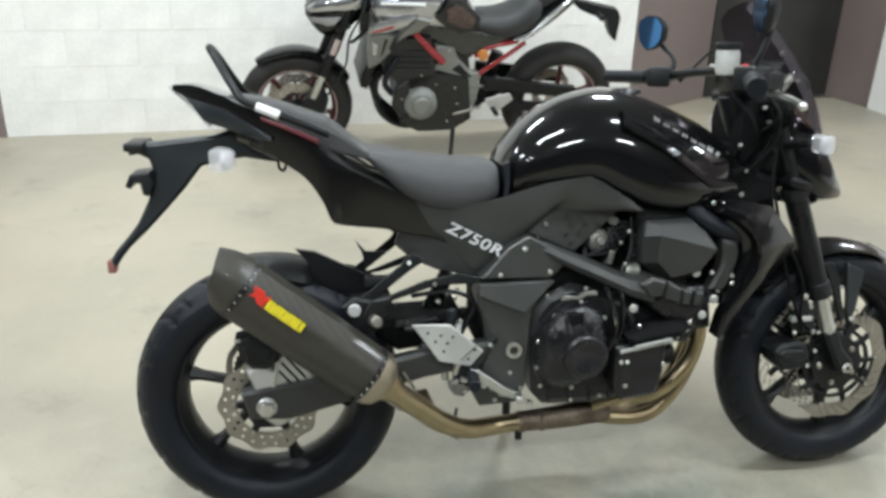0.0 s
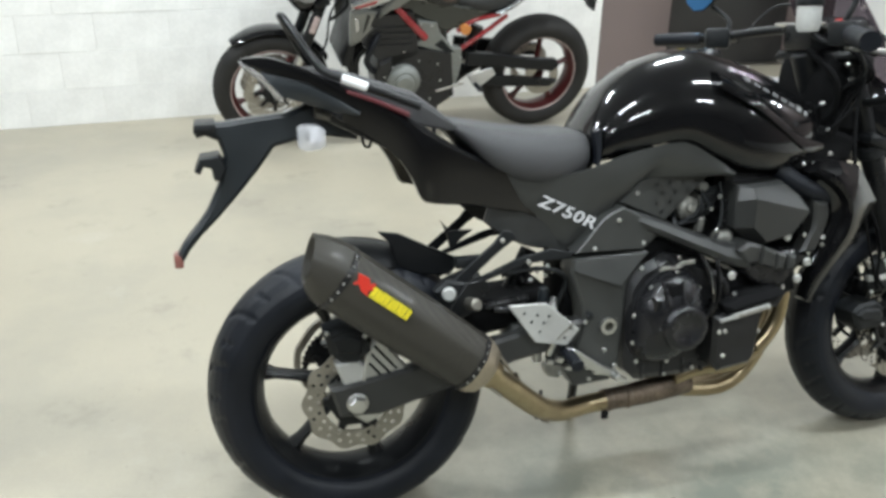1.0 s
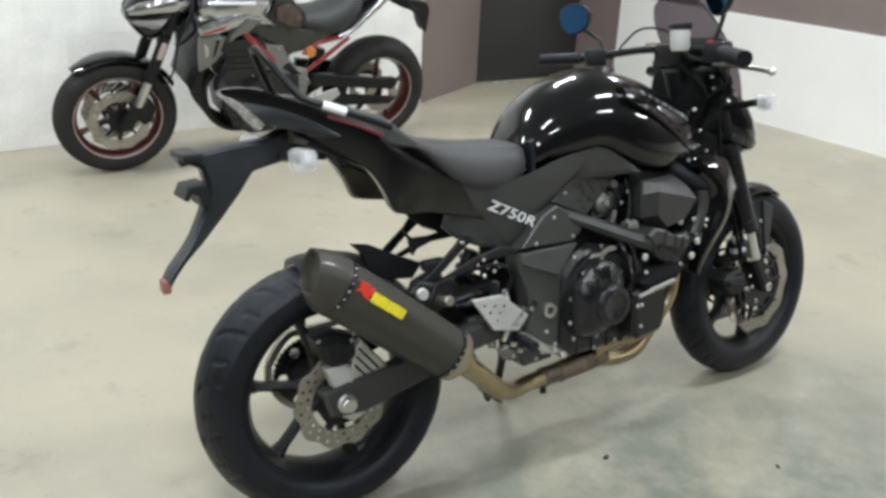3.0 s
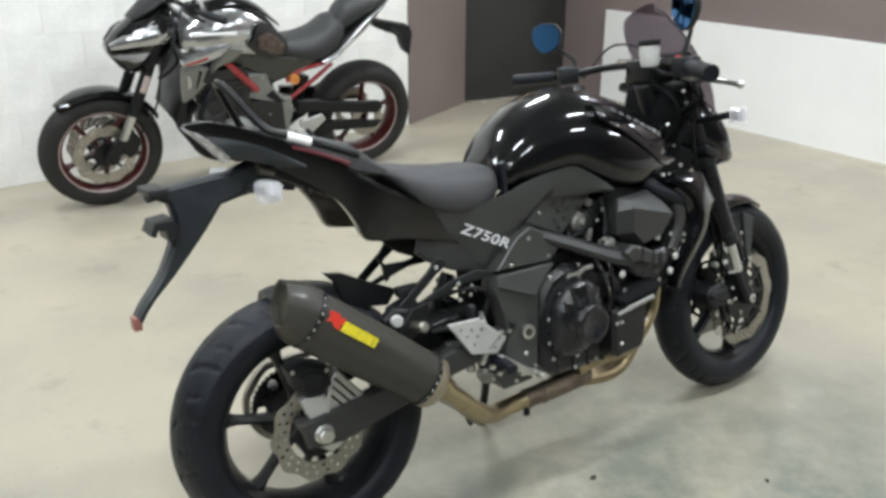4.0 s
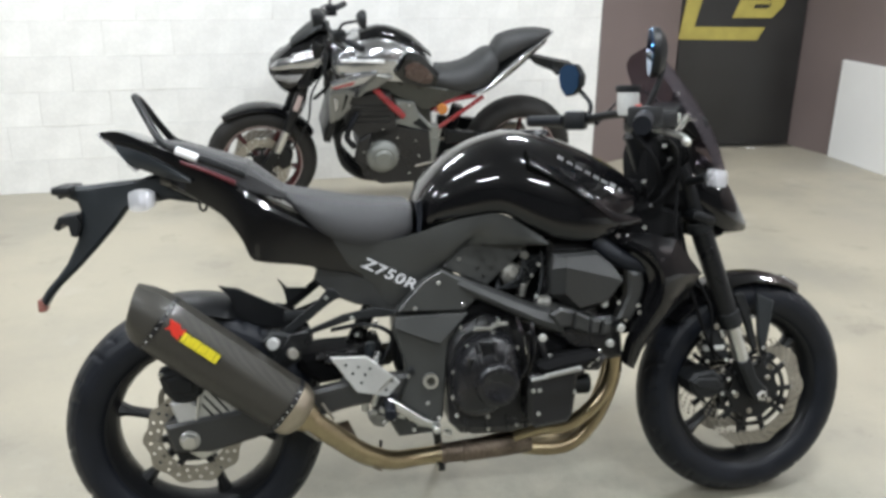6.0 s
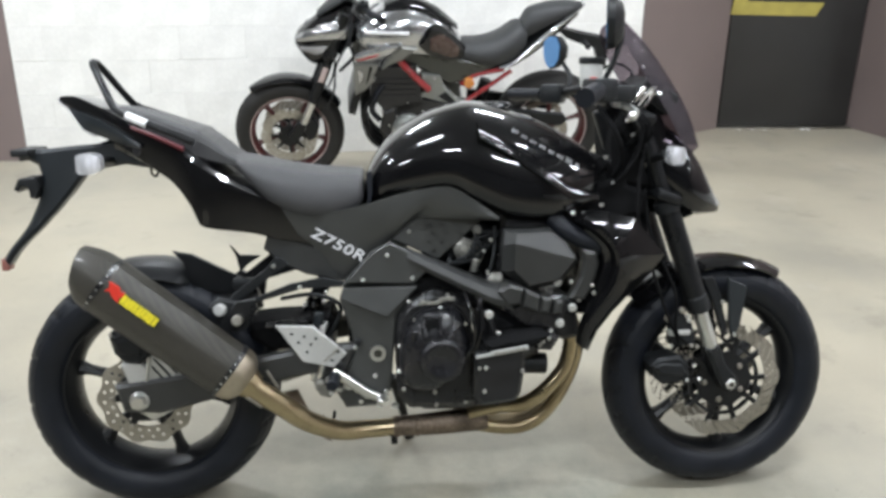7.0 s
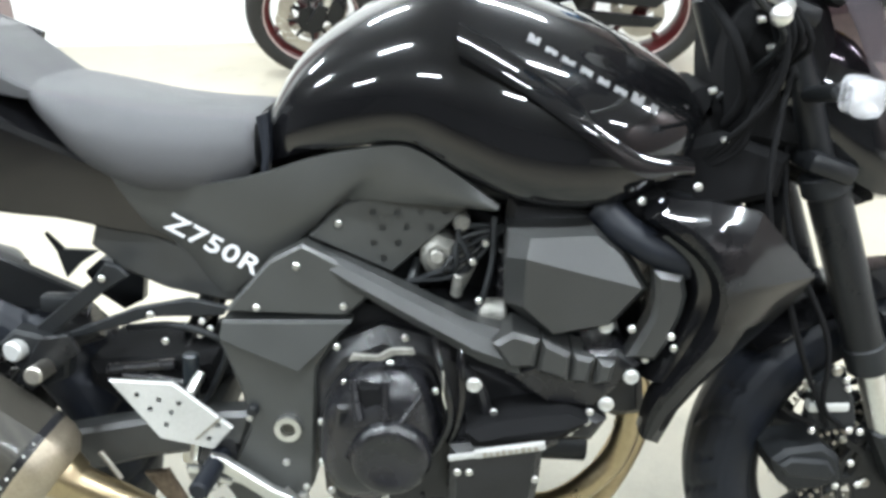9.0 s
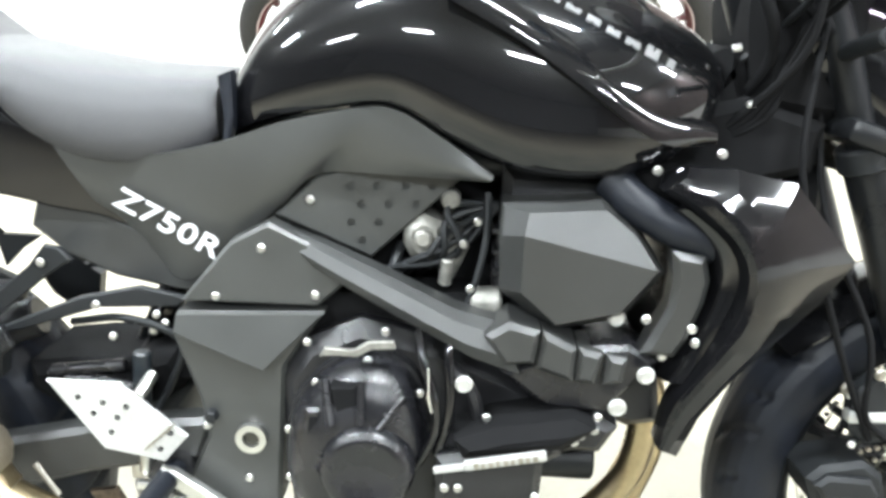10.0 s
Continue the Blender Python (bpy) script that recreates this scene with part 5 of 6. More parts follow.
    for a, b, r in (((0.709, -0.214, 0.526), (0.709, -0.225, 0.480), 0.005), ((0.668, -0.208, 0.525), (0.676, -0.224, 0.478), 0.006), ((0.755, -0.207, 0.505), (0.728, -0.225, 0.474), 0.004), ((0.640, -0.203, 0.42), (0.662, -0.222, 0.424), 0.005)):
        part("cover_rib", tube([a, b], r, segs=8), SATIN, cover)
    bolts(cover, [(0.653, -0.180, 0.508), (0.713, -0.182, 0.537), (0.618, -0.174, 0.445), (0.616, -0.174, 0.383), (0.755, -0.182, 0.392), (0.626, -0.174, 0.338), (0.771, -0.180, 0.497), (0.700, -0.176, 0.330)], BOLT)
    part("case_pipe", tube([(0.80, -0.165, 0.53), (0.83, -0.185, 0.50), (0.835, -0.18, 0.44), (0.80, -0.175, 0.41)], 0.008, 16, 8), ENGINE, e)
    for z in (0.345, 0.372, 0.425):
        part("case_rib", block(0.785, 0.895, -0.174, -0.15, z - 0.003, z + 0.003, 0.0015, None, None, 1), ENGINE, e)
    for x in (0.65, 0.70, 0.75, 0.80, 0.85):
        part("case_rib", block(x - 0.003, x + 0.003, -0.162, -0.14, 0.286, 0.325, 0.0015, None, None, 1), ENGINE, e)
    bolts(e, [(0.704, -0.160, 0.292), (0.775, -0.160, 0.298), (0.813, -0.172, 0.368), (0.850, -0.172, 0.329), (0.641, -0.158, 0.548), (0.731, -0.158, 0.562)], BOLT)
    part("oil_filter", rod((0.89, -0.082, 0.366), (0.982, -0.082, 0.362), 0.0262, 24), MATT2, e, "black oil filter")
    part("lower_case", plate([(0.79, 0.40), (0.893, 0.405), (0.900, 0.375), (0.894, 0.318), (0.85, 0.298), (0.80, 0.292)], -0.170, 0.170, 0.012), ENGINE, e)
    # added black block, the shade between the inlets put into its colour
    part("inlet_void", block(0.68, 0.88, -0.075, 0.075, 0.56, 0.755, 0.01), VOID_HOSE, e)
    part("cylinder_block", plate([(0.845, 0.54), (0.862, 0.745), (0.985, 0.74), (0.99, 0.60), (0.90, 0.51)], -0.13, 0.13, 0.012), ENGINE, e, "black cylinder block")
    for k in range(4):
        z = 0.60 + 0.025 * k
        part("cylinder_fin", block(0.85, 0.99, -0.138, 0.138, z - 0.003, z + 0.003, 0.0015, None, pose(0, 0, 0), 1), ENGINE, e)
    knob = [(0.860, 0.715), (0.965, 0.720), (1.003, 0.694), (1.038, 0.640), (0.993, 0.585), (0.915, 0.570), (0.858, 0.618), (0.857, 0.680)]
    face = [(0.888, -0.182, 0.708), (0.968, -0.182, 0.712), (0.998, -0.190, 0.688), (1.022, -0.202, 0.652), (0.985, -0.200, 0.604), (0.918, -0.202, 0.591), (0.880, -0.207, 0.628), (0.882, -0.208, 0.690)]
    bm = bmesh.new()
    ring = rings(bm, [[(x, -0.11, z) for x, z in knob], [(x, -0.165, z) for x, z in knob], [(x, -0.170, z) for x, z in inset_outline(knob, 0.003)], face], caps=False)
    bm.faces.new(ring[0][::-1])
    top = ring[-1]
    bm.faces.new([top[k] for k in (0, 1, 2, 3, 7)])
    bm.faces.new([top[k] for k in (3, 4, 5, 6, 7)])
    duct = part("engine_side_cover", bm, GREYCASE, e, "faceted grey engine side cover", angle=8)
    bolts(duct, [(0.985, -0.180, 0.592)], BOLT_BIG)
    cast = part("throttle_body", plate([(0.750, 0.678), (0.770, 0.690), (0.796, 0.680), (0.800, 0.650), (0.788, 0.632), (0.758, 0.636), (0.748, 0.655)], -0.125, 0.10, 0.010), DIRT_CAST, e, "grey cast throttle bodies")
    part("throttle_linkage", plate([(0.798, 0.690), (0.812, 0.680), (0.824, 0.650), (0.806, 0.612), (0.790, 0.604), (0.796, 0.640)], -0.118, -0.08, 0.004), DIRT_CAST, cast)
    part("throttle_drum", rod((0.803, -0.128, 0.708), (0.803, -0.10, 0.708), 0.011, 16), DIRT_CAST, cast)
    part("throttle_neck", rod((0.772, -0.135, 0.664), (0.772, -0.10, 0.664), 0.010, 16), DIRT_CAST, cast)
    part("connector", rod((0.800, -0.128, 0.640), (0.796, -0.124, 0.608), 0.008, 12), DIRT_CAST, cast)
    part("thermostat", rod((0.826, -0.14, 0.592), (0.862, -0.14, 0.594), 0.018, 14), DIRT_CAST, cast)
    bolts(cast, [(0.826, -0.150, 0.612), (0.822, -0.152, 0.580), (0.834, -0.14, 0.687), (0.818, -0.135, 0.660)], BOLT)
    part("fuel_hose", tube([(0.745, -0.10, 0.650), (0.738, -0.125, 0.625), (0.760, -0.13, 0.606), (0.80, -0.13, 0.590), (0.83, -0.14, 0.565)], 0.006, 18, 8), MATT2, cast)
    part("choke_cable", tube([(0.845, -0.12, 0.715), (0.842, -0.14, 0.66), (0.825, -0.15, 0.60), (0.805, -0.15, 0.565)], 0.004, 18, 8), MATT2, cast)
    # added black block filling the shaded space above the radiator
    part("radiator_cover", block(0.975, 1.065, -0.125, 0.125, 0.690, 0.748, 0.01), VOID_HOSE, e)
    part("coolant_hose", tube([(0.975, -0.145, 0.738), (1.005, -0.165, 0.712), (1.045, -0.175, 0.690), (1.10, -0.165, 0.665)], 0.021, 20, 14), RUBBER, e, "black coolant hose")
    for a in ([(0.770, -0.180, 0.572), (0.776, -0.198, 0.545), (0.788, -0.206, 0.505), (0.790, -0.206, 0.466), (0.775, -0.205, 0.432), (0.758, -0.198, 0.405)],
              [(0.806, -0.180, 0.575), (0.804, -0.196, 0.545), (0.806, -0.202, 0.505), (0.802, -0.204, 0.470), (0.790, -0.200, 0.432)]):
        part("breather_hose", tube(a, 0.0055, 24, 10), GLOSS, e, "shiny black breather hose")
    # bright streak added along the hose in place of its white highlight
    part("hose_clip", tube([(0.781, -0.206, 0.540), (0.782, -0.212, 0.512), (0.786, -0.213, 0.490)], 0.0018, 12, 6), CHROME, e, "polished streak standing in for a hose highlight")
    part("cable_bracket", plate([(0.662, 0.548), (0.668, 0.558), (0.700, 0.556), (0.716, 0.566), (0.744, 0.567), (0.746, 0.558), (0.720, 0.557), (0.704, 0.548), (0.680, 0.549)], -0.200, -0.194, 0.001), DIRT_CAST, e, "dull metal cable bracket")
    tag_place = pose(0.866, -0.240, 0.4490, 0, -9.6, 0)
    bar = part("engine_label", moved(join(block(-0.0445, 0.0445, -0.004, 0.004, -0.0055, 0.0055, 0.002), block(-0.078, -0.044, -0.002, 0.004, -0.005, 0.002, 0.001)), tag_place), PLATE, e, "silver name strip on the engine")
    for k in range(9):
        part("label_bar", moved(block(-0.034 + 0.0080 * k, -0.0285 + 0.0080 * k - 0.001 * (k % 2), -0.0048, -0.0035, -0.004, 0.002 + 0.0015 * (k % 3 == 0), 0), tag_place), STEEL, bar)
    part("casing_shelf", plate([(0.81, 0.462), (0.86, 0.478), (0.94, 0.490), (0.965, 0.478), (0.93, 0.452), (0.82, 0.440)], -0.234, -0.10, 0.014), VOID_HOSE, e)
    part("exhaust_flange", plate([(0.955, 0.545), (1.018, 0.545), (1.044, 0.500), (1.050, 0.446), (1.012, 0.440), (0.985, 0.452), (0.950, 0.480)], -0.150, 0.13, 0.012), ENGINE, e)
    pick = part("pickup_cover", plate([(0.790, 0.436), (0.925, 0.460), (0.929, 0.441), (0.909, 0.430), (0.906, 0.392), (0.898, 0.336), (0.886, 0.316), (0.806, 0.306), (0.788, 0.330)], -0.221, -0.15, 0.010), ENGINE, e, "flat black casing below the name strip")
    bolts(pick, [(0.800, -0.220, 0.402), (0.815, -0.220, 0.402), (0.900, -0.218, 0.392), (0.812, -0.220, 0.345)], BOLT)
    pump = part("water_pump", plate([(0.935, 0.430), (0.974, 0.428), (0.994, 0.460), (0.965, 0.478), (0.935, 0.462)], -0.190, -0.12, 0.010), ENGINE, e, "black water pump housing")
    bolts(pump, [(0.945, -0.189, 0.445), (0.952, -0.189, 0.453), (0.967, -0.189, 0.460)], BOLT)
    bolts(e, [(0.821, -0.222, 0.530), (0.984, -0.224, 0.507), (1.014, -0.214, 0.540)], BOLT_BIG)
    bolts(e, [(1.069, -0.190, 0.568), (0.846, -0.20, 0.479), (0.798, -0.20, 0.461), (0.825, -0.20, 0.447), (1.013, -0.20, 0.598)], BOLT)
    bolts(e, [(0.94, -0.20, 0.468), (0.968, -0.20, 0.482), (0.89, -0.175, 0.395)], BOLT)
    for k in range(5):
        part("wiring_loom", tube([(0.70 + 0.02 * k, -0.10 + 0.01 * k, 0.60), (0.735 + 0.02 * k, -0.13, 0.63 + 0.006 * k), (0.80, -0.125, 0.64 + 0.015 * k), (0.86, -0.11, 0.70)], 0.004, 16, 7), MATT2, e)

    # radiator and shrouds
    part("radiator", block(-0.018, 0.018, -0.150, 0.150, -0.120, 0.120, 0.006, None, pose(1.062, 0, 0.625, 0, 10, 0)), BLACKMETAL, e, "black radiator core")
    part("radiator_tank", plate([(1.036, 0.672), (1.072, 0.666), (1.078, 0.640), (1.074, 0.615), (1.060, 0.575), (1.046, 0.552), (1.010, 0.556), (1.018, 0.572), (1.036, 0.610), (1.040, 0.640)], -0.200, -0.165, 0.007), GREYCASE, e, "grey radiator end tank")
    # each row: inner edge, rib crest, crease and outer edge of the shroud, from its top to its foot
    wing = [((1.024, 0.186, 0.734), (1.033, 0.200, 0.744), (1.045, 0.196, 0.750), (1.050, 0.180, 0.758)), ((1.055, 0.192, 0.712), (1.072, 0.212, 0.723), (1.095, 0.206, 0.735), (1.100, 0.182, 0.756)),
            ((1.088, 0.195, 0.685), (1.104, 0.219, 0.688), (1.140, 0.204, 0.702), (1.166, 0.170, 0.738)), ((1.104, 0.197, 0.655), (1.118, 0.222, 0.650), (1.165, 0.200, 0.654), (1.251, 0.139, 0.645)),
            ((1.102, 0.197, 0.621), (1.113, 0.221, 0.603), (1.153, 0.204, 0.606), (1.212, 0.150, 0.599)), ((1.088, 0.195, 0.583), (1.098, 0.217, 0.572), (1.133, 0.204, 0.568), (1.170, 0.160, 0.562)),
            ((1.068, 0.190, 0.536), (1.073, 0.209, 0.530), (1.100, 0.201, 0.524), (1.122, 0.170, 0.518)), ((1.046, 0.188, 0.497), (1.050, 0.203, 0.490), (1.070, 0.197, 0.480), (1.084, 0.178, 0.472)),
            ((1.036, 0.182, 0.442), (1.040, 0.190, 0.438), (1.050, 0.190, 0.434), (1.062, 0.182, 0.425))]
    steps = [k / 5 for k in range(41)]
    lines = [curve([row[k] for row in wing], 41) for k in (0, 1)]
    lines += [[np.array([np.interp(u, range(9), [row[k][c] for row in wing]) for c in range(3)]) for u in steps] for k in (2, 3)]
    for s in (-1, 1):
        bm, rows = bmesh.new(), []
        for a, b, c, f in zip(*lines):
            loop = [a, (a + b) / 2 + (0, 0.007, 0), b, b * 0.72 + c * 0.28 + (0, 0.002, 0), c, c * 0.5 + f * 0.5, f, f - (0.004, 0.012, 0), (a + f) / 2 - (0.004, 0.034, 0), a - (0, 0.022, 0)]
            rows.append([(x, s * y, z) for x, y, z in loop])
        rings(bm, rows)
        sh = part("radiator_shroud", bm, SHROUD, e, "glossy black angular radiator shroud", 15)
        inner = lines[0][4:34]
        part("shroud_inner", skin([(x, s * (y + 0.004), z) for x, y, z in inner[::4]], [(x - 0.030, s * (y - 0.030), z - 0.004) for x, y, z in inner[::4]], 0.008, 30, 6, 0.006), GLOSS, sh, "glossy inner duct wall")
    bolts(e, [(1.062, -0.200, 0.588), (1.035, -0.19, 0.552), (1.02, -0.17, 0.752), (1.045, -0.17, 0.750), (1.085, -0.17, 0.770)], BOLT)
    # added black masses standing in for shade ahead of tank and behind headlamp
    part("tank_front_cover", plate([(1.03, 0.79), (1.09, 0.86), (1.13, 0.865), (1.15, 0.80), (1.12, 0.735), (1.06, 0.735)], -0.085, 0.085, 0.03, round_to=40), VOID_HOSE, e)
    part("headlamp_bracket", plate([(1.14, 0.80), (1.13, 0.93), (1.17, 0.985), (1.24, 0.98), (1.27, 0.88), (1.25, 0.79)], -0.088, 0.088, 0.02, round_to=36), VOID_HOSE, e)
    for x, y, z in ((1.105, -0.100, 0.872), (1.125, -0.104, 0.812), (1.165, -0.112, 0.925), (1.148, -0.118, 0.958)):
        part("cable_clip", rod((x, y, z), (x + 0.010, y - 0.002, z + 0.002), 0.0045, 10), ALU, e)
    for k in range(4):
        part("cable", tube([(1.12 + 0.01 * k, -0.09 - 0.008 * k, 1.02), (1.17 + 0.012 * k, -0.14, 0.965 - 0.01 * k), (1.175, -0.135 + 0.02 * k, 0.88), (1.12 + 0.01 * k, -0.10, 0.80), (1.06, -0.08, 0.755)], 0.0042, 22, 7), VOID_HOSE, e)
    part("brake_master", block(-0.022, 0.04, -0.028, 0.028, -0.018, 0.020, 0.008, None, pose(1.105, -0.185, 1.022, 0, 0, 22)), MATT2, e)
    part("lever_pivot", rod((1.112, -0.185, 0.992), (1.112, -0.185, 1.012), 0.010, 14), ALU, e)

    # exhaust
    near = [(0.985, 0.520), (1.020, 0.492), (1.036, 0.450), (1.035, 0.403), (1.018, 0.350), (0.972, 0.298), (0.924, 0.257), (0.866, 0.242), (0.79, 0.226)]
    far = [(0.985, 0.520), (1.032, 0.490), (1.060, 0.430), (1.060, 0.365), (1.027, 0.278), (0.985, 0.219), (0.942, 0.189), (0.889, 0.178), (0.79, 0.186)]
    for y, line, dz in ((-0.108, near, 0.0), (-0.050, far, 0.0), (-0.020, far, 0.004), (0.010, far, 0.008)):
        part("header_pipe", tube([(x + dz, y * (1.0 if x > 0.93 else 0.8 if x > 0.88 else 0.5), z - dz * 0.4) for x, z in line], 0.0188, 44, 14), PIPE, e, "gold-tinted steel header pipe")
    part("collector", tube([(0.835, -0.030, 0.204), (0.76, -0.045, 0.200), (0.68, -0.058, 0.199), (0.60, -0.066, 0.199)], (0.034, 0.0245), 16, 18), PIPE2, e, "brown stained exhaust collector")
    for x in (0.605, 0.655):
        part("collector_band", rod((x, -0.066, 0.199), (x + 0.014, -0.065, 0.199), 0.0268, 20), PIPE2, e)
    mid = part("link_pipe", tube([(0.61, -0.066, 0.199), (0.54, -0.078, 0.200), (0.47, -0.112, 0.213), (0.40, -0.155, 0.256), (0.33, -0.185, 0.320), (0.262, -0.207, 0.378)], (0.0222, 0.0265), 30, 18), PIPE, e, "gold-tinted steel link pipe")
    part("pipe_hook", block(0.595, 0.612, -0.078, -0.066, 0.155, 0.20, 0.003), BLACKMETAL, mid)
    part("pipe_spring", tube([(0.335, -0.178, 0.352), (0.31, -0.175, 0.392)], 0.0038, segs=8), STEEL, mid)
    part("pipe_spring", tube([(0.30, -0.21, 0.318), (0.268, -0.225, 0.350)], 0.0038, segs=8), STEEL, mid)
    # silencer: six-sided section along an inclined axis
    A, B = Vector((0.262, -0.208, 0.384)), Vector((-0.064, -0.218, 0.644))
    d = (B - A).normalized()
    up = Vector((0, 1, 0)).cross(d).normalized()
    up = up if up.z > 0 else -up
    across = Vector((0, 1, 0))

    def six(t, hu, hw, lift=0.0, slant=0.0):
        c = A.lerp(B, t) + up * lift
        corner = [(-0.45, 1.0), (0.45, 1.0), (0.92, 0.50), (1.0, 0.0), (0.92, -0.50), (0.45, -1.0), (-0.45, -1.0), (-0.92, -0.50), (-1.0, 0.0), (-0.92, 0.50)]
        ring = curve([np.array(q) for q in corner + corner[:1]], 41)[:-1]
        return [c + up * (hu * b) + across * (hw * a) + d * (slant * b) for a, b in ring]

    bm = bmesh.new()
    rings(bm, [six(t, hu, hw) for t, hu, hw in ((0.085, 0.050, 0.050), (0.10, 0.058, 0.059), (0.45, 0.061, 0.063), (0.89, 0.061, 0.063))])
    can = part("silencer", bm, CARBON, e, "carbon-fibre silencer with flattened sides", angle=40)
    bm = bmesh.new()
    rings(bm, [six(t, hu, hw) for t, hu, hw in ((0.874, 0.0622, 0.0642), (0.898, 0.0622, 0.0642))])
    part("silencer_band", bm, SATIN, can, "dark riveted band", angle=40)
    bm = bmesh.new()
    rings(bm, [six(0.90, 0.061, 0.063), six(0.95, 0.0595, 0.061, 0.0, 0.003), six(1.00, 0.053, 0.056, 0.0, 0.010), six(1.048, 0.042, 0.047, 0.0, 0.016),
               six(1.044, 0.038, 0.043, 0.0, 0.016), six(1.01, 0.034, 0.039, 0.0, 0.014)], caps=False)
    part("end_cap", bm, CARBON, can, "carbon-fibre end cap", angle=40)
    bm = bmesh.new()
    rings(bm, [six(1.00, 0.036, 0.040, 0.0, 0.014), six(1.012, 0.035, 0.039, 0.0, 0.014)])
    part("outlet", bm, INK, can, "dark silencer outlet")
    bm = bmesh.new()
    rings(bm, [six(t, hu, hw) for t, hu, hw in ((-0.030, 0.030, 0.030), (-0.018, 0.039, 0.039), (0.005, 0.0505, 0.051), (0.040, 0.0572, 0.0585), (0.10, 0.0600, 0.0615), (0.105, 0.056, 0.057))])
    part("inlet_cap", bm, CAPSTEEL, can, "tan steel inlet cap", angle=40)
    bm = bmesh.new()
    rings(bm, [six(t, hu, hw) for t, hu, hw in ((0.080, 0.0592, 0.0606), (0.106, 0.0606, 0.0622))])
    part("silencer_band", bm, SATIN, can, "dark riveted band", angle=40)
    bm = bmesh.new()
    rings(bm, [six(t, hu, hw) for t, hu, hw in ((-0.075, 0.0275, 0.0275), (-0.055, 0.029, 0.029), (-0.028, 0.033, 0.033), (-0.015, 0.033, 0.033))])
    part("inlet_collar", bm, PIPE, can, "gold-tinted inlet collar", angle=40)
    for t, hw in ((0.888, 0.0645), (0.095, 0.0616)):
        for b in (-0.80, -0.52, -0.22, 0.08, 0.36, 0.62, 0.84):
            c = A.lerp(B, t) + up * (hw * 0.97 * b) - across * (hw * (1.0 - 0.08 * (b / 0.5) ** 2 if abs(b) <= 0.5 else 0.92 - 0.47 * (abs(b) - 0.5) / 0.5))
            ob = part("rivet", RIVET, None, can)
            ob.matrix_basis = Matrix.Translation(c)
    base = Matrix.Translation(A.lerp(B, 0.655) + up * 0.0206 - across * 0.0635) @ Matrix(((-d.x, 0, up.x), (0, 1, 0), (-d.z, 0, up.z))).to_4x4()
    st = part("yellow_sticker", moved(block(-0.045, 0.046, -0.0010, 0.003, -0.013, 0.013, 0, None), base), INK, can, "yellow maker's lettering on a dark strip")
    for k in range(9):
        w, tall = (0.0088, 0.0092, 0.0090, 0.0084, 0.0092, 0.0086, 0.0092, 0.0080, 0.0086)[k], (0.0, 0.002, 0.0, 0.001, 0.002, 0.0, 0.001, 0.0, 0.002)[k]
        x = -0.044 + 0.0100 * k
        o = [(x, -0.0115), (x + w, -0.0115), (x + w, 0.0105 - tall), (x + w * 0.6, 0.0115), (x + w * 0.5, 0.004), (x + w * 0.38, 0.0115), (x, 0.0110)] if k % 3 == 1 else \
            [(x, -0.0115), (x + w * 0.4, -0.0115), (x + w * 0.5, -0.004), (x + w * 0.62, -0.0115), (x + w, -0.0110), (x + w, 0.0115 - tall), (x, 0.0115)]
        part("sticker_bar", moved(plate(o, -0.0022, 0.0002, 0.0002), base), YELLOW, st)
    bm = moved(plate([(-0.085, 0.016), (-0.062, 0.018), (-0.054, 0.010), (-0.046, 0.016), (-0.042, 0.004), (-0.050, -0.002), (-0.045, -0.012), (-0.062, -0.010), (-0.072, -0.002), (-0.084, -0.008), (-0.078, 0.004)], -0.0014, 0.003, 0.0003), base)
    part("red_sticker", bm, RED, can, "red angular maker's mark")
    part("silencer_stay", plate([(0.245, 0.555), (0.285, 0.56), (0.295, 0.535), (0.25, 0.50), (0.22, 0.475), (0.20, 0.49)], -0.16, -0.152, 0.002), BLACKMETAL, e)

    # side stand
    part("side_stand", tube([(0.60, 0.10, 0.27), (0.63, 0.17, 0.15), (0.645, 0.225, 0.045), (0.655, 0.235, 0.042)], 0.012, 16, 10), BLACKMETAL, e, "black side stand")
    part("stand_hook", tube([(0.455, -0.04, 0.235), (0.446, -0.05, 0.180), (0.436, -0.05, 0.176), (0.425, -0.045, 0.225)], 0.004, 14, 8), BLACKMETAL, e)
    return e


black_motorcycle()


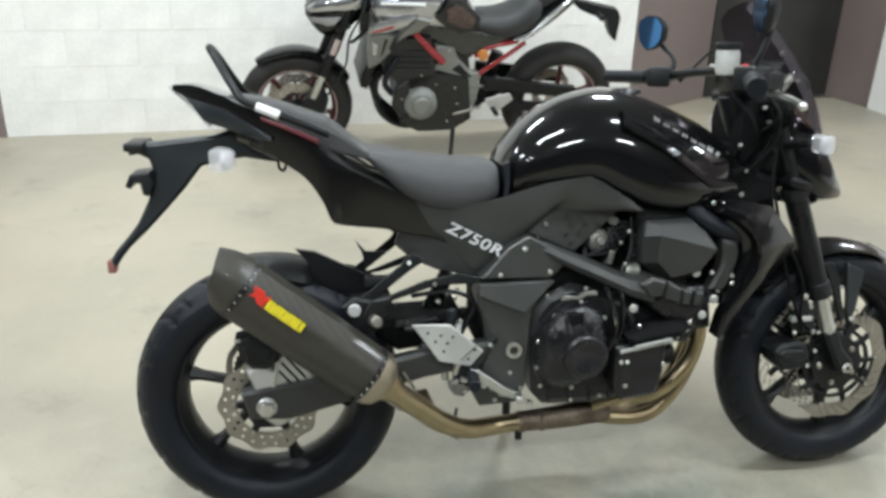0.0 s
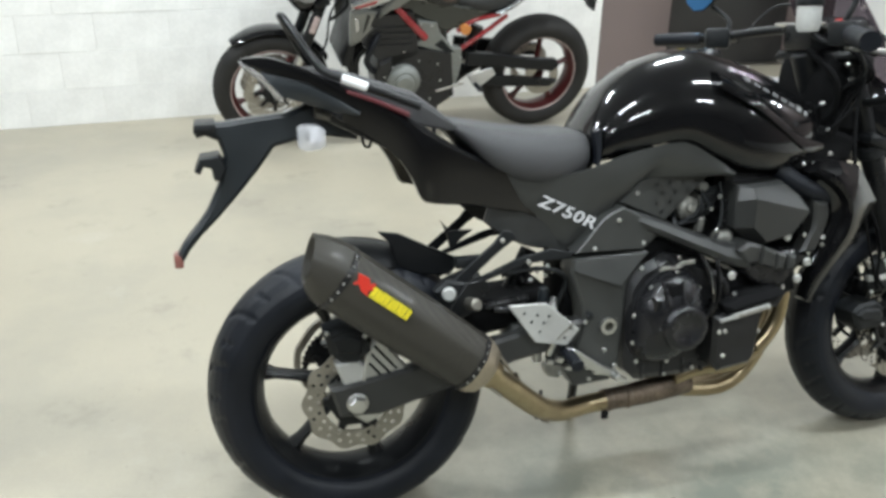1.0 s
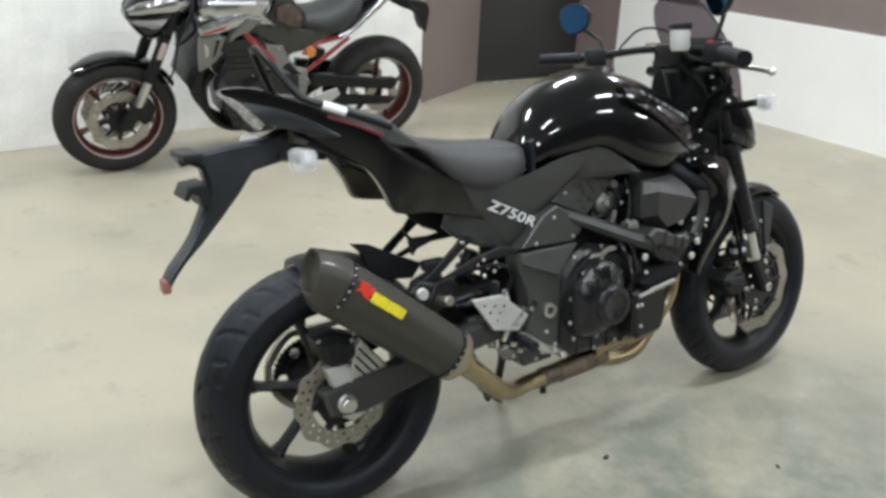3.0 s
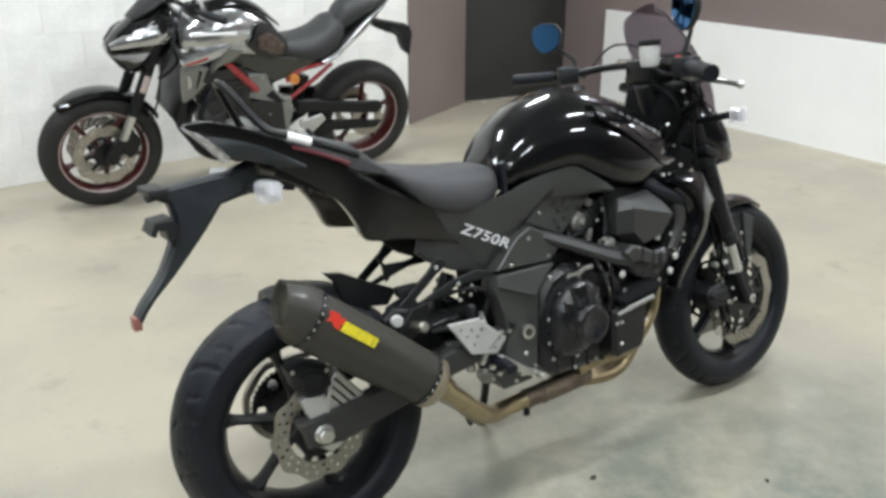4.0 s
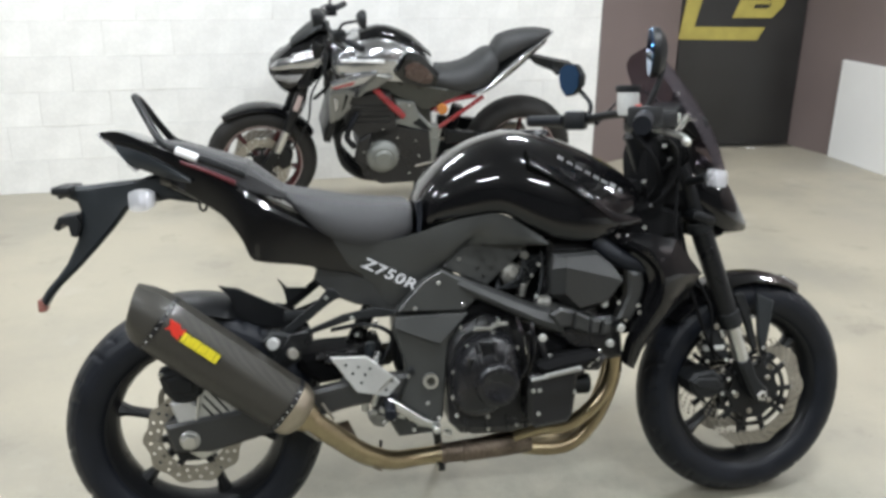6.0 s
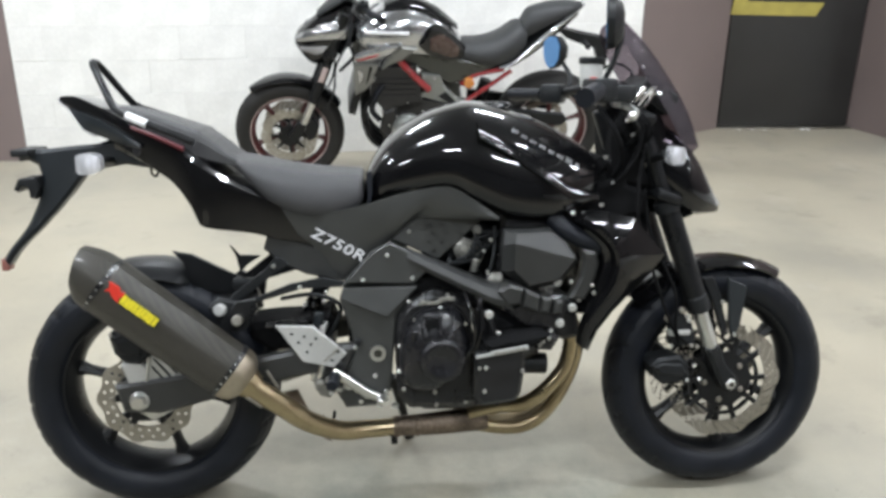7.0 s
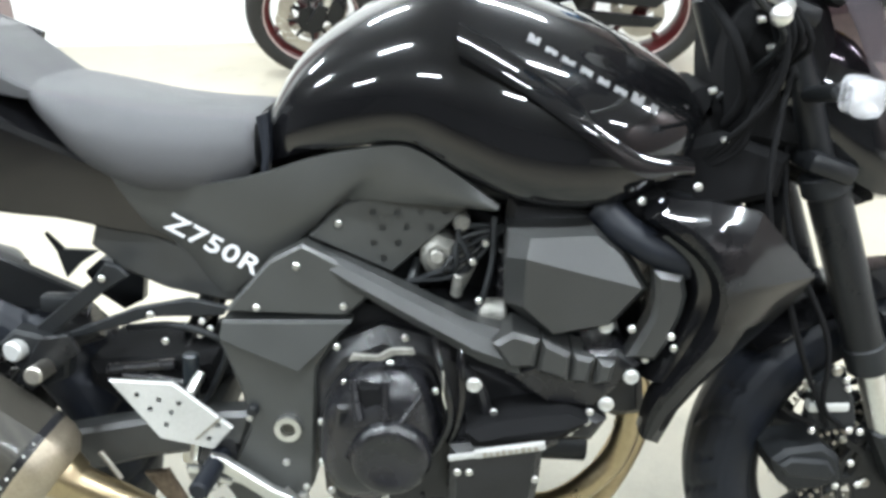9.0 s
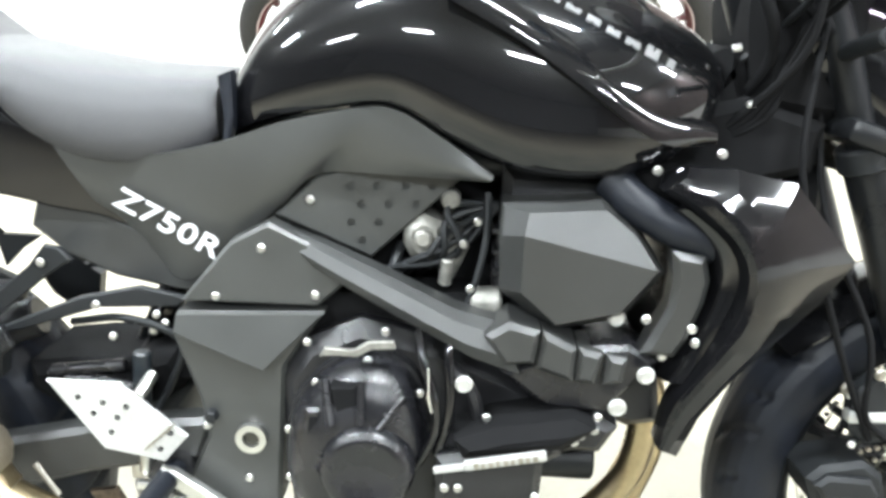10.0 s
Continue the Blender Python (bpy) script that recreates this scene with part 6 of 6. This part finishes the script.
# ---- silver and red naked motorcycle by the back wall ----
def silver_motorcycle():
    e = thing("motorcycle", pose(1.493, 2.989, 0, -11, 0, 183.1) @ Matrix.Scale(1.02, 4), "silver and grey naked motorcycle with red frame by the wall", "motorcycle", "parked motorcycles")
    FX, FZ, BZ = 1.433, 0.295, 0.313
    rear = wheel(e, "rear_wheel", (0, 0, BZ), 0.313, 0.178, DARKRED, 5, 20, PINK, rubber=DUSTY)
    disc(rear, -0.098, 0.112, 0.076, 10, (0.3, 0.7), 20)
    part("sprocket", ring_plate(0.098, 0.05, 0.092, 0.099, 42, 0.003, (), 168), STEEL, rear)
    front = wheel(e, "front_wheel", (FX, 0, FZ), 0.295, 0.118, DARKRED, 5, 50, PINK, rubber=DUSTY)
    for s in (-1, 1):
        disc(front, s * 0.066 - 0.0025, 0.150, 0.102, 10, (0.25, 0.5, 0.75), 24)
        disc_carrier(front, s * 0.066 - 0.002, 0.103, 0.03, 8)
        y = s * 0.105
        leg = part("fork_leg", rod((1.115, y, 0.97), (1.30, y, 0.50), 0.027, 18), BLACKMETAL, e, "black upside-down fork leg")
        part("stanchion", rod((1.298, y, 0.505), (1.365, y, 0.35), 0.0205, 18), ALU, leg, "bright fork stanchion")
        part("axle_clamp", plate([(1.34, 0.38), (1.385, 0.39), (1.440, 0.31), (1.440, 0.27), (1.40, 0.265), (1.37, 0.31)], y - 0.025, y + 0.025, 0.007), BLACKMETAL, leg)
        part("brake_caliper", plate([(1.27, 0.37), (1.30, 0.42), (1.355, 0.39), (1.365, 0.33), (1.33, 0.28), (1.29, 0.30)], s * 0.120, s * 0.045, 0.010), BLACKMETAL, e)
        part("fork_reflector", block(-0.014, 0.014, -0.005, 0.005, -0.042, 0.042, 0.004, None, pose(1.237, y + s * 0.026, 0.66, 0, -21.5, 0)), PINK, e, "pale pink reflector on the fork")
    part("front_mudguard", moved(arc_guard(0.325, 0.075, 52, 150), pose(FX, 0, FZ)), GLOSS, e, "black front mudguard")
    part("steering_head", rod((1.09, 0, 0.97), (1.17, 0, 0.74), 0.034), BLACKMETAL, e)
    part("fork_clamp", block(-0.04, 0.035, -0.135, 0.135, -0.018, 0.018, 0.01, None, pose(1.20, 0, 0.76, 0, 20, 0)), BLACKMETAL, e)
    # headlamp
    cowl = part("headlamp_cowl", shell([(1.03, 0.84, 0.97, 0.06), (1.08, 0.80, 1.015, 0.10), (1.147, 0.755, 1.03, 0.122), (1.22, 0.712, 0.975, 0.13), (1.289, 0.702, 0.92, 0.122), (1.335, 0.735, 0.88, 0.095), (1.375, 0.79, 0.83, 0.045)], [(0.55, 0.0), (0.86, 0.14), (1.0, 0.42), (0.92, 0.62), (0.70, 0.80), (0.40, 0.95), (0.0, 1.0)]), GLOSS, e, "dark headlamp cowl")
    for side in (-1, 1):
        part("cowl_cheek", skin([(1.095, side * 0.114, 0.915), (1.16, side * 0.124, 0.918), (1.25, side * 0.120, 0.902), (1.318, side * 0.092, 0.880), (1.368, side * 0.05, 0.838)],
                                [(1.118, side * 0.122, 0.850), (1.18, side * 0.134, 0.850), (1.26, side * 0.130, 0.845), (1.325, side * 0.102, 0.830), (1.366, side * 0.055, 0.812)], 0.008, 18, 5), SILVERPAINT, cowl, "silver cowl side")
        part("cowl_flash", skin([(1.13, side * 0.112, 0.945), (1.20, side * 0.110, 0.925), (1.26, side * 0.094, 0.905)], [(1.13, side * 0.117, 0.928), (1.20, side * 0.115, 0.910), (1.26, side * 0.100, 0.896)], 0.004, 10, 3), SILVERPAINT, cowl)
        part("headlamp_glass", skin([(1.21, side * 0.136, 0.815), (1.27, side * 0.130, 0.810), (1.33, side * 0.100, 0.802), (1.372, side * 0.04, 0.80)], [(1.24, side * 0.122, 0.770), (1.28, side * 0.116, 0.765), (1.33, side * 0.088, 0.768), (1.366, side * 0.04, 0.775)], 0.006, 12, 4), LENS, cowl, "clear headlamp")
        part("brake_hose", tube([(1.09, side * 0.10, 0.98), (1.10, side * 0.16, 0.86), (1.17, side * 0.165, 0.72), (1.19, side * 0.14, 0.56), (1.28, side * 0.125, 0.40)], 0.0055, 20, 7), MATT2, e)
    part("fly_screen", shell([(1.06, 1.01, 1.045, 0.06), (1.12, 1.02, 1.055, 0.09), (1.18, 0.985, 1.02, 0.09), (1.26, 0.93, 0.955, 0.05)], n=12), MATT2, cowl)
    part("wire_bundle", tube([(1.08, 0.10, 0.92), (1.10, 0.14, 0.84), (1.08, 0.13, 0.76), (1.13, 0.12, 0.70), (1.15, 0.06, 0.66)], 0.009, 18, 8), MATT2, e)
    # bars
    part("handlebar", tube([(0.95, 0.40, 1.03), (1.03, 0.26, 1.04), (1.08, 0.10, 1.05), (1.08, -0.10, 1.05), (1.03, -0.26, 1.04), (0.95, -0.40, 1.03)], 0.0115), BLACKMETAL, e)
    for s in (-1, 1):
        part("grip", rod((0.94, s * 0.415, 1.03), (1.0, s * 0.31, 1.035), 0.017), RUBBER, e)
        part("switch_box", block(1.0, 1.06, s * 0.24 - 0.03, s * 0.24 + 0.03, 1.015, 1.07, 0.01), MATT2, e)
        part("lever", tube([(1.07, s * 0.22, 1.045), (1.075, s * 0.3, 1.04), (1.03, s * 0.40, 1.03)], 0.007, 12, 8), BLACKMETAL, e)
        mir = part("mirror", moved(shell([(-0.01, -0.035, 0.035, 0.055), (0.01, -0.038, 0.038, 0.058), (0.03, -0.02, 0.02, 0.03)], n=8), pose(0.93, s * 0.36, 1.16)), MATT2, e, "black mirror")
        part("mirror_stalk", tube([(1.04, s * 0.25, 1.05), (1.02, s * 0.28, 1.11), (0.96, s * 0.35, 1.145)], 0.007, 12), MATT2, mir)
    part("instrument_pod", block(1.09, 1.15, -0.07, 0.07, 1.03, 1.10, 0.015), MATT2, e)
    # tank and panels
    prof = [(0.80, 0.0), (0.93, 0.05), (1.0, 0.22), (1.0, 0.40), (0.95, 0.56), (0.84, 0.72), (0.62, 0.88), (0.36, 0.97), (0.0, 1.0)]
    tank = part("fuel_tank", shell([(0.505, 0.74, 0.80, 0.09), (0.54, 0.735, 0.87, 0.12), (0.62, 0.745, 0.955, 0.145), (0.72, 0.765, 1.015, 0.165), (0.80, 0.775, 1.033, 0.178), (0.90, 0.785, 1.015, 0.185), (1.00, 0.80, 0.965, 0.17), (1.06, 0.82, 0.92, 0.13)], prof, 30), SILVERPAINT, e, "silver-grey fuel tank")
    rear_panel = part("tank_rear_panel", skin([(0.500, 0.108, 0.800), (0.56, 0.130, 0.865), (0.63, 0.150, 0.920), (0.69, 0.164, 0.925), (0.745, 0.176, 0.85)], [(0.515, 0.112, 0.735), (0.56, 0.126, 0.730), (0.62, 0.146, 0.745), (0.69, 0.166, 0.775), (0.745, 0.178, 0.82)], 0.012, 22, 6, 0.02), GLOSS, tank, "glossy black tank side panel")
    part("panel_inlay", skin([(0.535, 0.136, 0.80), (0.58, 0.150, 0.850), (0.635, 0.168, 0.880), (0.69, 0.178, 0.865)], [(0.545, 0.136, 0.757), (0.585, 0.148, 0.760), (0.635, 0.166, 0.783), (0.69, 0.180, 0.81)], 0.006, 18, 5, 0.01), BROWNTANK, rear_panel, "dark brown inlay")
    part("tank_top_panel", skin([(0.54, 0.05, 0.90), (0.66, 0.06, 0.998), (0.80, 0.06, 1.042), (0.92, 0.06, 1.015)], [(0.54, 0.085, 0.880), (0.66, 0.115, 0.966), (0.80, 0.122, 1.008), (0.92, 0.118, 0.988)], 0.012, 18, 6, 0.02), GLOSS, tank, "glossy black tank top")
    part("tank_stripe", skin([(0.80, 0.184, 0.90), (0.90, 0.195, 0.905), (1.02, 0.175, 0.90)], [(0.80, 0.186, 0.885), (0.90, 0.197, 0.892), (1.02, 0.177, 0.89)], 0.002, 12, 3, 0.01), WHITE_DECAL, tank)
    for s in (-1, 1):
        sh = part("tank_shroud", plate([(1.076, 0.785), (1.019, 0.806), (0.91, 0.835), (0.835, 0.842), (0.895, 0.785), (0.99, 0.755), (1.078, 0.748)], s * 0.212, s * 0.172, 0.012), SILVERPAINT, e, "silver angular tank shroud")
        part("shroud_lower", plate([(1.078, 0.742), (0.998, 0.750), (0.950, 0.738), (0.979, 0.674), (0.967, 0.658), (1.028, 0.595), (1.078, 0.573), (1.083, 0.673)], s * 0.208, s * 0.172, 0.010), OLIVEGREY, sh, "dull grey lower shroud")
        part("shroud_slot", plate([(1.062, 0.720), (1.040, 0.705), (1.035, 0.66), (1.055, 0.640)], s * 0.2115, s * 0.205, 0.003), SILVERPAINT, sh)
        part("shroud_slot", plate([(1.000, 0.735), (0.985, 0.725), (1.005, 0.66), (1.022, 0.635)], s * 0.2115, s * 0.205, 0.003), GLOSS, sh)
        part("shroud_wedge", plate([(0.842, 0.832), (0.755, 0.814), (0.835, 0.754), (0.892, 0.735), (0.940, 0.700), (0.925, 0.745), (0.885, 0.783)], s * 0.196, s * 0.165, 0.008), OLIVEGREY, sh, "dull grey wedge under the tank")
        part("shroud_flash", plate([(0.95, 0.800), (1.072, 0.768), (1.05, 0.762), (0.965, 0.782)], s * 0.2145, s * 0.205, 0.002), REDPAINT, sh, "red flash on the shroud")
        part("side_panel", plate([(0.76, 0.800), (0.70, 0.785), (0.519, 0.735), (0.33, 0.705), (0.40, 0.665), (0.48, 0.625), (0.586, 0.602), (0.656, 0.650), (0.82, 0.730), (0.84, 0.765)], s * 0.130, s * 0.09, 0.010), OLIVE, e, "dark grey-green side panel")
        part("frame_spar", tube([(0.850, s * 0.150, 0.748), (0.78, s * 0.165, 0.675), (0.69, s * 0.160, 0.585)], 0.018, 16, 10), REDPAINT, e, "red painted frame tube")
        part("rear_frame", tube([(0.490, s * 0.125, 0.505), (0.36, s * 0.125, 0.596), (0.250, s * 0.115, 0.672)], 0.012, 12, 10), REDPAINT, e, "red painted rear frame tube")
        part("rear_frame", tube([(0.515, s * 0.125, 0.600), (0.44, s * 0.125, 0.652), (0.29, s * 0.118, 0.680)], 0.012, 12, 10), REDPAINT, e)
        cast = part("casting", plate([(0.732, 0.671), (0.633, 0.659), (0.607, 0.596), (0.537, 0.526), (0.492, 0.520), (0.481, 0.441), (0.502, 0.334), (0.536, 0.26), (0.566, 0.281), (0.545, 0.388), (0.556, 0.452), (0.628, 0.509), (0.714, 0.536), (0.79, 0.487), (0.803, 0.504), (0.741, 0.555), (0.690, 0.590), (0.736, 0.628)], s * 0.150, s * 0.105, 0.007), GREYCAST, e, "grey cast frame plate")
        # black plate on the casting's face paints a shaded hollow
        part("casting_pocket", plate([(0.60, 0.572), (0.552, 0.520), (0.525, 0.498), (0.58, 0.505), (0.640, 0.545)], s * 0.152, s * 0.14, 0.002), MATT2, cast)
        for z in (0.33, 0.37, 0.41, 0.45):
            part("casting_rib", block(0.492, 0.540, s * 0.153 - 0.004, s * 0.153, z, z + 0.008, 0.001, None, None, 1), GREYCAST, cast)
        part("swingarm", plate([(-0.085, 0.385), (-0.05, 0.355), (0.12, 0.375), (0.34, 0.405), (0.45, 0.41), (0.45, 0.485), (0.30, 0.468), (0.05, 0.432), (-0.06, 0.422)], s * 0.128, s * 0.095, 0.006), BLACKMETAL, e, "black swingarm")
        part("heel_plate", plate([(0.45, 0.375), (0.316, 0.408), (0.292, 0.37), (0.37, 0.305), (0.41, 0.31)], s * 0.158, s * 0.150, 0.003), PLATE, e, "bare aluminium heel plate")
        part("foot_peg", rod((0.40, s * 0.14, 0.32), (0.395, s * 0.225, 0.318), 0.013), RUBBER, e)
    part("chain_guard", plate([(-0.09, 0.30), (-0.05, 0.262), (0.30, 0.285), (0.42, 0.33), (0.42, 0.36), (0.10, 0.325)], 0.118, 0.095, 0.004), BLACKMETAL, e)
    part("amber_reflector", rod((0.477, 0.12, 0.615), (0.477, 0.152, 0.615), 0.028, 20), ORANGE, e, "amber round side reflector")
    # seat and tail
    part("rider_seat", shell([(0.175, 0.79, 0.90, 0.10), (0.23, 0.735, 0.905, 0.128), (0.31, 0.70, 0.848, 0.138), (0.40, 0.70, 0.816, 0.135), (0.50, 0.715, 0.812, 0.115), (0.53, 0.73, 0.80, 0.10)], n=20), BSEAT, e, "black rider seat")
    part("pillion_seat", shell([(-0.12, 0.985, 1.0, 0.04), (-0.05, 0.955, 1.008, 0.075), (0.03, 0.915, 1.005, 0.09), (0.11, 0.87, 0.99, 0.095), (0.165, 0.84, 0.965, 0.09), (0.20, 0.85, 0.89, 0.08)], n=20), BSEAT, e, "black pillion seat")
    for s in (-1, 1):
        part("tail_panel", skin([(-0.135, s * 0.03, 1.0), (-0.05, s * 0.085, 0.955), (0.05, s * 0.115, 0.895), (0.15, s * 0.130, 0.810), (0.24, s * 0.138, 0.730), (0.32, s * 0.138, 0.695)], [(-0.125, s * 0.03, 0.985), (-0.04, s * 0.08, 0.925), (0.055, s * 0.11, 0.855), (0.145, s * 0.125, 0.775), (0.235, s * 0.133, 0.705), (0.32, s * 0.133, 0.685)], 0.010, 24, 6, 0.02), SILVERPAINT, e, "silver tail panel")
    part("tail_under", shell([(-0.10, 0.94, 0.98, 0.04), (0.0, 0.86, 0.93, 0.08), (0.12, 0.76, 0.85, 0.10), (0.25, 0.68, 0.76, 0.11), (0.45, 0.64, 0.73, 0.11)], n=16), MATT2, e)
    hang = part("plate_hanger", plate([(0.02, 0.880), (-0.05, 0.862), (-0.15, 0.838), (-0.268, 0.815), (-0.290, 0.775), (-0.285, 0.645), (-0.262, 0.660), (-0.236, 0.705), (-0.215, 0.765), (-0.13, 0.788), (-0.05, 0.82)], -0.035, 0.035, 0.006), MATT2, e, "black number-plate hanger")
    part("rear_indicator", rod((-0.15, -0.13, 0.80), (-0.15, 0.13, 0.80), 0.014), MATT2, hang)
    # engine
    part("crankcase", plate([(0.55, 0.50), (0.72, 0.53), (0.86, 0.50), (0.93, 0.40), (0.90, 0.25), (0.80, 0.20), (0.62, 0.205), (0.52, 0.27)], -0.165, 0.165, 0.014), ENGINE, e, "black engine crankcase")
    part("cylinder_block", plate([(0.72, 0.50), (0.76, 0.72), (0.97, 0.70), (1.0, 0.56), (0.90, 0.45)], -0.165, 0.165, 0.012), ENGINE, e)
    cov = part("generator_cover", moved(lathe([(0, 0.222), (0.045, 0.222), (0.052, 0.214), (0.058, 0.216), (0.080, 0.205), (0.088, 0.19), (0.090, 0.15), (0, 0.15)], 36), pose(0.800, 0, 0.370)), GREYCAST, e, "grey round generator cover")
    part("cover_cap", moved(lathe([(0, 0.228), (0.040, 0.228), (0.046, 0.222), (0.046, 0.20), (0, 0.20)], 30), pose(0.802, 0, 0.368)), GREYCAST, cov)
    part("radiator", block(-0.02, 0.02, -0.17, 0.17, -0.15, 0.15, 0.006, None, pose(1.055, 0, 0.60, 0, -16, 0)), BLACKMETAL, e)
    for y in (-0.11, -0.04, 0.04, 0.11):
        part("header_pipe", tube([(0.985, y, 0.53), (1.025, y, 0.48), (1.03, y, 0.40), (1.005, y, 0.31), (0.95, y * 0.9, 0.245), (0.87, y * 0.7, 0.20), (0.75, y * 0.5, 0.185), (0.60, y * 0.4, 0.185)], 0.0175, 24, 12), GREYCAST if abs(y) > 0.2 else BLACKMETAL, e)
    part("silencer", tube([(0.62, -0.06, 0.18), (0.48, -0.13, 0.21), (0.34, -0.19, 0.28), (0.05, -0.21, 0.42)], (0.045, 0.06), 16, 14), BLACKMETAL, e)
    part("drive_chain", tube([(0.50, 0.105, 0.43), (0.25, 0.105, 0.425), (0.0, 0.105, 0.412), (-0.07, 0.105, 0.38)], 0.008, 12, 6), STEEL, e)
    part("shock", rod((0.42, 0.0, 0.38), (0.36, 0.0, 0.58), 0.035), BLACKMETAL, e)
    part("side_stand", tube([(0.60, 0.11, 0.24), (0.615, 0.17, 0.12), (0.63, 0.215, 0.036), (0.64, 0.222, 0.036)], 0.012, 14, 10), BLACKMETAL, e, "black side stand")
    part("engine_cover", plate([(0.86, 0.50), (0.93, 0.47), (0.95, 0.36), (0.90, 0.27), (0.86, 0.32)], 0.185, 0.15, 0.012), ENGINE, e)
    for z in (0.56, 0.59, 0.62, 0.65):
        part("cylinder_fin", block(0.76, 0.985, -0.172, 0.172, z - 0.003, z + 0.003, 0.0015, None, None, 1), ENGINE, e)
    part("hose", tube([(0.93, 0.175, 0.62), (0.97, 0.19, 0.56), (0.99, 0.17, 0.48), (0.95, 0.16, 0.42)], 0.016, 16, 10), RUBBER, e)
    part("gear_linkage", rod((0.47, 0.165, 0.335), (0.62, 0.17, 0.30), 0.006), STEEL, e)
    bolts(e, [(0.55, 0.151, 0.54), (0.49, 0.151, 0.47), (0.52, 0.151, 0.33), (0.66, 0.153, 0.645), (0.72, 0.151, 0.655), (0.72, 0.168, 0.47), (0.86, 0.187, 0.45), (0.90, 0.187, 0.40), (0.80, 0.168, 0.52), (0.60, 0.168, 0.36), (0.62, 0.168, 0.45), (0.65, 0.168, 0.26)], BOLT, 1)


silver_motorcycle()


# ---- blocks of the back wall ----
def block_wall():
    wall = bpy.data.objects["wall_north"]
    full, half = (finish(block(0.0003, w - 0.0003, -0.012, 0.006, 0.0003, 0.1997, 0.0014, None, None, 1), "wall_block", WALL, 30) for w in (0.3874, 0.1937))
    ang = math.atan2(0.348, 3.865)
    rnd = random.Random(5)
    for row in range(14):
        x, k = 0.0, 0
        while x < 3.86:
            me = half if (row % 2 and (x == 0.0 or x > 3.6)) else full
            w = 0.1937 if me is half else 0.3874
            out = rnd.uniform(-0.001, 0.001)
            ob = part("wall_block", me, None, wall)
            ob.matrix_basis = pose(-1.63, 3.352, 0, 0, 0, math.degrees(ang)) @ pose(x, out, 0.2 * row, rnd.uniform(-0.3, 0.3), 0, rnd.uniform(-0.2, 0.2))
            x += w


block_wall()
